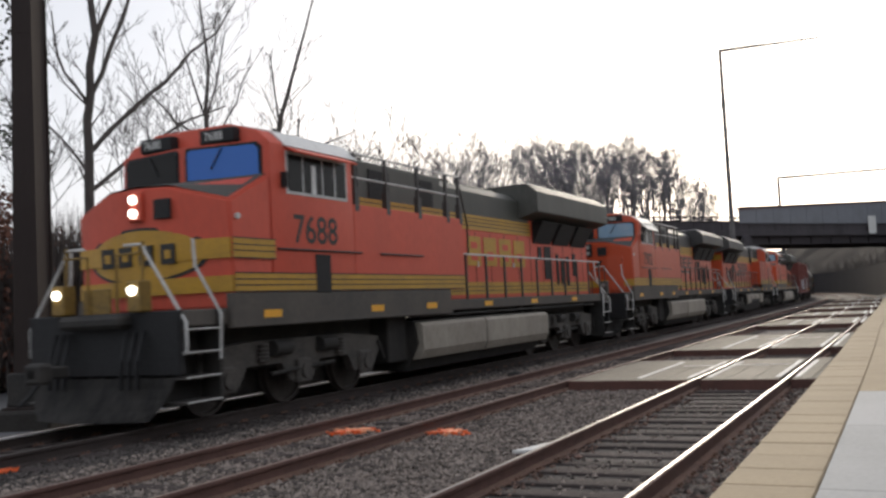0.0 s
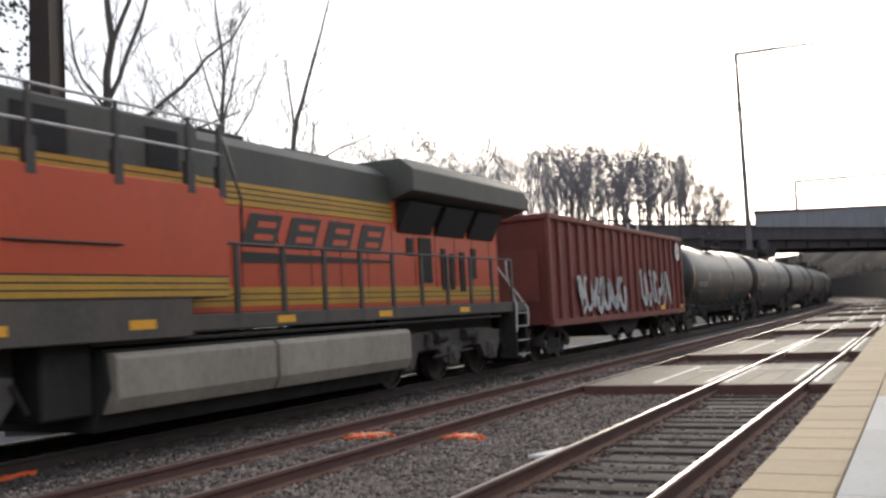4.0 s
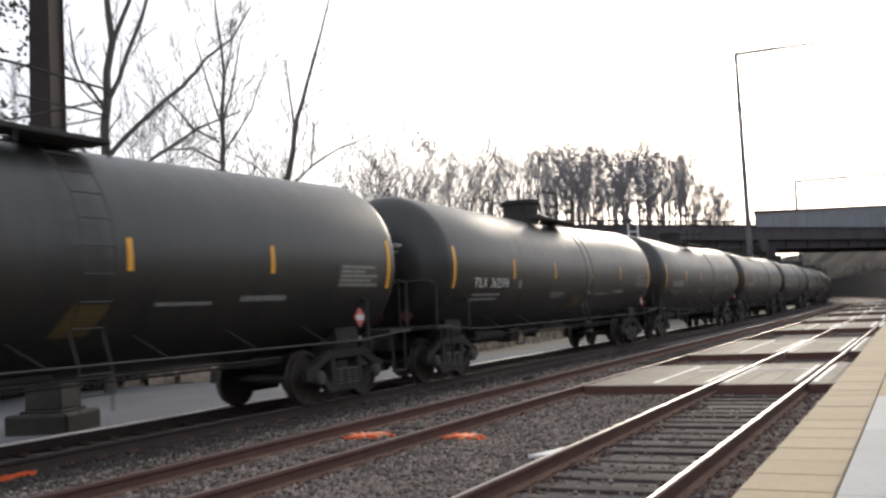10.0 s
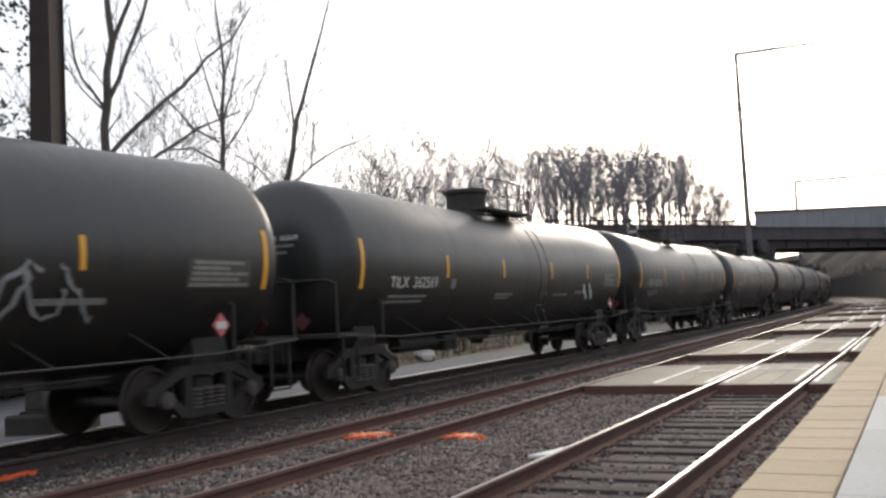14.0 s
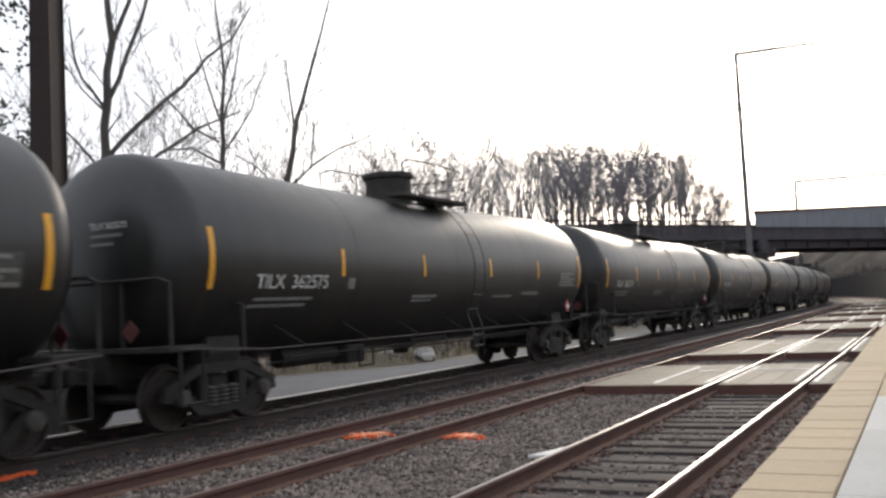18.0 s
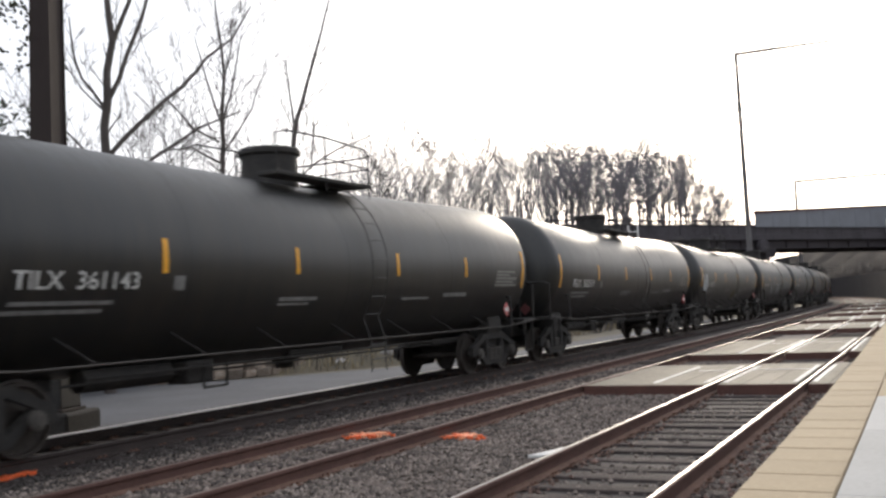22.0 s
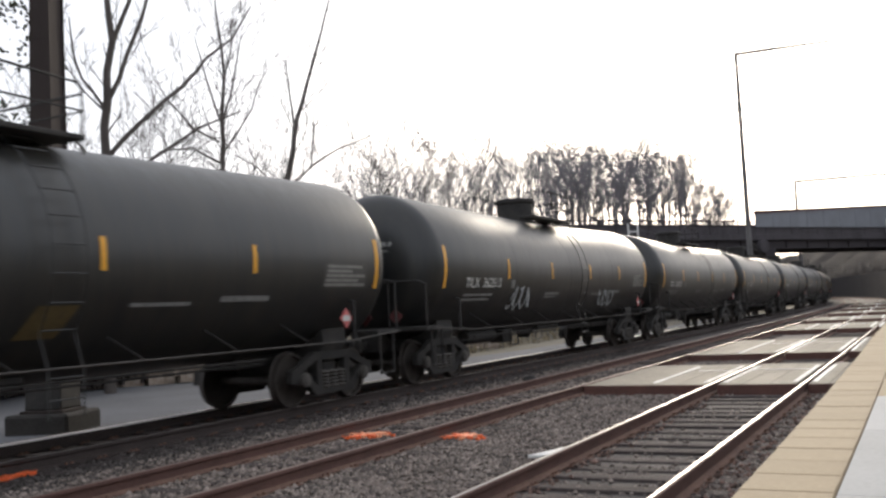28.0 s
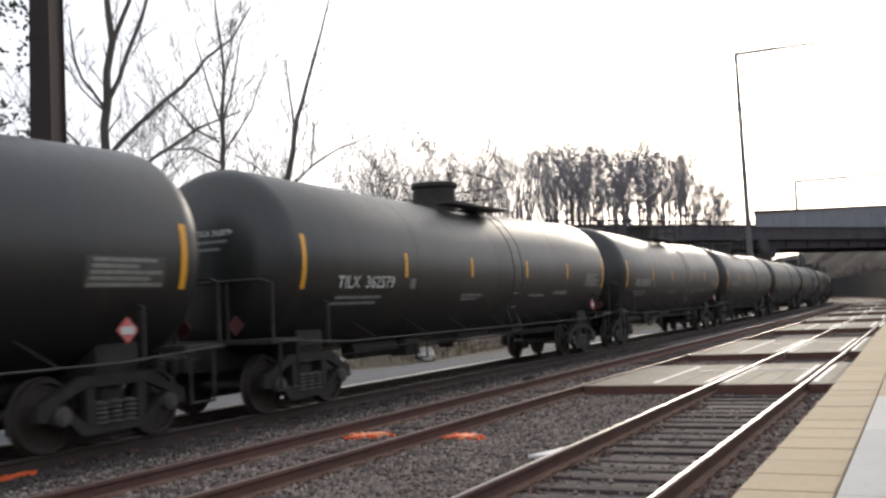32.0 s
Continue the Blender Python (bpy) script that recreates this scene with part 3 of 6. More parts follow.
for y0, y1 in ((-0.31, -0.285), (0.24, 0.265)):
    part("flange", taper(boxes((-0.24, 0.28, y0, y1, 0.5, 16))), M_RUST, col, smooth=0)
part("web", boxes((0.225, 0.245, -0.285, 0.24, 0.5, 16)), M_RUST, col, smooth=0)
bm = bmesh.new()
for z in np.arange(0.9, 15.5, 1.4):
    box(bm, -0.10, 0.24, -0.318, -0.311, z, z + 0.05)
part("batten", bm, M_RUST, col, smooth=0)
part("base_plate", boxes((-0.45, 0.45, -0.45, 0.45, 0.44, 0.5), bev=0.01), M_RUST, col, smooth=0)
bm = bmesh.new()
for sx in (-0.36, 0.36):
    for sy in (-0.36, 0.36):
        rod(bm, (sx, sy, 0.45), (sx, sy, 0.58), 0.025)
part("anchor_bolt", bm, M_RUST, col)
part("footing", boxes((-0.66, 0.66, -0.66, 0.66, -0.05, 0.44), bev=0.05), M_FOOTING, col, "stained concrete footing darkened for the cars' shade")
part("shoe", boxes((-0.38, 0.38, -0.38, 0.38, 0.5, 1.15), bev=0.03), M_UNDER, col, "dark steel shoe at the foot")


def bracket_pole(x, y, top, arm, turn, thick=1.0):
    p = thing("bracket_pole", "tall thin steel pole with a long side arm", "pole", "bracket poles", m=pose(x, y, -0.55, 0, 0, turn))
    h = top + 0.55
    part("shaft", rods(((0, 0, 0), (0, 0, h * 0.45), 0.24 * thick, 0.19 * thick), ((0, 0, h * 0.45), (0, 0, h), 0.19 * thick, 0.13 * thick), n=10), M_POLE, p)
    part("arm", rods(((-0.1, 0, h - 0.12), (arm, 0, h - 0.32), 0.13 * thick, 0.07 * thick)), M_POLE, p)
    part("tie_rod", rods(((0, 0, h + 0.1), (arm * 0.55, 0, h - 0.16), 0.02)), M_POLE, p)
    part("collar", rods(((0, 0, h * 0.78), (0, 0, h * 0.78 + 0.5), 0.2, 0.2)), M_POLE, p)
    part("insulator", rods(((0, 0, h * 0.2), (0, 0, h * 0.2 + 0.9), 0.28, 0.28)), M_POLE, p)
    part("foot", boxes((-0.5, 0.5, -0.5, 0.5, 0, 0.5), bev=0.04), M_OLDCON, p)
    return p


bracket_pole(-13.0, 77.0, 20.9, 7.4, 0)
bracket_pole(-20.0, 166.0, 20.1, 30.0, 6, 1.6)

# ---- road bridge ----
bridge = thing("road_bridge", "long grey steel girder road bridge over the tracks", "bridge", m=pose(-20, 110, 0, 0, 0, math.degrees(math.atan2(16, 10))))
S0, S1, WID = -27.0, 75.0, 9.0
for y in (0.0, 3.0, 6.0, 8.6):
    bm = bmesh.new()
    prism(bm, [(y - 0.2, 6.72), (y + 0.23, 6.72), (y + 0.23, 6.78), (y + 0.03, 6.78), (y + 0.03, 7.66), (y + 0.23, 7.66), (y + 0.23, 7.72), (y - 0.2, 7.72), (y - 0.2, 7.66), (y, 7.66), (y, 6.78), (y - 0.2, 6.78)], S0, S1)
    g = part("girder", bm, M_BRIDGE, bridge, "weathered steel girder darkened for backlit shade", smooth=0)
    if y == 0:
        for s in np.arange(S0 + 1, 45, 3.8):
            part("stiffener", boxes((s, s + 0.03, -0.18, 0, 6.78, 7.66)), M_BRIDGE, g, smooth=0)
part("deck", boxes((S0, S1, -0.55, WID + 0.3, 7.72, 8.38), bev=0.03), M_BRIDGECON, bridge, "stained concrete deck edge darkened for backlit shade", smooth=0)
for a in np.arange(S0, S1 - 1, 4.5):
    part("parapet_panel", boxes((a + 0.02, a + 4.48, -0.42, -0.20, 8.38, 9.40), bev=0.03), M_BRIDGECON, bridge, "grey concrete parapet panel", smooth=0)
part("parapet_cap", boxes((S0, S1, -0.52, -0.14, 9.404, 9.50), bev=0.02), M_BRIDGE, bridge, "dark parapet cap", smooth=0)
for a in np.arange(S0 + 0.1, 45, 2.25):
    part("rail_post", boxes((a - 0.05, a + 0.05, -0.40, -0.30, 9.50, 9.80)), M_BRIDGE, bridge, smooth=0)
part("abutment", boxes((S0 - 3.0, S0 - 0.02, -1.0, WID + 1.0, -0.55, 8.3), bev=0.05), M_BRIDGECON, bridge, "stained concrete abutment darkened for backlit shade", smooth=0)
part("bridge_rail", boxes((S0, S1, -0.44, -0.26, 9.78, 9.96)), M_BRIDGECON, bridge, "grey steel bridge railing", smooth=0)
part("lower_rail", boxes((S0, S1, -0.39, -0.31, 9.60, 9.65)), M_BRIDGE, bridge, "dark steel bridge railing", smooth=0)
part("parapet_far", boxes((S0, S1, WID, WID + 0.22, 8.38, 9.4), bev=0.03), M_BRIDGECON, bridge, smooth=0)
for i, a in enumerate(np.arange(2.6, 60, 3.0)):
    z = 10.70 + 0.043 * a
    bm = bmesh.new()
    prism(bm, [(a + 0.03, 9.2), (a + 2.97, 9.2), (a + 2.97, z + 0.129), (a + 0.03, z)], -0.62, -0.56, axis="y")
    part("screen_panel", bm, M_FENCE, bridge, "tall grey screen panel", smooth=0)
bm = bmesh.new()
prism(bm, [(2.3, 10.72), (8.5, 11.02), (60, 13.27), (60, 13.44), (8.5, 11.32), (2.6, 11.10)], -0.68, -0.5, axis="y")
part("screen_rail", bm, M_RAIL, bridge, "brown steel top rail of the screen", smooth=0)
part("screen_post", rods(((1.8, -0.6, 8.4), (1.8, -0.6, 10.8), 0.07)), M_BRIDGE, bridge)
for s in (5.2, 46.0):
    pier = part("pier", boxes((s - 0.75, s + 0.9, -0.3, WID + 0.2, 5.7, 6.72), bev=0.06), M_BRIDGE, bridge, "dark steel pier with a heavy cap", smooth=0)
    for y in (0.6, 4.4, 8.2):
        part("pier_column", rods(((s, y, -0.55), (s, y, 5.7), 0.48), n=16), M_BRIDGECON, pier, "round concrete column")
bm = bmesh.new()
lathe(bm, [(0.02, -0.9), (0.75, -0.85), (0.82, -0.7), (0.82, -0.35), (0.7, -0.2), (0.02, -0.2)], 20, "y", (3.7, 0, 7.0))
part("drain_drum", bm, M_BRIDGECON, bridge, "round grey drum under the deck edge")
part("road_sign", boxes((26.4, 28.0, -0.78, -0.74, 7.9, 10.2), bev=0.01), M_WHITE, bridge, "blank white sign board")
for s in (-16.6, -15.3):
    part("marker_post", boxes((s, s + 0.16, -0.66, -0.58, 8.0, 9.5)), M_WHITE, bridge, "thin white marker post", smooth=0)
part("marker_bar", boxes((-16.44, -15.3, -0.64, -0.60, 8.65, 8.78)), M_WHITE, bridge, "white cross bar", smooth=0)
bm = bmesh.new()
box(bm, -4.6, -1.6, 5.5, 6.8, 9.0, 9.95, bev=0.2)
box(bm, -4.0, -2.2, 5.6, 6.7, 9.9, 10.15, bev=0.1)
tagged(part("box_trailer", bm, M_BRIDGE, bridge, "grey box of a vehicle body on the bridge"))

# ---- wooded cutting beyond the bridge ----
bm = bmesh.new()
rows = []
rng = random.Random(21)
for y in np.arange(132, 430, 7.0):
    x = XA + shift(y) + 5.2
    rows.append([(x, y, -0.6), (x + 0.4, y, 3.2), (x + 3.2, y, 3.6 + rng.random()), (x + 8, y, 8 + 1.6 * rng.random()), (x + 18, y, 14.5 + 2 * rng.random()), (x + 60, y, 19 + 3 * rng.random())])
sheet(bm, rows)
rows = []
for y in np.arange(157, 430, 7.0):
    x = XC + shift(y) - 7.0
    rows.append([(x, y, -0.6), (x - 1, y, 4.5 + rng.random()), (x - 4, y, 9.0 + 1.2 * rng.random()), (x - 14, y, 10.5 + 1.2 * rng.random()), (x - 50, y, 11 + rng.random())])
sheet(bm, rows)
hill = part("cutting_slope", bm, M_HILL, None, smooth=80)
tagged(hill, "brushy cutting slope beyond the bridge, shade in its colour", "hillside", kind="structure")
bm = bmesh.new()
rows = []
for y in np.arange(128, 330, 6.0):
    x = XA + shift(y) + 4.4
    rows.append([(x, y, -0.6), (x, y, 4.4)])
sheet(bm, rows)
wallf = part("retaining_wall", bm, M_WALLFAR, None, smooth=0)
md = wallf.modifiers.new("thickness", "SOLIDIFY")
md.thickness = 0.6
tagged(wallf, "long stone retaining wall beside the curve, shade in its colour", "wall", kind="structure")
bm = bmesh.new()
for up, out, thick in ((4.4, 4.2, 0.25),):
    rows = []
    for y in np.arange(128, 330, 6.0):
        x = XA + shift(y) + out
        rows.append([(x, y, up), (x, y, up + thick), (x + 0.8, y, up + thick), (x + 0.8, y, up)])
    sheet(bm, rows)
part("coping", bm, M_WALLFAR, wallf, "stone coping, darkened like the wall", smooth=0)


# ---- trees ----
def grow(out, p, d, length, r, level, top, rng, kids, up=0.10, wild=0.22, tip=0.25, rmin=0.012, fan=0.8, shrink=(0.38, 0.62)):
    segs = 5 if level < 2 else 3
    pts = [p]
    for i in range(segs):
        d = (d + Vector((rng.uniform(-wild, wild), rng.uniform(-wild, wild), rng.uniform(-wild, wild) * 0.7 + up))).normalized()
        q = p + d * length / segs
        r0, r1 = r * (1 - (1 - tip) * i / segs), r * (1 - (1 - tip) * (i + 1) / segs)
        out[min(level, 3)].append((p, q, r0, r1))
        p = q
        pts.append((q, d.copy(), r1))
    if level >= top:
        return
    for k in range(kids[level]):
        at = rng.uniform(0.3 if level else 0.35, 1.0)
        q, dd, rr = pts[1 + min(segs - 1, int(at * segs))]
        side = Vector((rng.uniform(-1, 1), rng.uniform(-1, 1), rng.uniform(-0.15, 0.55))).normalized()
        nd = (dd * 0.75 + side * fan).normalized()
        grow(out, q, nd, length * rng.uniform(*shrink), max(rmin, rr * rng.uniform(0.45, 0.7)), level + 1, top, rng, kids, up, wild, tip if rr > 3 * rmin else 0.6, rmin, fan, shrink)


def limbs_mesh(name, segs, sides, material):
    vs, fs = [], []
    for p, q, r0, r1 in segs:
        turn = (q - p).to_track_quat("Z", "Y").to_matrix()
        k = len(vs)
        for base, r in ((p, r0), (q, r1)):
            for i in range(sides):
                a = 6.28319 * i / sides
                vs.append(base + turn @ Vector((r * math.cos(a), r * math.sin(a), 0)))
        for i in range(sides):
            j = (i + 1) % sides
            fs.append((k + i, k + j, k + sides + j, k + sides + i))
    return raw_mesh(name, vs, fs, material, True)


def tree_of(out, label, m, group="bare trees", trunk_mat=None, twig_mat=None):
    t = thing("bare_tree", label, "tree", group, m=m)
    part("trunk", limbs_mesh("trunk", out[0], 8, trunk_mat or M_BARK), None, t)
    for k in range(10, 20):
        if k in out:
            part("limb", limbs_mesh("limb", out[k], 7, M_BARK), None, t)
    tagged(part("crown", limbs_mesh("crown", out[1] + out[2] + out[3], 4 if group == "bare trees" else 3, twig_mat or M_TWIG), None, t, "bare crown of thin twigs"), kind="stuff")
    return t


def bare_tree(height, r, seed, kids, top=4, up=0.10, wild=0.22, clear=0.0, lean=(0, 0), rmin=0.015, fan=0.8, shrink=(0.38, 0.62)):
    rng = random.Random(seed)
    out = {0: [], 1: [], 2: [], 3: []}
    p = Vector((0, 0, -0.2))
    if clear:
        q = p + Vector((lean[0], lean[1], clear))
        out[0].append((p, q, r * 1.25, r))
        p = q
    grow(out, p, Vector((lean[0] * 0.2, lean[1] * 0.2, 1)).normalized(), height - clear, r, 0, top, rng, kids, up, wild, 0.25, rmin, fan, shrink)
    return out


def limb_tree(main, seed, kids, spread=0.9):
    """A tree whose main limbs are bent rods, with procedural twigs on them."""
    rng = random.Random(seed)
    out = {0: [], 1: [], 2: [], 3: []}
    for n, (pts, r0, r1) in enumerate(main):
        vs = [Vector(p) for p in pts]
        for i, (p, q) in enumerate(zip(vs, vs[1:])):
            a, b = r0 + (r1 - r0) * i / (len(vs) - 1), r0 + (r1 - r0) * (i + 1) / (len(vs) - 1)
            mid = (p + q) / 2 + Vector((rng.uniform(-1, 1), rng.uniform(-1, 1), 0)) * (q - p).length * 0.04
            out.setdefault(0 if n == 0 else 9 + n, []).extend([(p, mid, a, (a + b) / 2), (mid, q, (a + b) / 2, b)])
            for k in range(kids):
                if i == 0 and n == 0:
                    break
                at = p.lerp(q, rng.random())
                side = Vector((rng.uniform(-1, 1), rng.uniform(-1, 1), rng.uniform(-0.2, 0.8))).normalized()
                nd = ((q - p).normalized() * 0.8 + side * 0.75).normalized()
                grow(out, at, nd, rng.uniform(0.5, 1.9) * spread, max(0.013, b * 0.28), 2, 4, rng, (0, 0, 3, 2), 0.07, 0.13, 0.5, 0.0105, 0.6)
    return out


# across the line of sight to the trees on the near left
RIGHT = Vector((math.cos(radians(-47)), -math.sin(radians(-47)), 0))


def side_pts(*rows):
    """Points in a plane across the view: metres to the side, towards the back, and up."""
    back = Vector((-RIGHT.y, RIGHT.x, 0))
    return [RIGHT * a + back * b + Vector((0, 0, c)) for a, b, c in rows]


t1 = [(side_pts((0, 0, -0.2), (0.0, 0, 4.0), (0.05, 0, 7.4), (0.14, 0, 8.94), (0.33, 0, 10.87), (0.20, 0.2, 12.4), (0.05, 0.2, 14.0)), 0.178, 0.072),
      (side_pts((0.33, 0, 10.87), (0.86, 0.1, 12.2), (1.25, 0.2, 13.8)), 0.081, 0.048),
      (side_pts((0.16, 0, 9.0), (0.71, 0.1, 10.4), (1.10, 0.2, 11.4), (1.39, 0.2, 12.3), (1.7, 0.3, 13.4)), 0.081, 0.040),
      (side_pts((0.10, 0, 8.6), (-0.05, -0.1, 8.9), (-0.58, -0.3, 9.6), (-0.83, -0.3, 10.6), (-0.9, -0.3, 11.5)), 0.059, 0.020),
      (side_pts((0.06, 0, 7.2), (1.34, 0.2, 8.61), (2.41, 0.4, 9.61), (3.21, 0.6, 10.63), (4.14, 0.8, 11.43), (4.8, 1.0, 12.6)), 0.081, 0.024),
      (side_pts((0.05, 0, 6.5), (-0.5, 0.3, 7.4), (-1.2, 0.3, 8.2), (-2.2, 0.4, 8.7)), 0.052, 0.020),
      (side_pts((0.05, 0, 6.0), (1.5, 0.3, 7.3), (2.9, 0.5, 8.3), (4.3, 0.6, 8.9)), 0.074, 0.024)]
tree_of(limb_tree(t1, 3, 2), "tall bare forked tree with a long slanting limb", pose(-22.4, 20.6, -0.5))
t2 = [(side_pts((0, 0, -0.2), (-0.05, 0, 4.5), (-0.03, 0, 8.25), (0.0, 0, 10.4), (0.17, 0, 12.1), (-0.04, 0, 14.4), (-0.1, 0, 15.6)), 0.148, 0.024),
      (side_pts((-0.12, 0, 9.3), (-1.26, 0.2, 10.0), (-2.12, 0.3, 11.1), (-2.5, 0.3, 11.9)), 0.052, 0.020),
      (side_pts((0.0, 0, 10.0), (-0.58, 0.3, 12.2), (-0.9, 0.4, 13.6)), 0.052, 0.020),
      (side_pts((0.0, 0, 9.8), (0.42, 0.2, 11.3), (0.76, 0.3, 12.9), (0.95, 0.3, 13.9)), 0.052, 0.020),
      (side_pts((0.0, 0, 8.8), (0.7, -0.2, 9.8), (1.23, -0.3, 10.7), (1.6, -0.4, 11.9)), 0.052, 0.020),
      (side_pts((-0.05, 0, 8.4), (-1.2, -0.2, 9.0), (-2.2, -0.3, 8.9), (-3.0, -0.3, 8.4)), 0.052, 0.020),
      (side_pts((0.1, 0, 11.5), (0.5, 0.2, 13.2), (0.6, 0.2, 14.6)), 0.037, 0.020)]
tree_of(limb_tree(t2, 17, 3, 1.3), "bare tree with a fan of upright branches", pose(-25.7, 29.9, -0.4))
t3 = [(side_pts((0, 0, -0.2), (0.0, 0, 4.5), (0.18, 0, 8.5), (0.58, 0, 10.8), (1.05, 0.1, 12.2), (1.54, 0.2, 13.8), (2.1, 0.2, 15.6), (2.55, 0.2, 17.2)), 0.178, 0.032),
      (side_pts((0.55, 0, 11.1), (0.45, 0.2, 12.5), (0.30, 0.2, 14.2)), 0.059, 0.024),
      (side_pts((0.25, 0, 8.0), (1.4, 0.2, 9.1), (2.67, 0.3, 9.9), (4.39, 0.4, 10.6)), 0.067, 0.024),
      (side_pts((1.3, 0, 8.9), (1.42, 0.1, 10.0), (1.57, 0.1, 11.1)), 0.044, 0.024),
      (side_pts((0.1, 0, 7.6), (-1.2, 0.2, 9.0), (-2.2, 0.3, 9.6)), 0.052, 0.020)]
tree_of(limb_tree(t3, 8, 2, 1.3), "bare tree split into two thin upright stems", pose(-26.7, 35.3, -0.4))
for k, (x, y, h, s) in enumerate(((-30.5, 30.0, 9.5, 51), (-27.5, 33.2, 8.6, 52), (-29.0, 37.5, 9.0, 53), (-30.0, 47.0, 10.0, 54), (-33.0, 27.0, 9.0, 55), (-26.0, 44.0, 8.5, 56), (-24.0, 47.0, 9.6, 57))):
    tree_of(bare_tree(h * 0.86, 0.12, s, (12, 6, 4, 0), 3, 0.09, 0.14, 1.2, rmin=0.012, fan=0.75), "small bushy bare tree with tangled twigs", pose(x, y, -0.3))

# a tree that keeps its leaves, beside the column
rng = random.Random(77)
out = bare_tree(11.5, 0.2, 78, (12, 6, 4, 0), 3, 0.06, 0.24, 1.5)
leafy = thing("evergreen_tree", "dark broad-leaved tree with brown lower leaves", "tree", m=pose(-22.3, 16.3, -0.5))
part("trunk", limbs_mesh("trunk", out[0] + out[1], 7, M_BARK), None, leafy)
tagged(part("branches", limbs_mesh("branches", out[2] + out[3], 3, M_TWIG), None, leafy), kind="stuff")
for nm, mt, lo, hi, num in (("foliage", M_LEAF, 6.6, 12.0, 1700), ("withered_foliage", M_DEADLEAF, 1.5, 7.2, 3600)):
    vs, fs = [], []
    clumps = []
    for q in range(70 if nm == "foliage" else 34):
        a, r = rng.uniform(0, 6.28), 1.9 * math.sqrt(rng.random())
        clumps.append(Vector((r * math.cos(a), r * math.sin(a), rng.uniform(lo, hi))))
    for i in range(num):
        c = rng.choice(clumps) + Vector((rng.gauss(0, 0.20), rng.gauss(0, 0.20), rng.gauss(0, 0.22)))
        u = Vector((rng.gauss(0, 1), rng.gauss(0, 1), rng.gauss(0, 1))).normalized()
        w = u.orthogonal().normalized()
        s = rng.uniform(0.05, 0.11)
        k = len(vs)
        vs += [c - u * s, c + w * s * 0.5, c + u * s, c - w * s * 0.5 + u.cross(w) * s * 0.15]
        fs.append((k, k + 1, k + 2, k + 3))
    tagged(part(nm, raw_mesh(nm, vs, fs, mt), None, leafy, "dark green leaves" if nm == "foliage" else "withered red-brown leaves"), kind="stuff")

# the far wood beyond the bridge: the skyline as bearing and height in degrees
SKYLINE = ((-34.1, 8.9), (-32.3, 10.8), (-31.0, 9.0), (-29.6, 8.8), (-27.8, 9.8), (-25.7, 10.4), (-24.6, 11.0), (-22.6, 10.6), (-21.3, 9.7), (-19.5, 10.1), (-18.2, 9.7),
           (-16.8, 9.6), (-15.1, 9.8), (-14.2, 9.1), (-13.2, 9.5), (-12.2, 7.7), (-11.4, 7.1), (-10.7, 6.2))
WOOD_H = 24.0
dense, sparse = [], []
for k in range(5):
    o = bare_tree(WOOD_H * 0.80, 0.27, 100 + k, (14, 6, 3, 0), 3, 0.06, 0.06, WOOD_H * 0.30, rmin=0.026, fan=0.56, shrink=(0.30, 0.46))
    dense.append(tree_of(o, "tall bare tree of a far winter wood paled by painted haze", Matrix.Identity(4), "far wood", M_HAZYBARK, M_HAZYTWIG))
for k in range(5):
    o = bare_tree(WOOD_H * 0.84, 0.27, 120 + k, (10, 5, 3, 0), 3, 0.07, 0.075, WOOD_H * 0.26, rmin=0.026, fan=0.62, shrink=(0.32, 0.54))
    sparse.append(tree_of(o, "slender bare tree at the edge of a far winter wood paled by painted haze", Matrix.Identity(4), "far wood", M_HAZYBARK, M_HAZYTWIG))
real_h = {}
for src in dense + sparse:
    real_h[src] = 0.97 * max(v.co.z for ch in src.children for v in ch.data.vertices)
rng = random.Random(9)
used = set()
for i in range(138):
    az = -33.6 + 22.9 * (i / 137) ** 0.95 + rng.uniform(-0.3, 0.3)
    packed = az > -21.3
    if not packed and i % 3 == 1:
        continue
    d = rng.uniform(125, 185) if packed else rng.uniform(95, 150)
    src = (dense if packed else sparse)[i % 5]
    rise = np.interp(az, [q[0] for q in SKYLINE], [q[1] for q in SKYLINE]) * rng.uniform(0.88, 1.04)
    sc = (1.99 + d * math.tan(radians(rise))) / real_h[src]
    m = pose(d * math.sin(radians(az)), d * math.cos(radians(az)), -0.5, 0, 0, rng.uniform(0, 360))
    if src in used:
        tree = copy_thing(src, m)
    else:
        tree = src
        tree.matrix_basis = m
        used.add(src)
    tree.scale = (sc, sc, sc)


# brush below the far wood and dry grass on the bank
def tufts(n, place, h0, h1, w, seed):
    rng = random.Random(seed)
    vs, fs = [], []
    for i in range(n):
        c = place(rng)
        d = Vector((rng.gauss(0, 0.3), rng.gauss(0, 0.3), 1)).normalized() * rng.uniform(h0, h1)
        u = Vector((rng.gauss(0, 1), rng.gauss(0, 1), 0)).normalized() * w
        k = len(vs)
        vs += [c - u, c + u, c + d]
        fs.append((k, k + 1, k + 2))
    return vs, fs


def on_bank(rng):
    i, j, a, b = rng.randrange(0, 30), rng.choice((0, 0, 1, 1, 2)), rng.random(), rng.random()
    p0, p1 = Vector(BANK[i][j]).lerp(Vector(BANK[i][j + 1]), a), Vector(BANK[i + 1][j]).lerp(Vector(BANK[i + 1][j + 1]), a)
    return p0.lerp(p1, b)


tagged(new("dry_grass", raw_mesh("dry_grass", *tufts(9000, on_bank, 0.15, 0.55, 0.02, 31), M_GRASS)), "pale dry winter grass on the bank", "grass", kind="stuff")
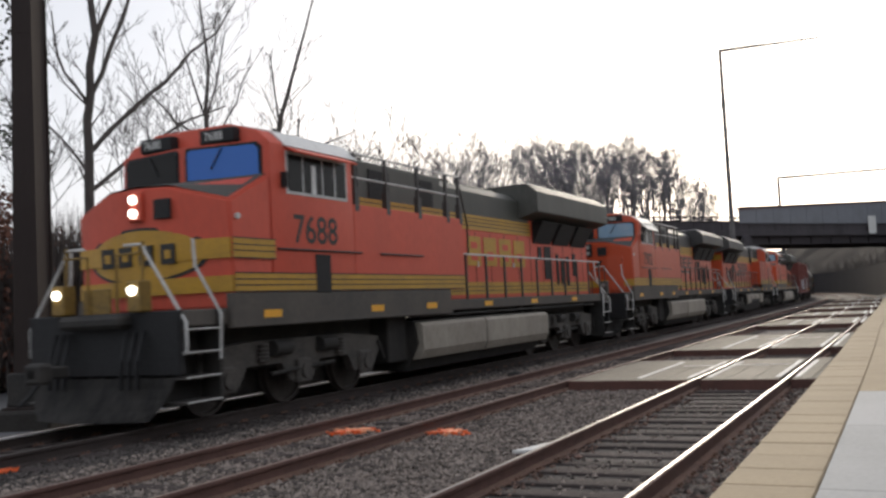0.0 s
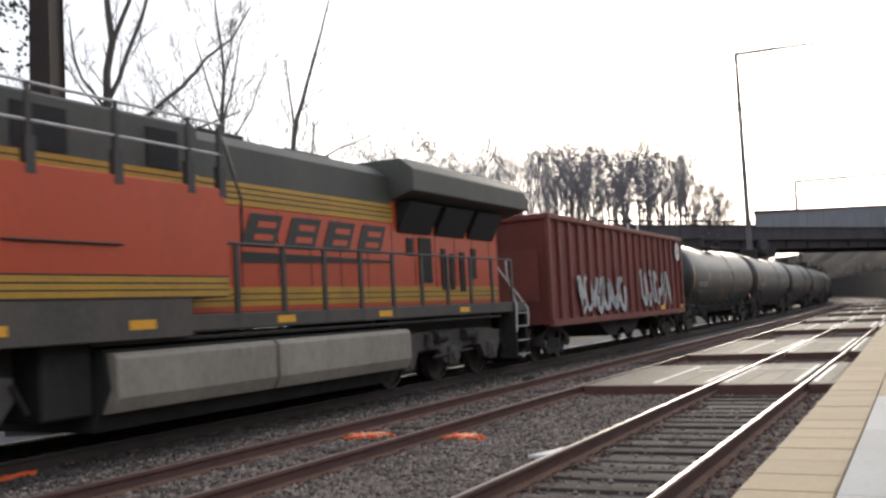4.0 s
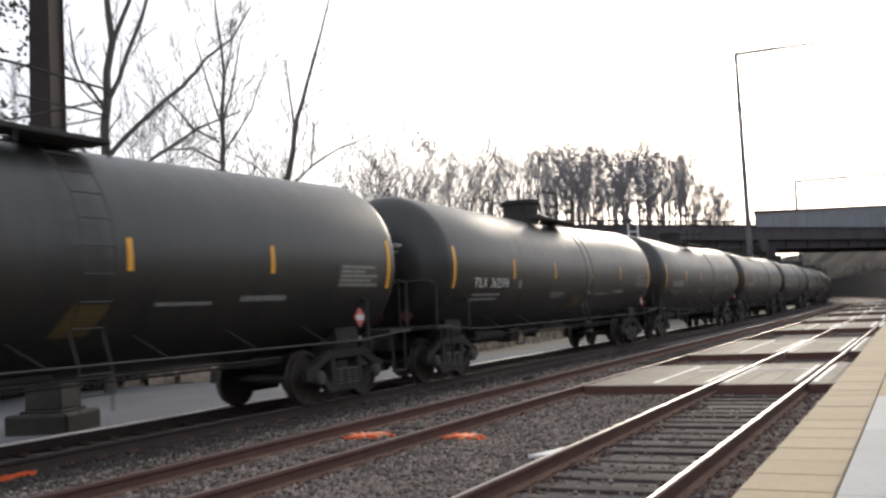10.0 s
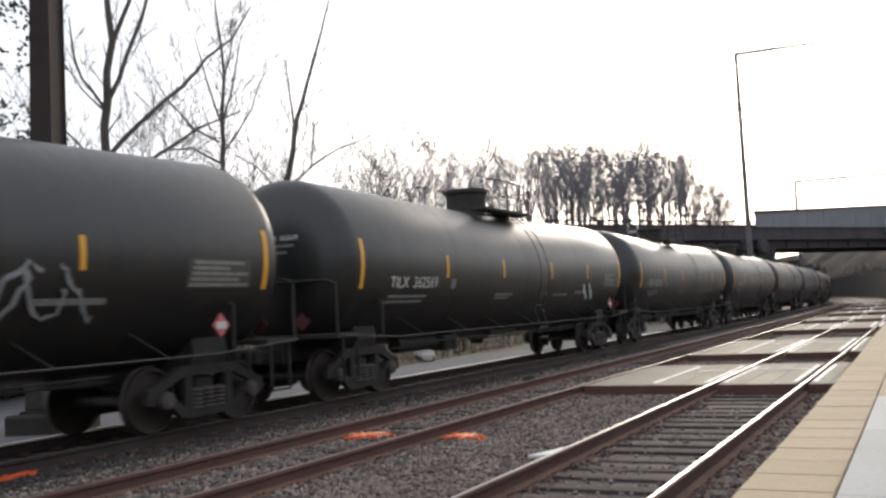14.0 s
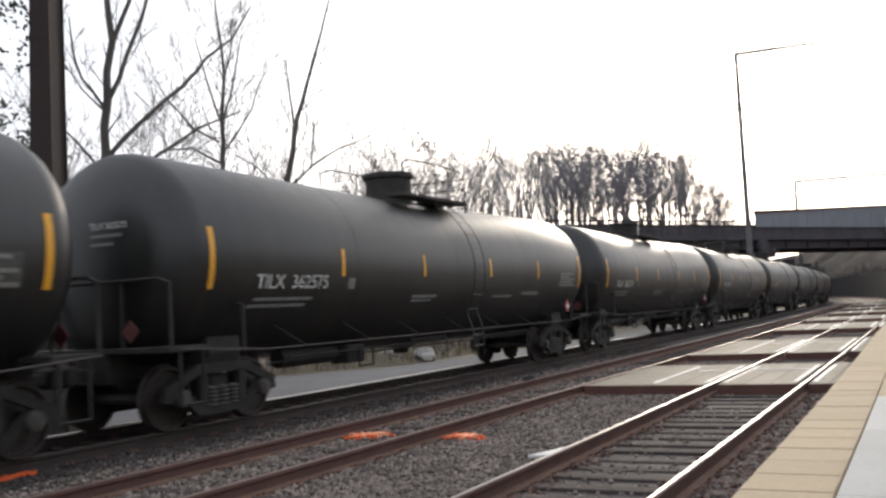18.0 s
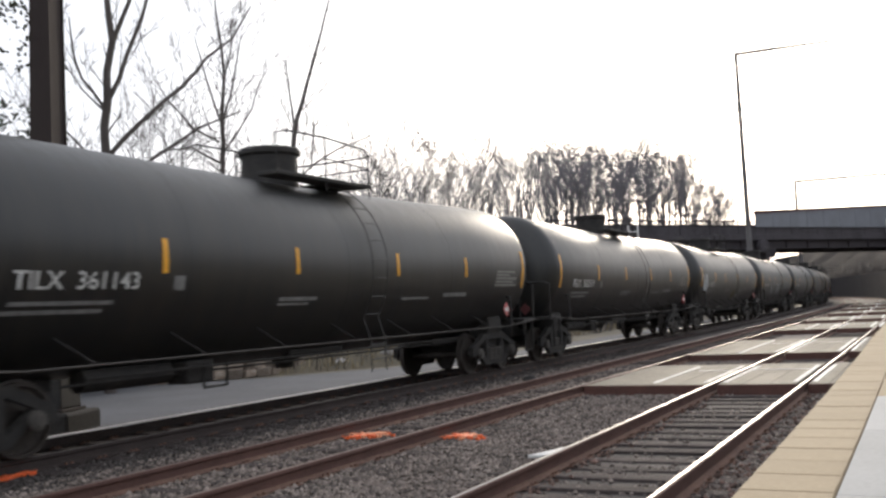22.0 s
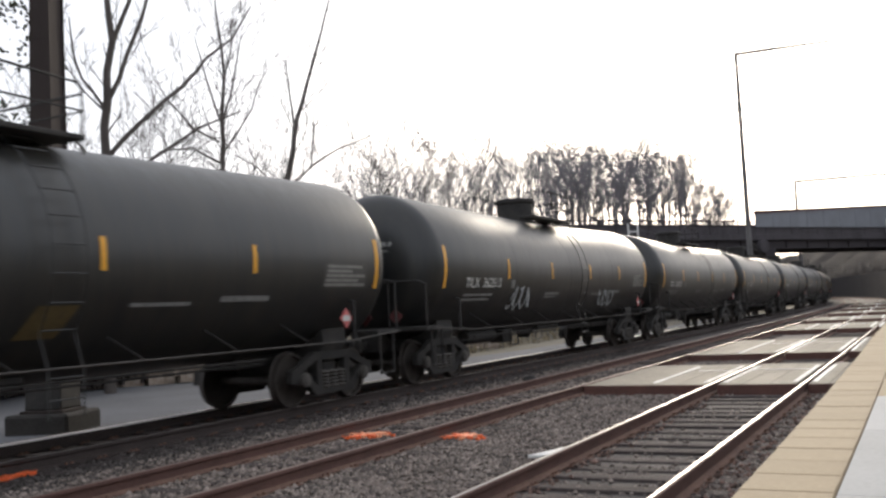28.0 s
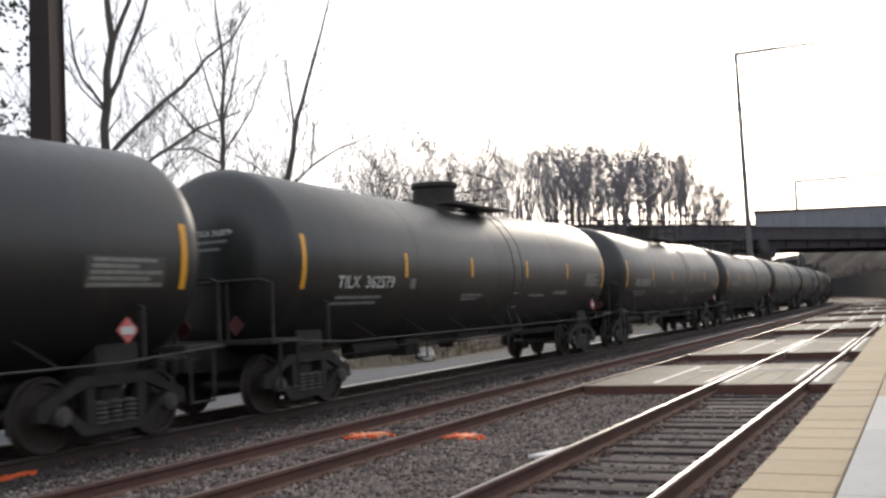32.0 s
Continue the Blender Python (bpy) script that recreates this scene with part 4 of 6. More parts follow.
tagged(new("brush", raw_mesh("brush", *tufts(5000, on_bank, 0.6, 1.6, 0.015, 32), M_TWIG)), "thin bare brush on the bank", "brush", kind="stuff")


def thicket(rng):
    f = 1.8 * rng.random()
    return Vector((-24.0 - 5 * f + rng.gauss(0, 1.0), 12.0 + 13 * f + rng.gauss(0, 0.8), -0.3))


tagged(new("thicket", raw_mesh("thicket", *tufts(22000, thicket, 1.2, 4.6, 0.022, 36), M_TWIG)), "bare brown thicket behind the road", "brush", kind="stuff")


def hedge(rng):
    return Vector((-24.5 - 5.0 * rng.random() + rng.gauss(0, 0.4), 20.5 + 8.0 * rng.random(), -0.4))


tagged(new("hedge", raw_mesh("hedge", *tufts(11000, hedge, 2.5, 6.4, 0.05, 39), M_TWIG)), "dense dark leafless hedge behind the road", "hedge", kind="stuff")
vs, fs = [], []
rng = random.Random(37)
for i in range(24000):
    c = thicket(rng) + Vector((rng.gauss(0, 0.3), rng.gauss(0, 0.3), rng.uniform(0.2, 5.6) * rng.uniform(0.6, 1.0)))
    u = Vector((rng.gauss(0, 1), rng.gauss(0, 1), rng.gauss(0, 1))).normalized()
    w = u.orthogonal().normalized()
    q, k = rng.uniform(0.06, 0.12), len(vs)
    vs += [c - u * q, c + w * q * 0.5, c + u * q, c - w * q * 0.5]
    fs.append((k, k + 1, k + 2, k + 3))
tagged(new("thicket_leaves", raw_mesh("thicket_leaves", vs, fs, M_DEADLEAF)), "withered red-brown leaves hanging in the thicket", "leaves", kind="stuff")


def far_brush(rng):
    az, d = radians(rng.uniform(-60, -8)), rng.uniform(60, 175)
    y = d * math.cos(az)
    return Vector((min(d * math.sin(az), XC + shift(y) - 9 - 14 * rng.random()), y, -0.5))


tagged(new("far_brush", raw_mesh("far_brush", *tufts(11000, far_brush, 1.5, 5.0, 0.06, 33), M_HAZYBARK)), "low tangled brush under the far wood", "brush", kind="stuff")


def cutting_brush(rng):
    y = rng.uniform(135, 330)
    a = rng.uniform(1, 40)
    return Vector((XA + shift(y) + 5.4 + a, y, 3.2 + min(a * 0.42, 11)))


tagged(new("cutting_brush", raw_mesh("cutting_brush", *tufts(9000, cutting_brush, 1.0, 4.0, 0.07, 34), M_BARK)), "bare brush on the cutting slope", "brush", kind="stuff")
# a low dry-laid stone edge between road and bank
stone_edge = thing("stone_edge", "low tumbledown edge of brown and pale stones beside the road", "stone wall", kind="structure")
rng = random.Random(44)
block_kinds = []
for k in range(5):
    bm = bmesh.new()
    box(bm, -0.5, 0.5, -0.5, 0.5, -0.5, 0.5)
    bmesh.ops.subdivide_edges(bm, edges=bm.edges[:], cuts=1, use_grid_fill=True)
    for v in bm.verts:
        v.co *= 1 - 0.16 * max(0.0, v.co.length - 0.5) + 0.22 * noise.noise(v.co * 2.5 + Vector((k * 7.3, 1, 2)))
    block_kinds.append(mesh_of(bm, "wall_stone", M_WALLSTONE, 40))
FOOT = [(-27.5, 19.5), (-25.0, 21.9), (-23.4, 24.4), (-22.0, 27.0), (-21.6, 30.2), (-21.4, 33.9), (-20.4, 37.0), (-19.6, 42.0)]
for (xa, ya), (xb, yb) in zip(FOOT, FOOT[1:]):
    length = math.hypot(xb - xa, yb - ya)
    at = 0.0
    while at < length:
        w = rng.uniform(0.35, 0.8)
        z = -0.50
        for course in range(rng.choice((2, 3, 3))):
            h = rng.uniform(0.18, 0.32)
            ob = part("wall_stone", block_kinds[rng.randrange(5)], None, stone_edge)
            f = (at + w / 2 + rng.uniform(-0.15, 0.15)) / length
            ob.matrix_basis = Matrix.LocRotScale((xa + (xb - xa) * f - 0.10 * course, ya + (yb - ya) * f + 0.10 * course, z + h / 2), Euler((rng.uniform(-0.1, 0.1), rng.uniform(-0.1, 0.1), math.atan2(yb - ya, xb - xa) + rng.uniform(-0.2, 0.2))), (w * 1.05, rng.uniform(0.3, 0.5), h * 1.15))
            z += h
        at += w
# rubble along the foot of the bank
rng = random.Random(15)
rock_kinds = []
for k in range(4):
    bm = bmesh.new()
    bmesh.ops.create_icosphere(bm, subdivisions=2, radius=0.3)
    for v in bm.verts:
        v.co = Vector((v.co.x * 1.3, v.co.y, v.co.z * 0.75)) * (1 + 0.5 * noise.noise(v.co * 4 + Vector((k * 9, 0, 0))))
    rock_kinds.append(mesh_of(bm, "rubble_stone", M_ROCK, 25))
for i in range(46):
    j = rng.randrange(1, 9)
    p = Vector(BANK[j][0]).lerp(Vector(BANK[j + 1][0]), rng.random())
    ob = part("rubble_stone", rock_kinds[i % 4], None, None)
    s = rng.uniform(0.5, 1.6)
    ob.matrix_basis = Matrix.LocRotScale(p + Vector((-rng.uniform(0.1, 2.2), rng.uniform(-1, 1), 0.14 * s + 0.06)), Euler((rng.uniform(-0.2, 0.2), rng.uniform(-0.2, 0.2), rng.uniform(0, 6))), (s, s, s))
    tagged(ob, "pale grey rubble stone at the foot of the bank", "stone", "rubble stones")


# ---- running gear ----
def wheelset_mesh(r, name):
    bm = bmesh.new()
    rod(bm, (-1.0, 0, 0), (1.0, 0, 0), 0.085, n=10)
    for s in (-1, 1):
        prof = [(0.10, s * 0.83), (0.12, s * 0.80), (0.55 * r, s * 0.765), (0.86 * r, s * 0.775), (0.88 * r, s * 0.82), (0.985 * r, s * 0.822), (r, s * 0.80), (r + 0.004, s * 0.73), (r + 0.028, s * 0.715), (r + 0.026, s * 0.69), (0.88 * r, s * 0.685), (0.86 * r, s * 0.72), (0.3 * r, s * 0.70), (0.10, s * 0.69)]
        lathe(bm, prof, 28, "x")
    return mesh_of(bm, name, M_WHEEL, 40)


def wheelset(parent, mesh, r, y):
    """A wheelset that turns about its own axle: the offset of the axle sits in the parent's inverse."""
    ob = part("wheelset", mesh, None, parent)
    ob.matrix_parent_inverse = Matrix.Translation((0, y, r))
    return ob


WS_CAR, WS_LOCO = wheelset_mesh(0.457, "wheelset"), wheelset_mesh(0.533, "wheelset")


SPRING = []


def spring_mesh():
    """A short coil spring, as one ribbed column."""
    if not SPRING:
        bm = bmesh.new()
        prof = [(0.02, 0.0)]
        for k in range(5):
            z = 0.06 * k
            prof += [(0.08, z), (0.11, z + 0.02), (0.11, z + 0.04), (0.08, z + 0.055)]
        lathe(bm, prof + [(0.02, 0.31)], 10, "z")
        SPRING.append(mesh_of(bm, "spring", M_TRUCK))
    return SPRING[0]


def freight_truck(parent, y):
    tr = part("truck", boxes((-0.98, 0.98, -0.20, 0.20, 0.42, 0.74), bev=0.04), M_UNDER, parent, "grimy black four-wheel truck")
    tr.location = (0, y, 0)
    for s in (-1, 1):
        bm = bmesh.new()
        x0, x1 = s * 0.94, s * 1.06
        prism(bm, [(-1.22, 0.42), (-1.20, 0.62), (-0.98, 0.70), (-0.55, 0.90), (0.55, 0.90), (0.98, 0.70), (1.20, 0.62), (1.22, 0.42), (1.06, 0.40), (0.90, 0.60), (0.50, 0.76), (-0.50, 0.76), (-0.90, 0.60), (-1.06, 0.40)], x0, x1)
        prism(bm, [(-0.98, 0.58), (-0.88, 0.60), (-0.46, 0.30), (0.46, 0.30), (0.88, 0.60), (0.98, 0.58), (0.56, 0.18), (-0.56, 0.18)], x0, x1)
        for k in (-0.42, 0.42):
            prism(bm, [(k - 0.07, 0.28), (k + 0.07, 0.28), (k + 0.07, 0.78), (k - 0.07, 0.78)], x0, x1)
        part("side_frame", bm, M_UNDER, tr, smooth=0)
        for k in (-0.24, 0.0, 0.24):
            part("spring", spring_mesh(), None, tr).location = (s * 1.0, k, 0.27)
        for k in (-0.89, 0.89):
            bm = bmesh.new()
            lathe(bm, [(0.02, 0.0), (0.12, 0.0), (0.12, s * 0.13), (0.075, s * 0.135), (0.075, s * 0.155), (0.02, s * 0.156)], 12, "x", (s * 1.0, k, 0.457))
            part("bearing_cap", bm, M_TRUCK, tr)
    for k in (-0.89, 0.89):
        wheelset(tr, WS_CAR, 0.457, k)
    return tr


def coupler(parent, y, d, z=0.86):
    bm = bmesh.new()
    box(bm, -0.09, 0.09, min(y, y - d * 0.55), max(y, y - d * 0.55), z - 0.08, z + 0.08, bev=0.02)
    box(bm, -0.16, 0.20, min(y, y - d * 0.20), max(y, y - d * 0.20), z - 0.14, z + 0.14, bev=0.04)
    part("coupler", bm, M_UNDER, parent)
    part("air_hose", tubes([(-0.35, y - d * 0.5, z - 0.05), (-0.33, y - d * 0.25, z - 0.3), (-0.25, y + 0.0, z - 0.42)], r=0.025), M_GRILLE, parent)


def scribble(seed, y0, y1, z0, z1, surf, material, width=0.05, loops=5):
    """Spray-paint lettering without meaning: bent ribbons laid on a surface x = surf(z)."""
    rng = random.Random(seed)
    bm = bmesh.new()
    for k in range(loops):
        cy = y0 + (y1 - y0) * (k + 0.5) / loops
        hy, hz = (y1 - y0) / loops * 0.62, (z1 - z0) / 2
        a0 = rng.uniform(0, 6.28)
        pts = []
        for i in range(15):
            f = i / 14
            pts.append((cy + hy * math.sin(a0 + f * rng.uniform(5.0, 5.6)) * rng.uniform(0.75, 1.0), (z0 + z1) / 2 + hz * math.cos(a0 * 1.7 + f * rng.uniform(5.6, 6.6)) * rng.uniform(0.7, 1.0)))
        w = width * rng.uniform(0.7, 1.3)
        last = None
        for (ya, za), (yb, zb) in zip(pts, pts[1:]):
            d = Vector((yb - ya, zb - za))
            nrm = Vector((-d.y, d.x)).normalized() * w
            row = [bm.verts.new((surf(z) + 0.007, y, z)) for y, z in ((ya + nrm.x, za + nrm.y), (ya - nrm.x, za - nrm.y))]
            if last:
                bm.faces.new((last[0], last[1], row[1], row[0]))
            last = row
    return bm


# ---- tank cars ----
CAR_L, TANK_R, TANK_Z, SAG, STRIPE_Y = 18.109, 1.575, 2.46, 0.125, 7.70


def axis_z(y):
    return TANK_Z - SAG * max(0.0, 1 - abs(y) / 7.8)


def tank_x(y, z):
    return math.sqrt(max(0.01, TANK_R ** 2 - (z - axis_z(y)) ** 2))


def patch(y0, y1, z0, z1, lift=0.006, n=6, slant=0.0, side=1):
    """A thin plate bent onto the side of the tank."""
    bm = bmesh.new()
    rows = []
    for i in range(n + 1):
        z = z0 + (z1 - z0) * i / n
        rows.append([(side * (tank_x(y, z) + lift), y, z) for y in (y0 + slant * i / n, y1 + slant * i / n)])
    sheet(bm, rows)
    return bm


def head_y(x, z):
    """How far out the rounded tank end lies at a height and a distance from its middle."""
    r = min(1.0, math.hypot(x, z - TANK_Z) / TANK_R)
    return 7.80 + 0.70 * math.cos(math.asin(r ** (1 / 0.72)))


def head_patch(x0, x1, z0, z1, d):
    bm = bmesh.new()
    sheet(bm, [[(x, d * (head_y(x, z) + 0.012), z) for x in np.linspace(x0, x1, 5)] for z in (z0, z1)])
    return bm


def make_tank_car():
    car = thing("tank_car", "long black railway tank car with amber reflector stripes", "tank car", "tank cars")
    bm = bmesh.new()
    prof = []
    for a in np.linspace(0.06, math.pi / 2, 9):
        prof.append((TANK_R * math.sin(a) ** 0.72, -7.80 - 0.70 * math.cos(a)))
    ends = prof + [(TANK_R, -5.2), (TANK_R, -2.6), (TANK_R, -0.02)]
    full = ends + [(r, -h) for r, h in reversed(ends)]
    lathe(bm, full, 56, "y")
    for v in bm.verts:
        v.co.z += axis_z(v.co.y)
    part("tank", bm, M_TANKBLACK, car, "satin black tank shell, dirt tinted warm for brown sheen", smooth=30)
    for y in (-3.9, 0.0, 3.9):
        bm = bmesh.new()
        lathe(bm, [(TANK_R - 0.02, y - 0.02), (TANK_R + 0.0015, y - 0.012), (TANK_R + 0.0015, y + 0.012), (TANK_R - 0.02, y + 0.02)], 56, "y", (0, 0, axis_z(y)))
        part("weld_seam", bm, M_TANKBLACK, car)
    for s in (-1, 1):
        for y, h, w in ((-STRIPE_Y, 0.44, 0.055), (STRIPE_Y, 0.44, 0.055), (-4.4, 0.23, 0.05), (-1.5, 0.21, 0.045), (1.65, 0.21, 0.045), (4.55, 0.21, 0.045)):
            part("reflector_stripe", patch(y - w, y + w, 2.40 - h, 2.40 + h, side=s), M_REFLECT, car, "amber reflective stripe", smooth=60)
    # manway housing, platform and its railing on top
    top = axis_z(0) + TANK_R
    bm = bmesh.new()
    lathe(bm, [(0.02, top - 0.25), (0.51, top - 0.25), (0.51, top + 0.50), (0.55, top + 0.51), (0.57, top + 0.53), (0.57, top + 0.60), (0.53, top + 0.64), (0.02, top + 0.66)], 28, "z", (0, -0.1, 0))
    part("manway_housing", bm, M_UNDER, car, "round black manway housing with a lid")
    part("top_platform", boxes((-1.05, -0.62, -1.25, 1.65, top - 0.02, top + 0.05), (0.62, 1.05, -1.25, 1.65, top - 0.02, top + 0.05), (-0.62, 0.62, 0.65, 1.65, top + 0.0, top + 0.05), bev=0.01), M_UNDER, car, "dark grating platform", smooth=0)
    part("safety_railing", tubes([(1.02, -1.2, top), (1.02, -1.25, top + 0.66), (0.98, -0.9, top + 0.76), (1.02, 0.2, top + 0.78), (1.02, 1.55, top + 0.72), (1.02, 1.65, top + 0.62), (0.9, 1.68, top + 0.60),
                                  (-0.9, 1.68, top + 0.60), (-1.02, 1.65, top + 0.62), (-1.02, 1.55, top + 0.72), (-1.02, 0.2, top + 0.78), (-0.98, -0.9, top + 0.76), (-1.02, -1.25, top + 0.66), (-1.02, -1.2, top)], r=0.018), M_UNDER, car, "thin black safety railing")
    part("mid_rail", tubes([(1.02, 0.2, top + 0.40), (1.02, 1.65, top + 0.36), (-1.02, 1.65, top + 0.36), (-1.02, 0.2, top + 0.40)], r=0.014), M_UNDER, car, "thin black middle rail")
    for s in (-1, 1):
        for y, z in ((0.2, 0.77), (1.62, 0.64)):
            part("railing_post", tubes([(s * 1.02, y, top - 0.2), (s * 1.02, y, top + z)], r=0.017), M_UNDER, car)
    bm = bmesh.new()
    for y in (0.55, 1.05):
        arc = [((TANK_R + 0.13) * math.cos(radians(78 - i * 11)), y, axis_z(0.8) + (TANK_R + 0.13) * math.sin(radians(78 - i * 11))) for i in range(11)]
        tube(bm, arc + [(1.58, y, 1.05), (1.58, y, 0.48)], 0.010)
    ladder = part("side_ladder", bm, M_TANKBLACK, car, "thin black side ladder")
    rung = mesh_of(rods(((0, 0.55, 0), (0, 1.05, 0), 0.011), n=6), "rung", M_TANKBLACK)
    for i in range(9):
        a = radians(62 - i * 11.5)
        part("rung", rung, None, ladder).location = ((TANK_R + 0.13) * math.cos(a), 0, axis_z(0.8) + (TANK_R + 0.13) * math.sin(a))
    for z in (0.7, 0.95):
        part("rung", rung, None, ladder).location = (1.58, 0, z)
    # stub sills, bolsters, end platforms
    for d in (-1, 1):
        bm = bmesh.new()
        box(bm, -0.33, 0.33, min(d * 5.2, d * 8.45), max(d * 5.2, d * 8.45), 0.70, 1.12, bev=0.02)
        prism(bm, [(-1.02, 1.55), (-1.10, 1.05), (-1.0, 0.80), (1.0, 0.80), (1.10, 1.05), (1.02, 1.55), (0.8, 1.20), (-0.8, 1.20)], d * 6.95 - 0.35, d * 6.95 + 0.35, axis="y")
        part("stub_sill", bm, M_UNDER, car, "heavy black underframe end", smooth=0)
        part("end_platform", boxes((-1.50, 1.50, min(d * 7.75, d * 8.5), max(d * 7.75, d * 8.5), 1.12, 1.20), bev=0.01), M_UNDER, car, smooth=0)
        for s in (-1, 1):
            part("end_railing", tubes([(s * 1.48, d * 8.45, 1.15), (s * 1.48, d * 8.45, 2.05), (s * 1.30, d * 8.47, 2.12), (0, d * 8.5, 2.12)], r=0.028), M_UNDER, car, "black end railing")
            part("end_post", tubes([(s * 0.62, d * 8.47, 1.15), (s * 0.62, d * 8.47, 2.12)], r=0.028), M_UNDER, car)
            part("grab_post", tubes([(s * 1.50, d * 7.0, 1.05), (s * 1.50, d * 7.0, 1.72), (s * 1.40, d * 7.0, 1.76)], r=0.034), M_UNDER, car)
            part("end_step", tubes([(s * 1.48, d * 8.3, 1.15), (s * 1.48, d * 8.3, 0.42), (s * 1.48, d * 7.85, 0.42), (s * 1.48, d * 7.85, 1.15)], r=0.028), M_UNDER, car, "hanging end step")
        for x1, z0 in ((0.66, 2.74), (0.52, 2.62)):
            part("end_stencil", head_patch(0.1, x1, z0, z0 + 0.045, d), M_DIMLETTER, car, "small worn stencil line on the tank end", smooth=60)
        coupler(car, d * 9.03, d)
        freight_truck(car, d * 6.95)
        bm = bmesh.new()
        prism(bm, [(0.62, 1.42), (0.78, 1.58), (0.94, 1.42), (0.78, 1.26)], min(d * 8.47, d * 8.49), max(d * 8.47, d * 8.49), axis="y")
        part("placard", bm, M_SHADEPLACARD, car, "red diamond hazard placard darkened for the end's shade", smooth=0)
    for s in (-1, 1):
        bm = bmesh.new()
        prism(bm, [(6.55, 1.45), (6.72, 1.62), (6.89, 1.45), (6.72, 1.28)], s * 1.50, s * 1.52)
        pl = part("placard", bm, M_PLACARD, car, "red diamond hazard placard", smooth=0)
        part("placard_band", boxes((min(s * 1.518, s * 1.525), max(s * 1.518, s * 1.525), 6.61, 6.83, 1.40, 1.50)), M_LETTER, pl, "white band of the placard", smooth=0)
    for s in (-1, 1):
        part("side_handrail", tubes([(s * 1.60, -8.4, 1.17), (s * 1.60, -6.6, 1.06), (s * 1.60, 6.6, 1.06), (s * 1.60, 8.4, 1.17)], r=0.014), M_TRUCK, car, "long thin grey side rail")
        bm = bmesh.new()
        rod(bm, (s * 1.60, 0, 1.06), (s * 1.18, -0.3, 1.42), 0.012, n=6)
        bracket = mesh_of(bm, "rail_bracket", M_UNDER)
        for y in (-5.6, -3.7, -1.9, 0.1, 2.0, 3.8, 5.6):
            part("rail_bracket", bracket, None, car).location = (0, y, 0)
        part("stencil_panel", patch(6.05, 7.35, 1.98, 2.38, side=s), M_SILVER, car, "faded silver stencilled data panel", smooth=60)
        for i in range(5 if s > 0 else 0):
            part("stencil_bar", patch(6.08 + 0.02 * i, (7.32, 7.1, 7.3, 6.9, 7.2)[i], 1.995 + 0.077 * i, 2.045 + 0.077 * i, lift=0.010, n=1), M_DATAROW, car, "", smooth=0)
        for y0, y1, z0, z1 in ((1.9, 3.0, 1.74, 1.79), (3.6, 4.7, 1.78, 1.86), (-1.9, -0.9, 1.77, 1.83), (-1.9, -1.1, 1.70, 1.74)):
            part("stencil_line", patch(y0, y1, z0, z1, n=2, side=s), M_DIMLETTER, car, smooth=60)
        part("stencil_frame", patch(-4.22, -4.02, 1.95, 2.14, n=3, side=s), M_DIMLETTER, car, smooth=60)
    # bottom fittings and brake gear
    bm = bmesh.new()
    lathe(bm, [(0.02, 0.62), (0.16, 0.62), (0.18, 0.72), (0.30, 0.78), (0.30, 1.0), (0.02, 1.0)], 14, "z", (0, 0.1, 0))
    box(bm, -0.75, 0.75, -0.7, 0.9, 0.86, 0.98, bev=0.03)
    part("bottom_outlet", bm, M_UNDER, car)
    bm = bmesh.new()
    rod(bm, (0.55, -5.0, 0.82), (0.55, -3.4, 0.82), 0.16, n=12)
    box(bm, 0.45, 0.85, -3.3, -2.7, 0.62, 0.95, bev=0.03)
    part("brake_reservoir", bm, M_UNDER, car)
    part("brake_rod", tubes([(0.7, -5.4, 0.78), (0.7, 5.4, 0.78)], [(0.95, -5.2, 0.86), (0.95, 5.2, 0.86)], [(0.9, -3.0, 0.55), (0.9, -3.0, 0.9)], [(0.9, -2.5, 0.55), (0.9, -2.5, 0.9)], [(0.9, -3.0, 0.55), (0.9, -2.5, 0.55)], r=0.02), M_UNDER, car)
    return car


NUMBERS = {1: "361023", 2: "362552", 3: "362535", 4: "362561", 5: "362606", 6: "362594", 7: "362537", 8: "362557", 9: "363085", 10: "362569", 13: "362576", 14: "362575", 15: "362703", 16: "362520", 17: "362540",
           18: "361143", 19: "362519", 20: "362709", 21: "361105", 22: "361084", 24: "362517", 25: "362513", 26: "362692", 27: "362546", 28: "361015", 29: "362579"}
GRAFFITI = {9: [(71, -4.1, -1.3, 1.58, 2.22, 0.030, M_GRAFMID, 5), (72, 2.5, 4.5, 1.55, 2.3, 0.030, M_GRAFMID, 4)], 10: [(73, 4.2, 5.2, 1.6, 2.1, 0.05, M_GRAFFITI, 2)],
            20: [(74, -7.5, -6.6, 1.75, 2.75, 0.07, M_GRAFFITI, 4)], 21: [(75, -1.2, 0.6, 1.5, 2.25, 0.035, M_GRAFFITI, 4), (76, -3.8, -2.3, 1.5, 2.2, 0.035, M_GRAFFITI, 3), (77, 2.7, 4.4, 1.6, 2.35, 0.07, M_GRAFDIM, 5)],
            25: [(78, -4.2, -2.8, 1.42, 1.98, 0.035, M_GRAFFITI, 4), (79, 2.6, 4.1, 1.38, 1.92, 0.03, M_GRAFFITI, 3)], 12: [(80, 1.6, 3.0, 1.6, 2.1, 0.03, M_GRAFDIM, 4)]}
YELLOW_PATCH = {1: -1.85, 5: -0.4, 6: -0.9, 20: -0.6, 24: -0.45}        # where a patch lies along the car
STRIPES = (-4.4, -1.5, 1.65, 4.55)
EARLY, LATE = (-0.1, -0.3, -0.6, -0.55), (-0.1, -0.2, -0.25, -0.28)
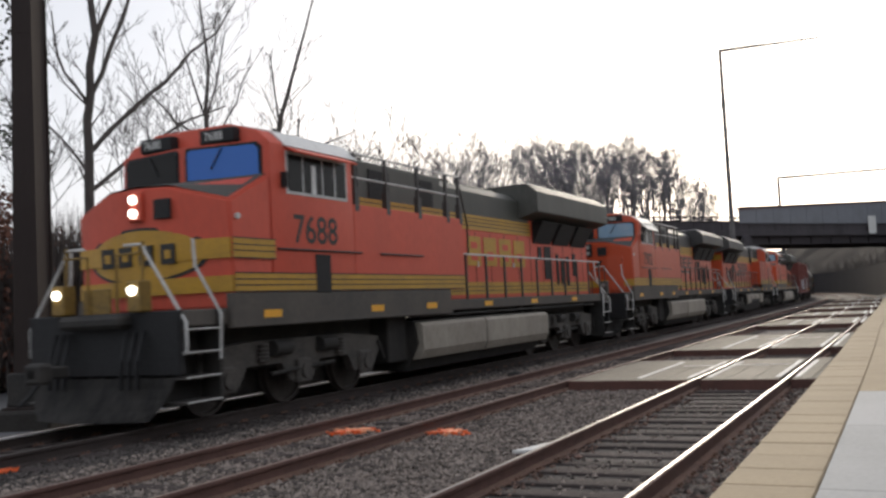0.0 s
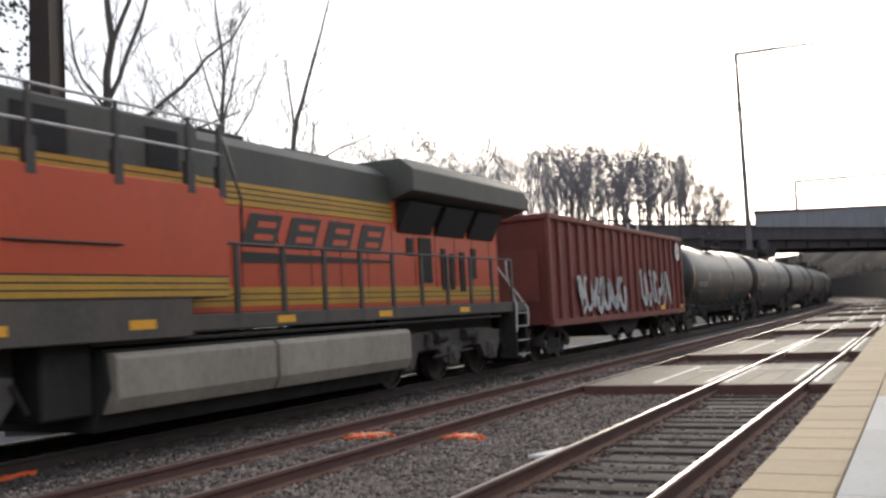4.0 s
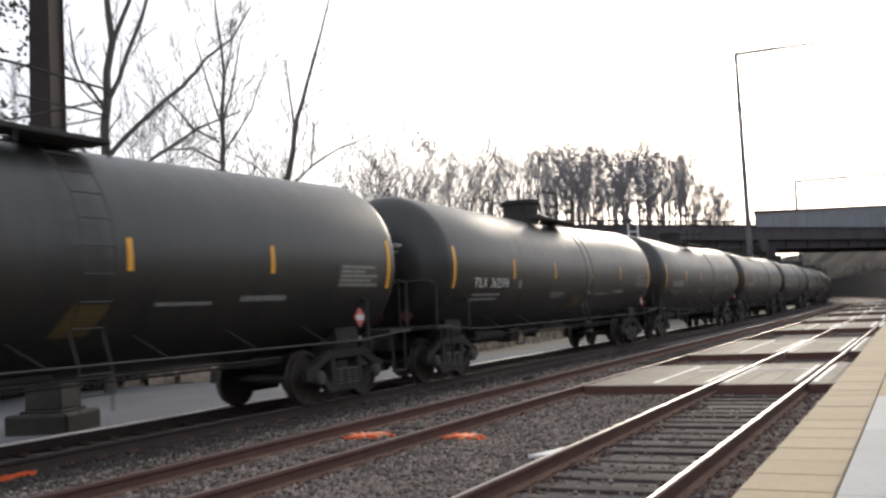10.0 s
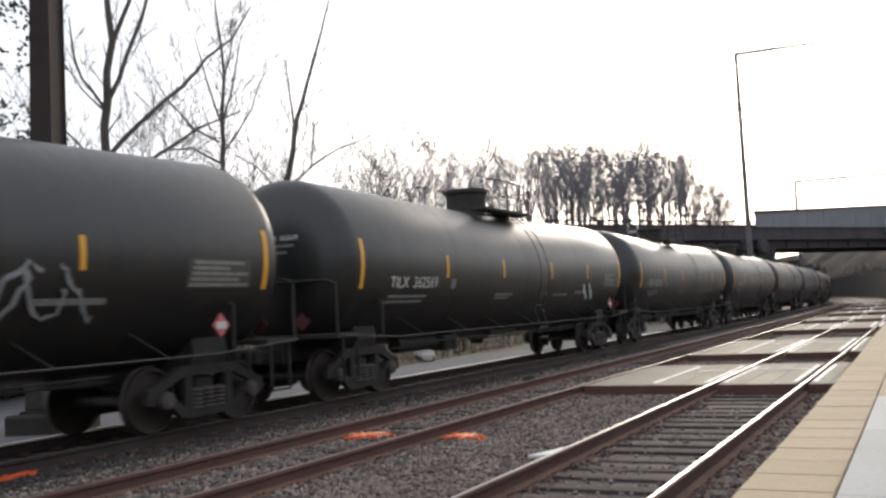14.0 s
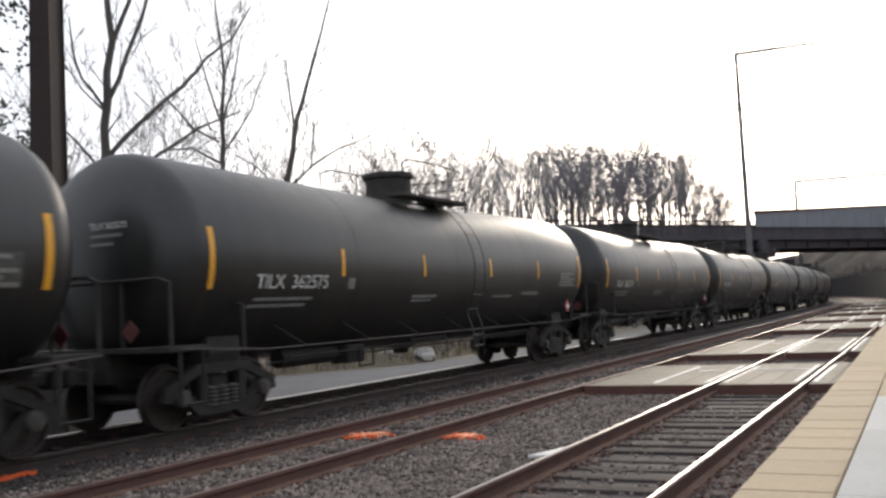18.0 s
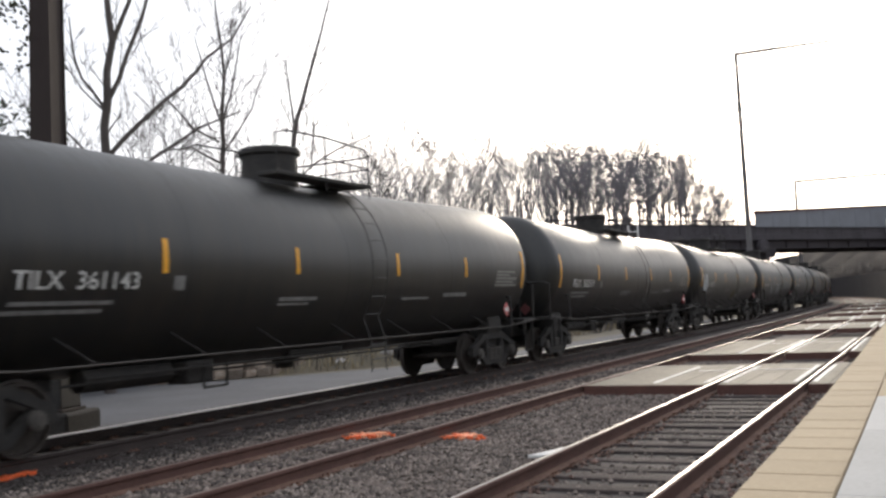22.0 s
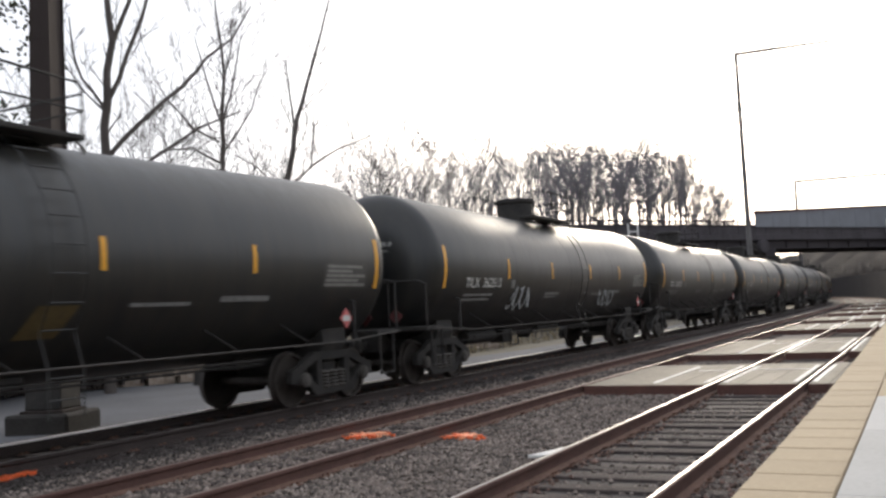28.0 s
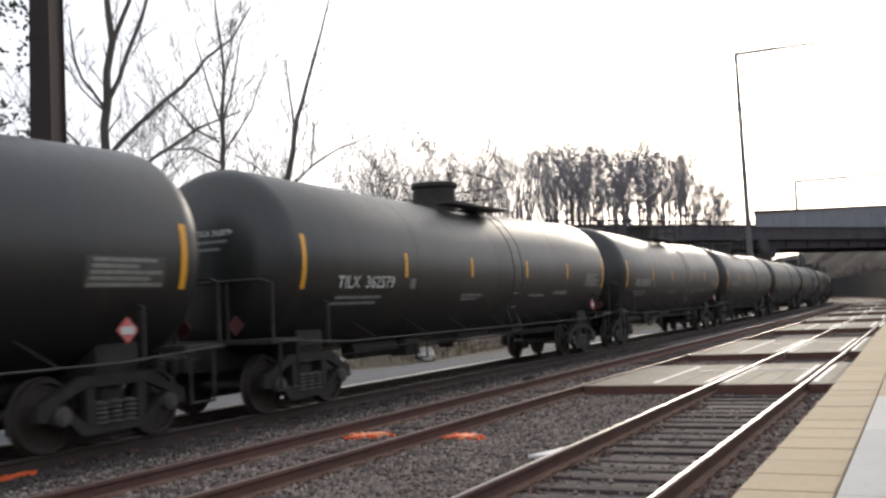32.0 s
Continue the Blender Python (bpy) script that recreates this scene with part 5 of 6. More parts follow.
STRIPE_MOVE = {1: EARLY, 5: LATE, 6: LATE, 8: LATE, 9: LATE, 16: EARLY, 17: (-0.2, -0.4, -0.2, -0.15), 20: (-0.24, -0.6, -0.25, -0.2), 24: LATE, 26: LATE}
tank = make_tank_car()
train = []          # (thing, centre in metres from the train's own zero, reversed)
cars = [tank] + [copy_thing(tank, Matrix.Identity(4)) for k in range(35)]
for k, car in enumerate(cars, 1):
    train.append((car, 90.60 + STRIPE_Y + CAR_L * (k - 1), False))
    if k in NUMBERS:
        me = writing("TILX  " + NUMBERS[k], 0.30, M_LETTER, 1.12)
        for v in me.vertices:
            y, z = v.co.x - 6.70, v.co.y + 1.97
            v.co = Vector((tank_x(y, z) + 0.007, y, z))
        part("lettering", me, None, car, "white stencilled reporting mark and number")
        me = writing("TILX " + NUMBERS[k], 0.125, M_LETTER, 0.98)
        for v in me.vertices:
            x, z = v.co.x + 0.08, v.co.y + 2.86
            v.co = Vector((x, -head_y(x, z) - 0.012, z))
        part("end_lettering", me, None, car, "small white number on the tank end")
    else:
        part("end_lettering", head_patch(0.08, 0.82, 2.86, 2.95, -1), M_DIMLETTER, car, "small worn stencil on the tank end", smooth=60)
        part("lettering", patch(-6.7, -6.05, 1.99, 2.24, n=3), M_DIMLETTER, car, "worn white stencil marks", smooth=60)
        part("lettering", patch(-5.9, -4.75, 1.99, 2.24, n=3), M_DIMLETTER, car, "worn white stencil marks", smooth=60)
    for y0, y1, z0, z1 in ((-6.7, -5.2, 1.78, 1.83), (-6.8, -5.35, 1.68, 1.73)):
        part("stencil_line", patch(y0, y1, z0, z1, n=2), M_DIMLETTER, car, smooth=60)
    for seed, y0, y1, z0, z1, w, m_, n_ in GRAFFITI.get(k, ()):
        part("graffiti", scribble(seed, y0, y1, z0, z1, lambda z: tank_x(0, z), m_, w, n_), m_, car, "spray-painted scrawl", smooth=60)
    for o in car.children if k in STRIPE_MOVE else ():
        if o.name.startswith("reflector_stripe") and abs(o.data.vertices[0].co.y) < 7:
            y = o.data.vertices[0].co.y
            o.location.y = min(zip(STRIPES, STRIPE_MOVE[k]), key=lambda q: abs(q[0] - y))[1]
    if k in YELLOW_PATCH:
        dy = YELLOW_PATCH[k]
        part("painted_patch", patch(0.75 + dy, 1.35 + dy, 1.40, 1.78, n=4, slant=0.22), M_PATCH if k == 1 else M_DULLPATCH, car, "faded yellow painted patch", smooth=60)
        tagged(car, "long black railway tank car with a faded yellow patch")
    if k in GRAFFITI:
        tagged(car, "long black railway tank car with spray-painted scrawl")


# ---- hopper car ----
def make_hopper():
    car = thing("hopper_car", "oxide red ribbed hopper car with pale graffiti", "hopper car")
    bm = bmesh.new()
    prism(bm, [(-7.55, 0.98), (7.55, 0.98), (7.55, 3.82), (-7.55, 3.82)], -1.44, 1.44)
    part("body", bm, M_HOPPER, car, smooth=0)
    part("top_chord", boxes((1.40, 1.56, -7.62, 7.62, 3.80, 3.95), (-1.56, -1.40, -7.62, 7.62, 3.80, 3.95), (-1.4, 1.4, 7.47, 7.62, 3.80, 3.95), (-1.4, 1.4, -7.62, -7.47, 3.80, 3.95), bev=0.015), M_HOPRIB, car, smooth=0)
    part("roof", boxes((-1.38, 1.38, -7.45, 7.45, 3.82, 3.90), (-0.35, 0.35, -7.4, 7.5, 3.94, 4.0)), M_HOPPER, car, smooth=0)
    part("side_sill", boxes((1.42, 1.55, -7.58, 7.58, 0.92, 1.10), (-1.55, -1.42, -7.58, 7.58, 0.92, 1.10), bev=0.01), M_HOPRIB, car, smooth=0)
    for s in (-1, 1):
        for y in np.arange(-6.72, 7.0, 0.84):
            part("rib", boxes((s * 1.44 if s > 0 else -1.53, 1.53 if s > 0 else -1.44, y - 0.06, y + 0.06, 1.10, 3.80), bev=0.012), M_HOPRIB, car, smooth=0)
        for y in (-7.5, 7.5):
            part("corner_post", boxes((s * 1.44 if s > 0 else -1.55, 1.55 if s > 0 else -1.44, y - 0.1, y + 0.1, 1.10, 3.80), bev=0.012), M_HOPRIB, car, smooth=0)
    for d in (-1, 1):
        y = d * 7.6
        bm = bmesh.new()
        for x in (-1.35, -0.9):
            rod(bm, (x, y + d * 0.1, 1.0), (x, y + d * 0.1, 3.85), 0.018, n=6)
        for z in np.arange(1.1, 3.8, 0.32):
            rod(bm, (-1.35, y + d * 0.1, z), (-0.9, y + d * 0.1, z), 0.014, n=6)
        part("end_ladder", bm, M_HOPRIB, car)
        part("end_shadow_panel", boxes((-1.2, 1.2, min(y, y + d * 0.012), max(y, y + d * 0.012), 1.6, 3.0)), M_HOPRIB, car, smooth=0)
        coupler(car, d * 8.4, d)
        part("draft_sill", boxes((-0.3, 0.3, min(d * 5.0, d * 8.1), max(d * 5.0, d * 8.1), 0.70, 1.0), bev=0.02), M_UNDER, car, smooth=0)
        freight_truck(car, d * 6.3)
        bm = bmesh.new()
        prism(bm, [(d * 1.0 - 1.6, 0.98), (d * 1.0 + 1.6, 0.98), (d * 1.0 + 0.45, 0.42), (d * 1.0 - 0.45, 0.42)], -1.1, 1.1)
        part("hopper_chute", bm, M_UNDER, car, smooth=0)
    bm = bmesh.new()
    lathe(bm, [(0.02, 1.552), (0.36, 1.552), (0.36, 1.556), (0.02, 1.557)], 28, "x", (0, 6.80, 3.36))
    part("round_emblem", bm, M_WHITE, car, "round white emblem on the side")
    part("emblem_bar", boxes((1.557, 1.560, 6.62, 6.98, 3.33, 3.38), (1.557, 1.560, 6.77, 6.83, 3.15, 3.57)), M_HOPPER, car, smooth=0)
    part("data_box", boxes((1.44, 1.452, 5.78, 6.22, 1.28, 1.62)), M_WHITE, car, "small white framed data box", smooth=0)
    part("data_box_face", boxes((1.452, 1.456, 5.84, 6.16, 1.33, 1.57)), M_HOPPER, car, smooth=0)
    part("reflector", boxes((1.556, 1.562, 6.85, 7.2, 1.12, 1.28), (1.556, 1.562, 3.6, 4.3, 1.12, 1.28)), M_REFLECT, car, "amber reflector", smooth=0)
    part("graffiti", scribble(91, 1.2, 5.4, 1.25, 2.6, lambda z: 1.535, M_GRAFFITI, 0.09, 7), M_GRAFFITI, car, "pale spray-painted scrawl", smooth=0)
    part("graffiti", scribble(92, -5.4, -0.8, 1.2, 2.3, lambda z: 1.535, M_GRAFFITI, 0.10, 8), M_GRAFFITI, car, "pale spray-painted scrawl", smooth=0)
    return car


train.append((make_hopper(), (72.5 + 89.3) / 2, False))


# ---- locomotives ----
LOCO_L = 22.3


def make_loco(number, orange, upper, heritage, words, lit=False, air_tanks=False, shade=None, visor_up=True, plain_nose=False, upper_rails=True):
    loco = thing("locomotive", words, "locomotive", "locomotives")

    def lp(name, bm, material, parent=loco, label="", smooth=35):
        if isinstance(bm, bpy.types.Mesh):
            for v in bm.vertices:
                v.co.y -= LOCO_L / 2
            return part(name, bm, material, parent, label, smooth)
        for v in bm.verts:
            v.co.y -= LOCO_L / 2
        return part(name, bm, material, parent, label, smooth)

    def both(name, x0, x1, y0, y1, z0, z1, material, label="", bev=0.0):
        for s in (-1, 1):
            lp(name, boxes((min(s * x0, s * x1), max(s * x0, s * x1), y0, y1, z0, z1), bev=bev), material, loco, label, 0)

    wall = 10.30 if upper_rails else 9.10        # where the flat side wall ends
    # frame and body
    lp("underframe", boxes((-1.46, 1.46, 1.28, 21.5, 1.38, 1.62), bev=0.02), M_SILL, loco, "dusty grey frame", 0)
    both("deep_skirt", 1.44, 1.548, 2.25, wall - 0.75, 1.32, 1.84, M_SILL, "dusty grey side skirt", 0.015)
    bm = bmesh.new()
    cols = ((-1.53, 2.30, 3.20), (-0.62, 2.03, 3.47), (0.0, 2.00, 3.50), (0.62, 2.03, 3.47), (1.53, 2.30, 3.22))
    low = [bm.verts.new((x, y + 0.06, 1.62)) for x, y, z in cols]
    mid = [bm.verts.new((x, y, z)) for x, y, z in cols]
    back = [bm.verts.new((x, 3.30, 3.70)) for x, y, z in cols]
    blow = [bm.verts.new((x, 3.30, 1.62)) for x, y, z in cols]
    for a, b in ((low, mid), (mid, back), (back, blow), (blow, low)):
        for i in range(4):
            bm.faces.new((a[i], a[i + 1], b[i + 1], b[i]))
    bm.faces.new((low[0], mid[0], back[0], blow[0])), bm.faces.new((low[4], blow[4], back[4], mid[4]))
    bmesh.ops.bevel(bm, geom=[e for e in bm.edges], offset=0.035, segments=2, affect="EDGES")
    lp("nose", bm, orange, label="broad orange nose")
    bm = bmesh.new()
    sheet(bm, [[Vector((x * 0.96, y, z)).lerp(Vector((x * 0.96, 3.30, 3.70)), f) + Vector((0, 0, 0.03)) for x, y, z in cols] for f in (0.03, 0.5, 0.97)])
    lp("antiglare_panel", bm, M_SILL if heritage else upper, label="dark anti-glare panel", smooth=0)
    roof = [(-1.545, 1.84), (1.545, 1.84), (1.545, 4.22), (1.30, 4.44), (0.75, 4.60), (-0.75, 4.60), (-1.30, 4.44), (-1.545, 4.22)]
    bm = bmesh.new()
    prism(bm, roof, 3.30, 5.72, axis="y", bev=0.03)
    cab = lp("cab", bm, orange, label="orange driving cab")
    bm = bmesh.new()
    prism(bm, [(-1.59, 4.20), (-1.33, 4.465), (-0.75, 4.625), (0.75, 4.625), (1.33, 4.465), (1.59, 4.20), (1.57, 4.18), (1.30, 4.40), (-1.30, 4.40), (-1.57, 4.18)], 3.66, 5.85, axis="y")
    # white stands in for sun and sky sheen on the roof slope
    lp("cab_roof", bm, M_WHITE if visor_up else upper, cab, "cab roof painted white for sunlit sheen", 0)
    bm = bmesh.new()
    prism(bm, [(-1.52, 3.31), (-1.50, 3.27), (0, 3.03), (1.50, 3.27), (1.52, 3.31)], 3.60, 4.26, axis="z")
    lp("cab_front", bm, orange, cab, "angled cab front", 0)
    for s in (-1, 1):
        def slab(x0, x1, z0, z1, out0, out1):
            g = bmesh.new()
            pts = [(x0, z0), (x1, z0), (x1, z1 - 0.08), (x1 - 0.08, z1), (x0 + 0.05, z1), (x0, z1 - 0.05)]
            fr = [g.verts.new((s * x, 3.03 + 0.16 * x - out1, z)) for x, z in pts]
            bk = [g.verts.new((s * x, 3.03 + 0.16 * x - out0, z)) for x, z in pts]
            g.faces.new(fr), g.faces.new(list(reversed(bk)))
            for q in range(6):
                g.faces.new((fr[q], fr[(q + 1) % 6], bk[(q + 1) % 6], bk[q]))
            return g
        lp("windscreen_frame", slab(0.07, 1.43, 3.66, 4.23, 0.0, 0.02), M_GRILLE, cab, "black window gasket", 0)
        lp("windscreen", slab(0.12, 1.38, 3.70, 4.19, 0.015, 0.03), (M_GLASSBLUE if heritage else M_PALEGLASS) if s > 0 else M_GLASS, cab, "windscreen with sky reflection in its colour" if s > 0 else "dark windscreen", 0)
        lp("wiper", rods(((s * 0.75, 3.10, 4.17), (s * 0.55, 3.075, 3.85), 0.012)), M_GRILLE, cab)
        lp("number_board", boxes((min(s * 0.30, s * 0.98), max(s * 0.30, s * 0.98), 3.12, 3.34, 4.28, 4.51), bev=0.015), M_GRILLE, cab, "dark number board", 0)
        me = writing(number, 0.19, M_LETTER)
        for v in me.vertices:
            v.co = Vector((v.co.x + (0.40 if s > 0 else -0.90), 3.115, v.co.y + 4.33))
        lp("board_number", me, None, cab, "small white number")
        # side windows under a raised shade
        x0, x1 = s * 1.547, s * 1.556
        lp("window_frame", boxes((min(x0, x1), max(x0, x1), 3.70, 5.52, 3.42, 4.12), bev=0.004), M_STEELBAR, cab, "pale window frame", 0)
        for y0, y1 in ((3.75, 4.15), (4.20, 4.72), (4.77, 5.10), (5.16, 5.47)):
            lp("side_window", boxes((min(s * 1.553, s * 1.562), max(s * 1.553, s * 1.562), y0, y1, 3.47, 4.07)), M_GLASS, cab, "dark side window", 0)
        lp("window_post", boxes((min(s * 1.56, s * 1.575), max(s * 1.56, s * 1.575), 4.40, 4.52, 3.47, 3.95)), M_WHITE, cab, "pale inner post", 0)
        bm = bmesh.new()
        prism(bm, [(s * 1.55, 4.16), (s * 1.55, 4.19), (s * 1.80, 3.96 if shade else 4.08), (s * 1.79, 3.93 if shade else 4.05)], 3.72, 5.50, axis="y")
        lp("sun_shade", bm, shade or orange, cab, "tilted sun shade", 0)
        lp("mirror", boxes((min(s * 1.56, s * 1.66), max(s * 1.56, s * 1.66), 3.55, 3.6, 3.5, 3.75)), M_GRILLE, cab, "", 0)
        # road number
        me = writing(number, 0.66, M_PIN, 1.0)
        wide = max(v.co.x for v in me.vertices)
        for v in me.vertices:
            v.co = Vector((s * 1.552, (4.50 + s * (v.co.x - wide / 2)), v.co.y + 2.64))
        lp("road_number", me, None, loco, "dark painted road number")
    both("equipment_wall", 0.90, 1.545, 5.72, wall, 1.84, 3.40, orange, "flat orange side wall", 0.015)
    lp("equipment_cabinet", boxes((-1.02, 1.02, 5.72, wall + 0.05, 3.20, 4.40), bev=0.04), upper, loco, "dark raised equipment cabinet", 0)
    both("upper_yellow_band", 1.02, 1.03, 5.74, wall + 0.03, 3.41, 3.66, M_YELLOW, "yellow band with black lines")
    both("band_line", 1.03, 1.034, 5.74, wall + 0.03, 3.48, 3.50, M_PIN)
    both("band_line", 1.03, 1.034, 5.74, wall + 0.03, 3.57, 3.59, M_PIN)
    if not upper_rails:
        for y in (6.6, 7.9, 8.95):
            both("wall_post", 1.545, 1.565, y - 0.07, y + 0.07, 1.86, 3.32, M_DARKRAIL, "black vertical post", 0.004)
        both("wall_rail", 1.545, 1.57, 5.75, wall, 3.40, 3.44, M_SILL, "grey top rail", 0.004)
        for y0, y1 in ((2.6, 3.3), (3.7, 4.5)):
            both("cab_louvre", 1.545, 1.556, y0, y1, 1.86, 2.32, M_YELLOW if y0 > 3 else orange, "louvred panel")
            for z in np.arange(1.88, 2.30, 0.06):
                both("louvre_slat", 1.556, 1.563, y0 + 0.03, y1 - 0.03, z, z + 0.025, M_PIN)
    for y0, y1 in ((5.95, 6.75), (7.15, 7.95), (9.3, 9.9)):
        both("cabinet_grille", 1.02, 1.04, y0, y1, 3.68, 4.24, M_GRILLE, "dark louvre opening")
    for s in (-1, 1) if upper_rails else ():
        for y in (5.86, 7.0, 8.3, 9.6, 10.24):
            rl = lp("upper_post", boxes((min(s * 1.47, s * 1.53), max(s * 1.47, s * 1.53), y - 0.035, y + 0.035, 3.30, 4.34)), M_DARKRAIL, loco, "black walkway post", 0)
            lp("post_shoe", boxes((min(s * 1.45, s * 1.552), max(s * 1.45, s * 1.552), y - 0.07, y + 0.07, 3.28, 3.72)), M_DARKRAIL, rl, "", 0)
        lp("upper_rail", tubes([(s * 1.5, 5.76, 4.34), (s * 1.5, 10.3, 4.34)], [(s * 1.5, 5.76, 3.90), (s * 1.5, 10.3, 3.90)], r=0.02), M_STEELBAR, loco, "thin pale walkway rail")
        lp("rail_brace", tubes([(s * 1.5, 10.24, 4.3), (s * 1.45, 10.75, 3.3), (s * 1.45, 10.75, 2.65)], r=0.022), M_DARKRAIL)
    # engine hood
    lp("engine_hood", boxes((-0.95, 0.95, wall - 0.6, 21.0, 1.62, 3.30), bev=0.02), orange, loco, "orange engine hood with doors", 0)
    lp("hood_band", boxes((-0.955, 0.955, 9.72, 16.0, 3.30, 3.66)), M_YELLOW, loco, "yellow band with black lines", 0)
    for z in (3.39, 3.48, 3.57):
        lp("band_line", boxes((-0.962, 0.962, 9.72, 16.0, z, z + 0.022)), M_PIN, loco, "", 0)
    bm = bmesh.new()
    prism(bm, [(-0.95, 3.66), (0.95, 3.66), (0.95, 4.22), (0.70, 4.42), (-0.70, 4.42), (-0.95, 4.22)], 9.72, 15.9, axis="y")
    lp("hood_top", bm, upper, loco, "dark hood top", 0)
    bm = bmesh.new()
    box(bm, -0.3, 0.3, 11.2, 12.3, 4.42, 4.62, bev=0.03)
    lp("exhaust_stack", bm, M_UNDER)
    lp("roof_box", boxes((-0.5, 0.5, 13.2, 14.6, 4.42, 4.52), bev=0.02), upper)
    for y in np.arange(10.4, 20.8, 0.92):
        both("door_seam", 0.945, 0.957, y - 0.008, y + 0.008, 1.75, 3.26, M_PIN)
    for y in (10.0, 12.3, 14.6):
        both("door_latch", 0.95, 0.985, y, y + 0.05, 2.4, 2.52, M_STEELBAR)
    # radiator section
    lp("radiator_base", boxes((-0.95, 0.95, 15.9, 21.0, 3.30, 3.82), bev=0.01), orange, loco, "", 0)
    for s in (-1, 1):
        for y0, y1 in ((16.15, 17.5), (17.75, 19.1), (19.35, 20.7)):
            bm = bmesh.new()
            prism(bm, [(s * 0.955, 3.12), (s * 0.985, 3.12), (s * 1.30, 3.72), (s * 0.955, 3.72)], y0, y1, axis="y")
            lp("radiator_screen", bm, M_GRILLE, loco, "dark intake screen", 0)
        for y0, y1, z0, z1 in ((16.5, 16.75, 2.65, 3.02), (17.0, 17.55, 2.1, 3.05), (18.0, 18.2, 1.95, 2.85), (18.4, 18.6, 1.95, 2.75), (18.9, 19.15, 1.9, 2.8), (19.5, 19.75, 2.2, 2.9)):
            lp("vent", boxes((min(s * 0.95, s * 0.975), max(s * 0.95, s * 0.975), y0, y1, z0, z1)), M_GRILLE, loco, "dark vertical vent", 0)
    bm = bmesh.new()
    up, fore = (0.12, 15.2) if heritage else (0.0, 15.9)
    prism(bm, [(-1.52, 3.90), (-0.96, 3.74), (0.96, 3.74), (1.52, 3.90), (1.52, 4.34 + up), (1.22, 4.58 + up), (-1.22, 4.58 + up), (-1.52, 4.34 + up)], fore, 21.75, axis="y", bev=0.03)
    lp("radiator_wing", bm, upper, loco, "dark overhanging radiator wing", 0)
    lp("wing_screen", boxes((-1.18, 1.18, fore + 0.3, 21.5, 4.575 + up, 4.61 + up)), M_STEELBAR, loco, "pale radiator screen", 0)
    lp("end_wall", boxes((-0.93, 0.93, 21.0, 21.06, 1.62, 3.72)), orange, loco, "orange rear wall", 0)
    lp("end_yellow_band", boxes((-0.935, 0.935, 20.3, 21.07, 3.30, 3.60)), M_YELLOW, loco, "", 0)
    lp("rear_number_board", boxes((-0.5, 0.5, 21.05, 21.12, 3.35, 3.6)), M_GRILLE, loco, "", 0)
    for x in (-0.14, 0.14):
        lp("rear_headlight", rods(((x, 21.05, 3.1), (x, 21.14, 3.1), 0.11), n=14), M_LENS, loco, "unlit rear headlight")
    # lower yellow bands
    for s in (-1, 1):
        a, b = min(s * 1.547, s * 1.552), max(s * 1.547, s * 1.552)
        lp("lower_yellow_band", boxes((a, b, 2.34, wall - 0.01, 1.86, 2.13)), M_YELLOW, loco, "yellow band with black lines", 0)
        for z in (1.845, 1.94, 2.03, 2.125):
            lp("band_line", boxes((min(s * 1.551, s * 1.555), max(s * 1.551, s * 1.555), 2.34, wall - 0.01, z, z + 0.02)), M_PIN, loco, "", 0)
        lp("hood_yellow_band", boxes((min(s * 0.95, s * 0.957), max(s * 0.95, s * 0.957), 9.75, 20.95, 1.72, 2.02)), M_YELLOW, loco, "yellow band with black lines", 0)
        for z in (1.80, 1.90):
            lp("band_line", boxes((min(s * 0.956, s * 0.96), max(s * 0.956, s * 0.96), 9.75, 20.95, z, z + 0.02)), M_PIN, loco, "", 0)
        lp("side_intake", boxes((min(s * 1.546, s * 1.556), max(s * 1.546, s * 1.556), 4.45, 4.90, 1.82, 2.46)), M_GRILLE, loco, "dark intake opening", 0)
        lp("grab_rail", tubes([(s * 1.57, 3.4, 2.52), (s * 1.57, 5.9, 2.52)], [(s * 1.57, 6.6, 2.52), (s * 1.57, 8.3, 2.52)], r=0.018), M_PIN)
        for y in (3.0, 6.2, 8.4):
            lp("side_reflector", boxes((min(s * 1.546, s * 1.553), max(s * 1.546, s * 1.553), y, y + 0.45, 1.45, 1.57)), M_REFLECT, loco, "amber reflector", 0)
        for y in (11.5, 14.5, 17.8):
            lp("side_reflector", boxes((min(s * 1.455, s * 1.468), max(s * 1.455, s * 1.468), y, y + 0.45, 1.44, 1.55)), M_REFLECT, loco, "amber reflector", 0)
        lp("sand_filler", rods(((s * 1.5, 2.45, 2.98), (s * 1.57, 2.45, 2.98), 0.05)), M_STEELBAR)
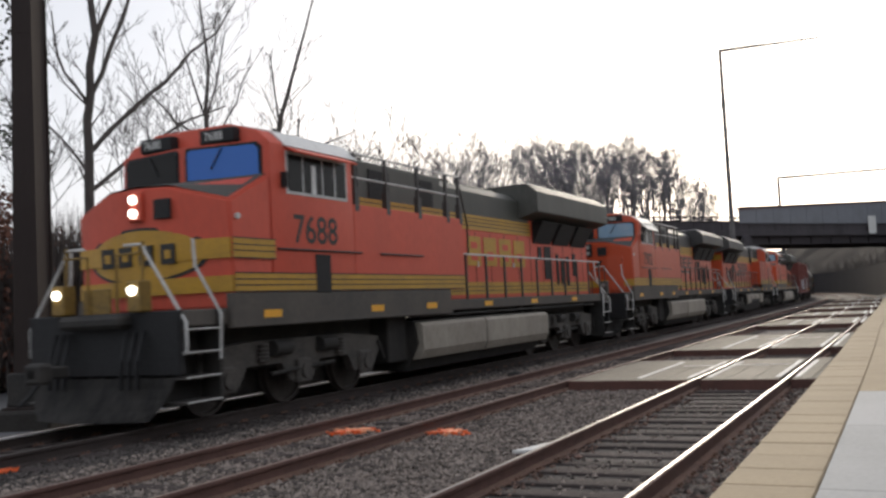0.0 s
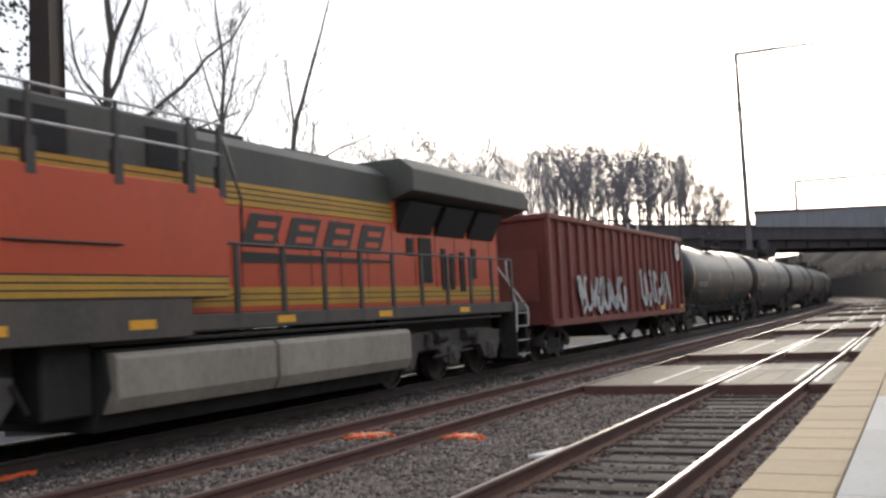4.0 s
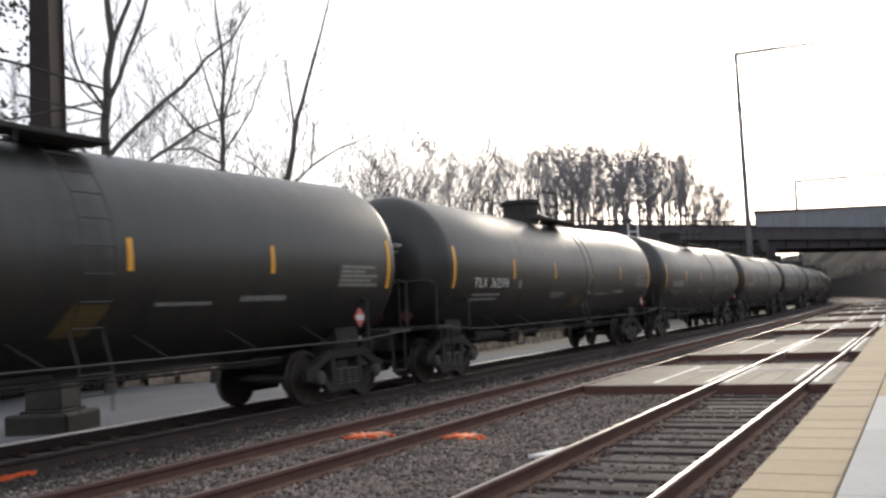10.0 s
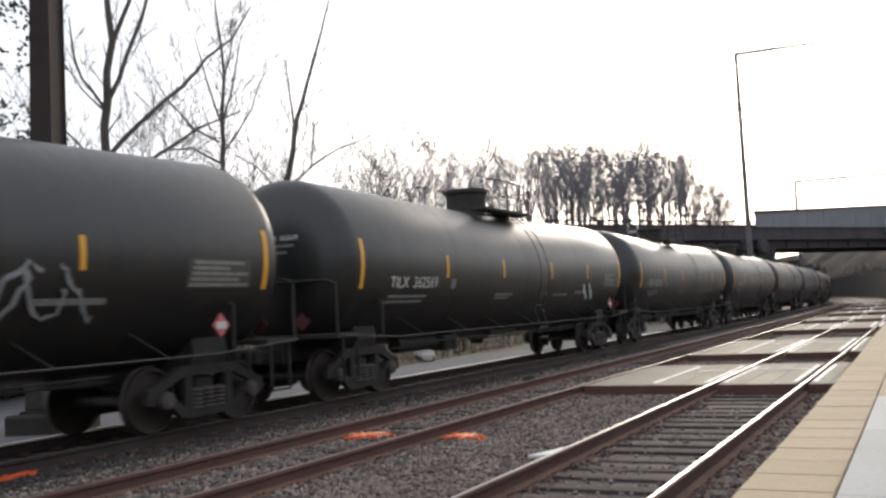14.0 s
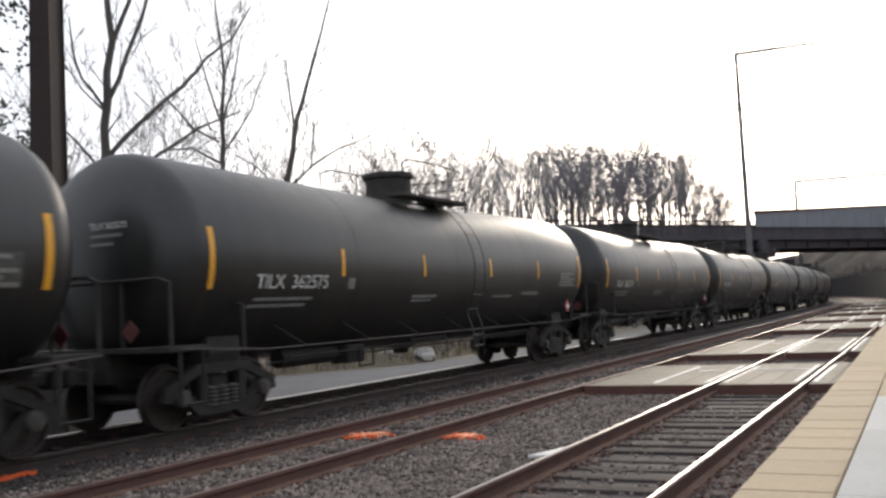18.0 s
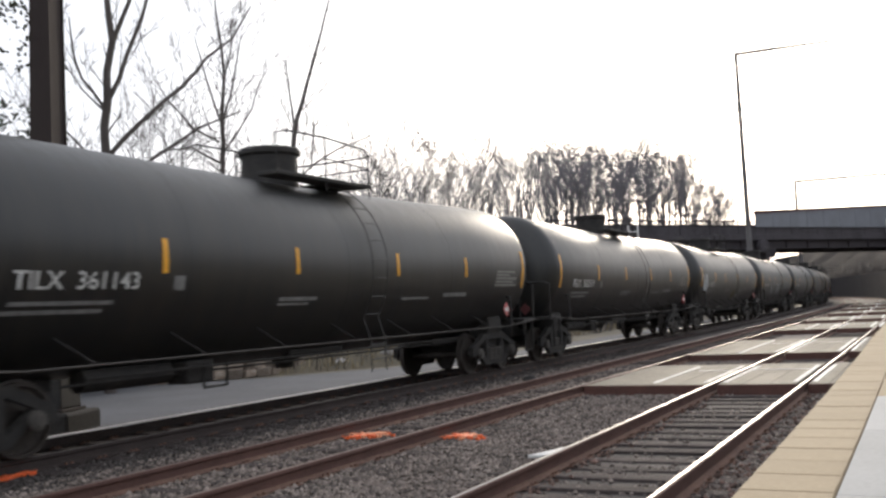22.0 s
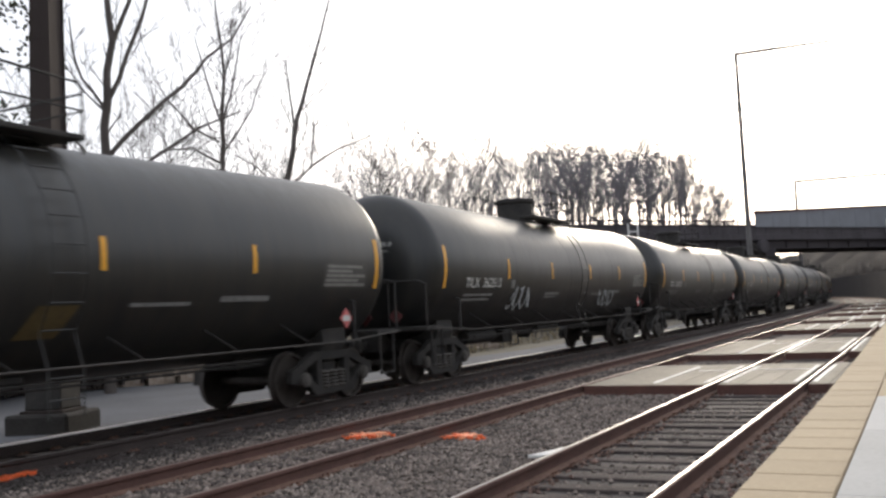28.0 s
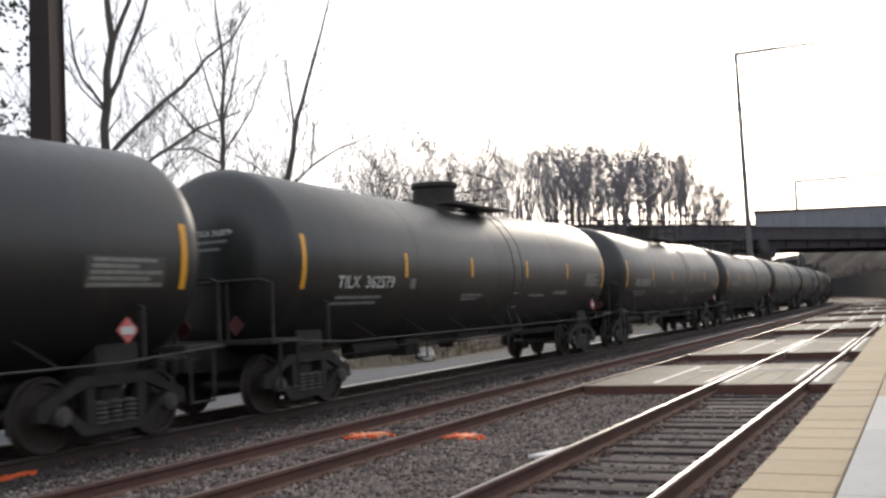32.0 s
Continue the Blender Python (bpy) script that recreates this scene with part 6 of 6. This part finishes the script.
    # big side emblem: plain slabs in place of letters
    for s in (-1, 1):
        for i in range(4):
            y = 11.75 + i * 0.98
            yy = y if s > 0 else 27.4 - y - 0.78
            if heritage:
                bm = boxes((min(s * 0.957, s * 0.966), max(s * 0.957, s * 0.966), yy, yy + 0.78, 2.42, 3.14), bev=0.002)
                em = lp("emblem_slab", bm, M_YELLOW, loco, "plain yellow emblem slab", 0)
                lp("emblem_core", boxes((min(s * 0.965, s * 0.970), max(s * 0.965, s * 0.970), yy + 0.2, yy + 0.58, 2.56 if i % 2 else 2.84, 2.78 if i % 2 else 3.0)), orange, em, "", 0)
                if i in (0, 2):
                    lp("emblem_core", boxes((min(s * 0.965, s * 0.970), max(s * 0.965, s * 0.970), yy + 0.2, yy + 0.58, 2.55, 2.72)), orange, em, "", 0)
            else:
                bm = bmesh.new()
                sl = 0.26
                yy = 11.3 + i * 1.1 if s > 0 else 15.4 - (i + 1) * 1.1
                prism(bm, [(yy, 2.66), (yy + 0.84, 2.66), (yy + 0.84 + sl, 3.20), (yy + sl, 3.20)], s * 0.957, s * 0.966)
                em = lp("emblem_slab", bm, M_PIN, loco, "plain dark slanted emblem slab", 0)
                for z0 in (2.77, 2.98):
                    bm = bmesh.new()
                    off = sl * (z0 - 2.66) / 0.54
                    prism(bm, [(yy + 0.26 + off, z0), (yy + 0.72 + off, z0), (yy + 0.76 + off, z0 + 0.10), (yy + 0.30 + off, z0 + 0.10)], s * 0.965, s * 0.970)
                    lp("emblem_core", bm, orange, em, "", 0)
        if not heritage:
            bm = bmesh.new()
            prism(bm, [(11.3, 2.40), (11.3, 2.58), (15.9, 2.53), (15.9, 2.49)] if s > 0 else [(16.1, 2.40), (16.1, 2.58), (11.5, 2.53), (11.5, 2.49)], s * 0.957, s * 0.966)
            lp("emblem_wedge", bm, M_PIN, loco, "dark tapering wedge", 0)
    # nose front: emblem, door, lamps
    if heritage:
        def nose_y(x):
            return 2.02 + 0.05 * min(abs(x), 0.62) / 0.62 + max(0.0, abs(x) - 0.62) * 0.28

        def oval(a, b, out):
            g = bmesh.new()
            xs = np.linspace(-a, a, 17)
            rows = []
            for x in xs:
                h = b * math.sqrt(max(0.02, 1 - (x / a) ** 2))
                rows.append([(x, nose_y(x) - out, 2.47 - h), (x, nose_y(x) - out, 2.47 + h), (x, nose_y(x) + 0.03, 2.47 + h), (x, nose_y(x) + 0.03, 2.47 - h), (x, nose_y(x) - out, 2.47 - h)])
            sheet(g, rows)
            return g
        em = lp("nose_emblem", oval(1.22, 0.43, 0.012), M_PIN, loco, "black edge of the oval nose emblem", 0)
        lp("emblem_field", oval(1.14, 0.385, 0.020), M_YELLOW, em, "yellow oval nose emblem", 0)
        for x in (-0.66, -0.26, 0.16, 0.56):
            lp("emblem_bar", boxes((x - 0.13, x + 0.13, nose_y(x) - 0.05, nose_y(x) + 0.03, 2.32, 2.62)), M_PIN, em, "plain dark emblem slab", 0)
            lp("emblem_bar", boxes((x - 0.05, x + 0.06, nose_y(x) - 0.06, nose_y(x) + 0.03, 2.40, 2.53)), M_YELLOW, em, "", 0)
        for s in (-1, 1):
            lp("nose_band", boxes((min(s * 1.547, s * 1.553), max(s * 1.547, s * 1.553), 2.32, 3.35, 2.36, 2.66)), M_YELLOW, loco, "yellow band with black lines", 0)
            for z in (2.35, 2.46, 2.55, 2.65):
                lp("band_line", boxes((min(s * 1.552, s * 1.556), max(s * 1.552, s * 1.556), 2.32, 3.36, z, z + 0.018)), M_PIN, loco, "", 0)
            bm = bmesh.new()
            for z0, z1, mt in ((2.36, 2.66, 0),):
                prism(bm, [(s * 0.64, 2.07), (s * 1.52, 2.32), (s * 1.52, 2.29), (s * 0.64, 2.035)], z0, z1, axis="z")
            lp("nose_band", bm, M_YELLOW, loco, "", 0)
    elif not plain_nose:
        for i, x in enumerate((-1.0, -0.5, 0.25, 0.95)):
            bm = bmesh.new()
            yb = 2.02 + abs(x) * 0.19
            prism(bm, [(x - 0.20, 2.60), (x + 0.14, 2.60), (x + 0.24, 2.82), (x - 0.10, 2.82)], yb - 0.03, yb + 0.2, axis="y")
            lp("nose_emblem", bm, M_PIN, loco, "dark slanted emblem slab", 0)
    bm = bmesh.new()
    prism(bm, [(-0.55, 2.02), (0.55, 2.02), (1.535, 2.29), (1.535, 2.35), (0.55, 2.08), (-0.55, 2.08), (-1.535, 2.35), (-1.535, 2.29)], 1.86, 2.10, axis="z")
    lp("nose_yellow_band", bm, M_YELLOW, loco, "yellow band round the nose", 0)
    if not heritage:
        bm = bmesh.new()
        prism(bm, [(0.66, 2.03), (1.20, 2.185), (1.20, 2.26), (0.66, 2.12)], 1.75, 2.98, axis="z")
        lp("nose_door", bm, orange, loco, "orange nose door", 0)
    lp("door_window", boxes((0.34, 0.66, 1.985, 2.03, 3.00, 3.30), bev=0.008), M_GRILLE, loco, "small dark nose panel", 0)
    lamp = M_LAMP if lit else M_LENS
    lp("headlight_box", boxes((-0.13, 0.13, 1.93, 2.06, 2.99, 3.44), bev=0.02), orange if heritage else M_GRILLE, loco, "", 0)
    for z in (3.11, 3.32):
        lp("headlight", rods(((0, 1.90, z), (0, 1.94, z), 0.068), n=16), lamp, loco, "lit headlight" if lit else "unlit headlight")
    # front and rear ends
    for d, ye in ((-1, 1.28), (1, 21.45)):
        lp("end_plate", boxes((-1.46, 1.46, ye - 0.06, ye + 0.06, 0.72, 1.62), bev=0.02), M_GRILLE, loco, "", 0)
        bm = bmesh.new()
        yo = ye + d * 0.05
        rows = []
        for k in range(9):
            u = -1 + k / 4
            rows.append([(u * (1.06 + 0.36 * (f / 4) ** 0.7), yo + d * (0.05 + (0.42 - 0.24 * abs(u) ** 1.5) * (1 - f / 4) ** 1.6), 0.12 + 0.58 * f / 4) for f in range(5)])
        sheet(bm, rows)
        bmesh.ops.solidify(bm, geom=list(bm.faces), thickness=0.03)
        lp("pilot_plow", bm, M_PLOW, loco, "dusty dark pilot plow", 0)
        lp("anticlimber", boxes((-0.62, 0.62, min(ye, ye + d * 0.30), max(ye, ye + d * 0.30), 1.40, 1.60), bev=0.06), M_UNDER, loco, "dark anticlimber shelf", 0)
        yc = -LOCO_L / 2 + 0.02 if d < 0 else LOCO_L / 2 - 0.02
        coupler(loco, yc, d)
        for x in (-0.85, -0.7, -0.55, 0.55, 0.7, 0.85):
            lp("air_hose", tubes([(x, ye + d * 0.1, 1.35), (x + 0.05, ye + d * 0.28, 0.95), (x - 0.03, ye + d * 0.22, 0.55)], r=0.028), M_GRILLE)
        for s in (-1, 1):
            st = lp("step_well", boxes((min(s * 1.05, s * 1.12), max(s * 1.05, s * 1.12), min(ye, ye - d * 0.75), max(ye, ye - d * 0.75), 0.28, 1.62), (min(s * 1.05, s * 1.50), max(s * 1.05, s * 1.50), min(ye - d * 0.72, ye - d * 0.78), max(ye - d * 0.72, ye - d * 0.78), 0.28, 1.62)), M_UNDER, loco, "dark step well", 0)
            for z in (0.32, 0.66, 1.0, 1.32):
                lp("step", boxes((min(s * 1.10, s * 1.52), max(s * 1.10, s * 1.52), min(ye, ye - d * 0.72), max(ye, ye - d * 0.72), z, z + 0.035)), M_TRUCK, st, "steel step", 0)
                lp("step_edge", boxes((min(s * 1.515, s * 1.53), max(s * 1.515, s * 1.53), min(ye, ye - d * 0.72), max(ye, ye - d * 0.72), z + 0.018, z + 0.038)), M_STEELBAR, st, "pale step edge", 0)
            hr = [[(s * 1.50, ye - d * 0.74, 0.90), (s * 1.53, ye - d * 0.74, 1.55), (s * 1.24, ye - d * 0.56, 2.25), (s * 1.22, ye - d * 0.55, 2.64)],
                  [(s * 1.40, ye - d * 0.02, 0.98), (s * 1.52, ye - d * 0.02, 1.05), (s * 1.52, ye - d * 0.02, 1.45), (s * 0.80, ye - d * 0.05, 2.45), (s * 0.74, ye - d * 0.05, 2.58), (s * 0.40, ye - d * 0.05, 2.58)]]
            for h in hr:
                lp("step_handrail", tubes(h, r=0.024, n=8), M_STEELBAR, loco, "bent pale grey step handrail")
            lp("end_handrail", tubes([(s * 0.75, ye, 1.62), (s * 0.75, ye - d * 0.05, 2.62)], [(s * 0.28, ye, 1.62), (s * 0.28, ye, 2.45), (s * 0.75, ye, 2.45)], r=0.024), M_OLDYELLOW if heritage and d < 0 else M_DARKRAIL)
        if d < 0:
            for s in (-1, 1):
                lp("ditch_light", boxes((s * 0.74 - 0.13, s * 0.74 + 0.13, 1.12, 1.36, 1.62, 2.06), bev=0.02), M_OLDYELLOW if heritage else M_SILL, loco, "", 0)
                lp("ditch_lamp", rods(((s * 0.74, 1.085, 1.92), (s * 0.74, 1.125, 1.92), 0.068), n=16), lamp, loco, "lit ditch lamp" if lit else "unlit ditch lamp")
    if heritage:
        lp("front_panel", boxes((-0.42, 0.12, 1.30, 1.34, 1.58, 1.98), bev=0.008), M_OLDYELLOW, loco, "dirty yellow end panel", 0)
    for s in (-1, 1):
        lp("guard_disc", rods(((s * 1.36, 1.98, 1.50), (s * 1.36, 2.0, 1.50), 0.06), n=12), M_STEELBAR, loco, "small round grey plate")
    # hood walkway handrails
    for s in (-1, 1):
        lp("walkway_rail", tubes([(s * 1.44, 9.55, 2.63), (s * 1.44, 20.7, 2.63)], r=0.024), M_STEELBAR if heritage else M_DARKRAIL, loco, "long hood handrail")
        for y in np.arange(10.6, 20.8, 1.12):
            lp("rail_post", boxes((min(s * 1.42, s * 1.46), max(s * 1.42, s * 1.46), y - (0.03 if heritage else 0.05), y + (0.03 if heritage else 0.05), 1.40, 2.63)), M_DARKRAIL, loco, "black handrail post", 0)
    # fuel tank
    for s in (-1, 1):
        if air_tanks:
            for y0, y1 in ((9.45, 11.3), (11.55, 13.45)):
                bm = bmesh.new()
                lathe(bm, [(0.02, y0), (0.16, y0 + 0.02), (0.235, y0 + 0.12), (0.235, y1 - 0.12), (0.16, y1 - 0.02), (0.02, y1)], 18, "y", (s * 1.22, 0, 1.02))
                lp("air_reservoir", bm, M_FUEL, loco, "tan cylindrical air reservoir")
            lp("fuel_tank_end", boxes((min(s * 0.8, s * 1.47), max(s * 0.8, s * 1.47), 7.75, 9.2, 0.62, 1.20), bev=0.05), M_FUEL, loco, "dusty tan tank end", 0)
            lp("fuel_tank_end", boxes((min(s * 0.8, s * 1.47), max(s * 0.8, s * 1.47), 13.7, 15.2, 0.62, 1.20), bev=0.05), M_FUEL, loco, "dusty tan tank end", 0)
        else:
            for y0, y1 in ((8.2, 11.35), (11.43, 15.5)):
                bm = bmesh.new()
                prism(bm, [(s * 0.8, 1.18), (s * 1.46, 1.18), (s * 1.53, 1.11), (s * 1.53, 0.62), (s * 1.44, 0.44), (s * 0.8, 0.36)], y0, y1, axis="y", bev=0.015)
                lp("fuel_tank_side", bm, M_FUEL, loco, "dusty tan fuel tank side", 0)
        lp("pipe_run", tubes([(s * 1.40, 7.9, 1.30), (s * 1.40, 20.0, 1.30)], r=0.03), M_UNDER)
    bm = bmesh.new()
    prism(bm, [(-1.35, 1.22), (1.35, 1.22), (1.42, 0.75), (1.15, 0.20), (-1.15, 0.20), (-1.42, 0.75)], 8.15, 15.25, axis="y")
    lp("fuel_tank_belly", bm, M_UNDER, loco, "grimy fuel tank belly", 0)
    for y0, y1 in ((7.35, 8.12), (15.28, 15.35)):
        lp("equipment_box", boxes((-1.2, 1.2, y0, y1, 0.42, 1.40), bev=0.03), M_UNDER, loco, "grimy underfloor equipment box", 0)
    # trucks
    for yc in (4.45, 17.85):
        tr = lp("truck", boxes((-1.0, 1.0, yc - 2.3, yc + 2.3, 0.62, 0.95), bev=0.05), M_UNDER, loco, "dusty six-wheel truck", 0)
        lp("traction_motor", boxes((-0.62, 0.62, yc - 2.45, yc + 2.45, 0.20, 0.80), bev=0.06), M_UNDER, tr, "", 0)
        lp("truck_apron", boxes((-0.9, 0.9, yc - 2.75, yc + 2.75, 0.95, 1.40)), M_UNDER, tr, "", 0)
        for s in (-1, 1):
            bm = bmesh.new()
            prism(bm, [(-2.55, 0.72), (-2.55, 0.98), (-1.5, 1.08), (1.5, 1.08), (2.55, 0.98), (2.55, 0.72), (2.30, 0.40), (1.66, 0.40), (1.45, 0.70), (0.55, 0.70), (0.32, 0.40), (-0.32, 0.40), (-0.55, 0.70), (-1.45, 0.70), (-1.66, 0.40), (-2.30, 0.40)], s * 1.02, s * 1.18)
            for v in bm.verts:
                v.co.y += yc
            lp("side_frame", bm, M_TRUCK, tr, "dusty grey cast side frame", 0)
            for k in (-1.98, 0.0, 1.98):
                bm = bmesh.new()
                box(bm, min(s * 1.1, s * 1.26), max(s * 1.1, s * 1.26), yc + k - 0.20, yc + k + 0.20, 0.33, 0.74, bev=0.03)
                lp("axle_box", bm, M_TRUCK, tr)
                bm = bmesh.new()
                rod(bm, (s * 1.24, yc + k, 0.54), (s * 1.30, yc + k, 0.54), 0.13, n=12)
                lp("axle_cap", bm, M_TRUCK, tr)
            for k in (-1.1, 1.1):
                part("spring", spring_mesh(), None, tr).location = (s * 1.22, yc + k - LOCO_L / 2, 0.74)
                lp("brake_cylinder", rods(((s * 1.24, yc + k * 0.4, 0.95), (s * 1.24, yc + k * 0.8, 0.95), 0.13), n=12), M_UNDER, tr)
            lp("brake_pad_rod", tubes([(s * 1.2, yc - 2.7, 0.55), (s * 1.2, yc - 2.5, 0.9)], [(s * 1.2, yc + 2.7, 0.55), (s * 1.2, yc + 2.5, 0.9)], [(s * 1.23, yc - 0.9, 0.55), (s * 1.23, yc + 0.9, 0.62)], r=0.035), M_UNDER, tr)
        for k in (-1.98, 0.0, 1.98):
            wheelset(tr, WS_LOCO, 0.533, yc + k - LOCO_L / 2)
    lp("radio_antenna", boxes((-0.35, 0.35, 4.0, 4.7, 4.59, 4.70), bev=0.03), M_SILL, cab)
    lp("horn", tubes([(0.4, 5.2, 4.6), (0.4, 4.9, 4.72)], [(0.5, 5.2, 4.6), (0.5, 4.85, 4.76)], r=0.04), M_UNDER, cab)
    return loco


train.append((make_loco("7688", M_ORANGE_OLD, M_GREEN, True, "faded orange diesel locomotive with yellow bands, lit headlights", lit=True), -16.7 + 11.15, False))
train.append((make_loco("7902", M_ORANGE, M_BLACKUP, False, "orange and black diesel locomotive with raised white sun shade", shade=M_WHITE), 5.6 + 11.15, False))
train.append((make_loco("6653", M_ORANGE, M_BLACKUP, False, "orange and black diesel locomotive running backwards, with air tanks", air_tanks=True, visor_up=True, plain_nose=True, upper_rails=False), 27.9 + 11.15 + 0.95, True))
train.append((make_loco("602", M_ORANGE, M_GREEN, False, "dusty orange diesel locomotive with grey-green top"), 50.2 + 11.15, False))


# ---- small pieces of the ground: tiles and sleepers ----
bm = bmesh.new()
box(bm, 0, 0.606, 0, 0.596, -0.075, 0.0, bev=0.010)
TILE = mesh_of(bm, "paving_tile", M_TACTILE, 0)
for i in range(150):
    y = -2.0 + 0.61 * i
    ob = part("paving_tile", TILE, None, platform)
    ob.matrix_basis = Matrix.Translation((-1.235 + edge(y), y, 0.2 + random.uniform(-0.003, 0.003)))
for tr, x0 in zip(tracks, (XA, XB, XC)):
    for i in range(95):
        y = -4.0 + 0.53 * i + random.uniform(-0.03, 0.03)
        if x0 == XA and any(a - 0.2 < y < b for a, b in CROSS):
            continue
        ob = part("sleeper", TIE, None, tr)
        ob.matrix_basis = Matrix.LocRotScale((x0 + shift(y) + random.uniform(-0.05, 0.05), y, random.uniform(-0.004, 0.014)), Euler((0, 0, random.uniform(-0.015, 0.015))), None)
    bm = bmesh.new()
    for i in range(95, 240):
        y = -4.0 + 0.53 * i
        if x0 != XA or not any(a - 0.2 < y < b for a, b in CROSS):
            box(bm, x0 + shift(y) - 1.28, x0 + shift(y) + 1.28, y - 0.112, y + 0.112, -0.33, -0.176)
    tagged(part("far_sleeper", bm, M_TIE, tr, "distant timber sleepers", smooth=0), kind="stuff")
    bm = bmesh.new()
    for i in range(90):
        y = -4.0 + 0.53 * i
        if x0 == XA and any(a - 0.2 < y < b for a, b in CROSS):
            continue
        for sx in (-0.7525, 0.7525):
            box(bm, x0 + shift(y) + sx - 0.13, x0 + shift(y) + sx + 0.13, y - 0.09, y + 0.09, -0.172, -0.160)
            for k in (-0.095, 0.095):
                box(bm, x0 + shift(y) + sx + k - 0.014, x0 + shift(y) + sx + k + 0.014, y - 0.05, y - 0.02, -0.162, -0.135)
                box(bm, x0 + shift(y) + sx + k - 0.014, x0 + shift(y) + sx + k + 0.014, y + 0.03, y + 0.06, -0.162, -0.135)
    tagged(part("tie_plate", bm, M_FOOT, tr, "rusty tie plates and spikes", smooth=0), kind="stuff")


def motions():
    """The train runs past on the far track, and its wheels turn."""
    times = [0.5 * i for i in range(65)]
    for ob, at, back in train:
        rows = []
        for t in times:
            m = on_track(XC, at - gone(t))
            rows.append((t, m @ pose(0, 0, 0, 0, 0, 180) if back else m))
        walk(ob, rows)
    backward = {w for ob, at, back in train if back for w in ob.children_recursive}
    for mesh, r in ((WS_CAR, 0.457), (WS_LOCO, 0.533)):
        for way in (1, -1):
            sets = [o for o in scene.objects if o.data == mesh and (o in backward) == (way < 0)]
            if not sets:
                continue
            lead = sets[0]
            walk(lead, [(k / 30, pose(0, 0, 0, way * math.degrees(((gone(k / 30) - gone(0)) / r) % (2 * math.pi)))) for k in range(961)])
            for other in sets[1:]:
                other.rotation_mode = "QUATERNION"
                other.animation_data_create()
                other.animation_data.action = lead.animation_data.action
                other.animation_data.action_slot = lead.animation_data.action_slot


motions()
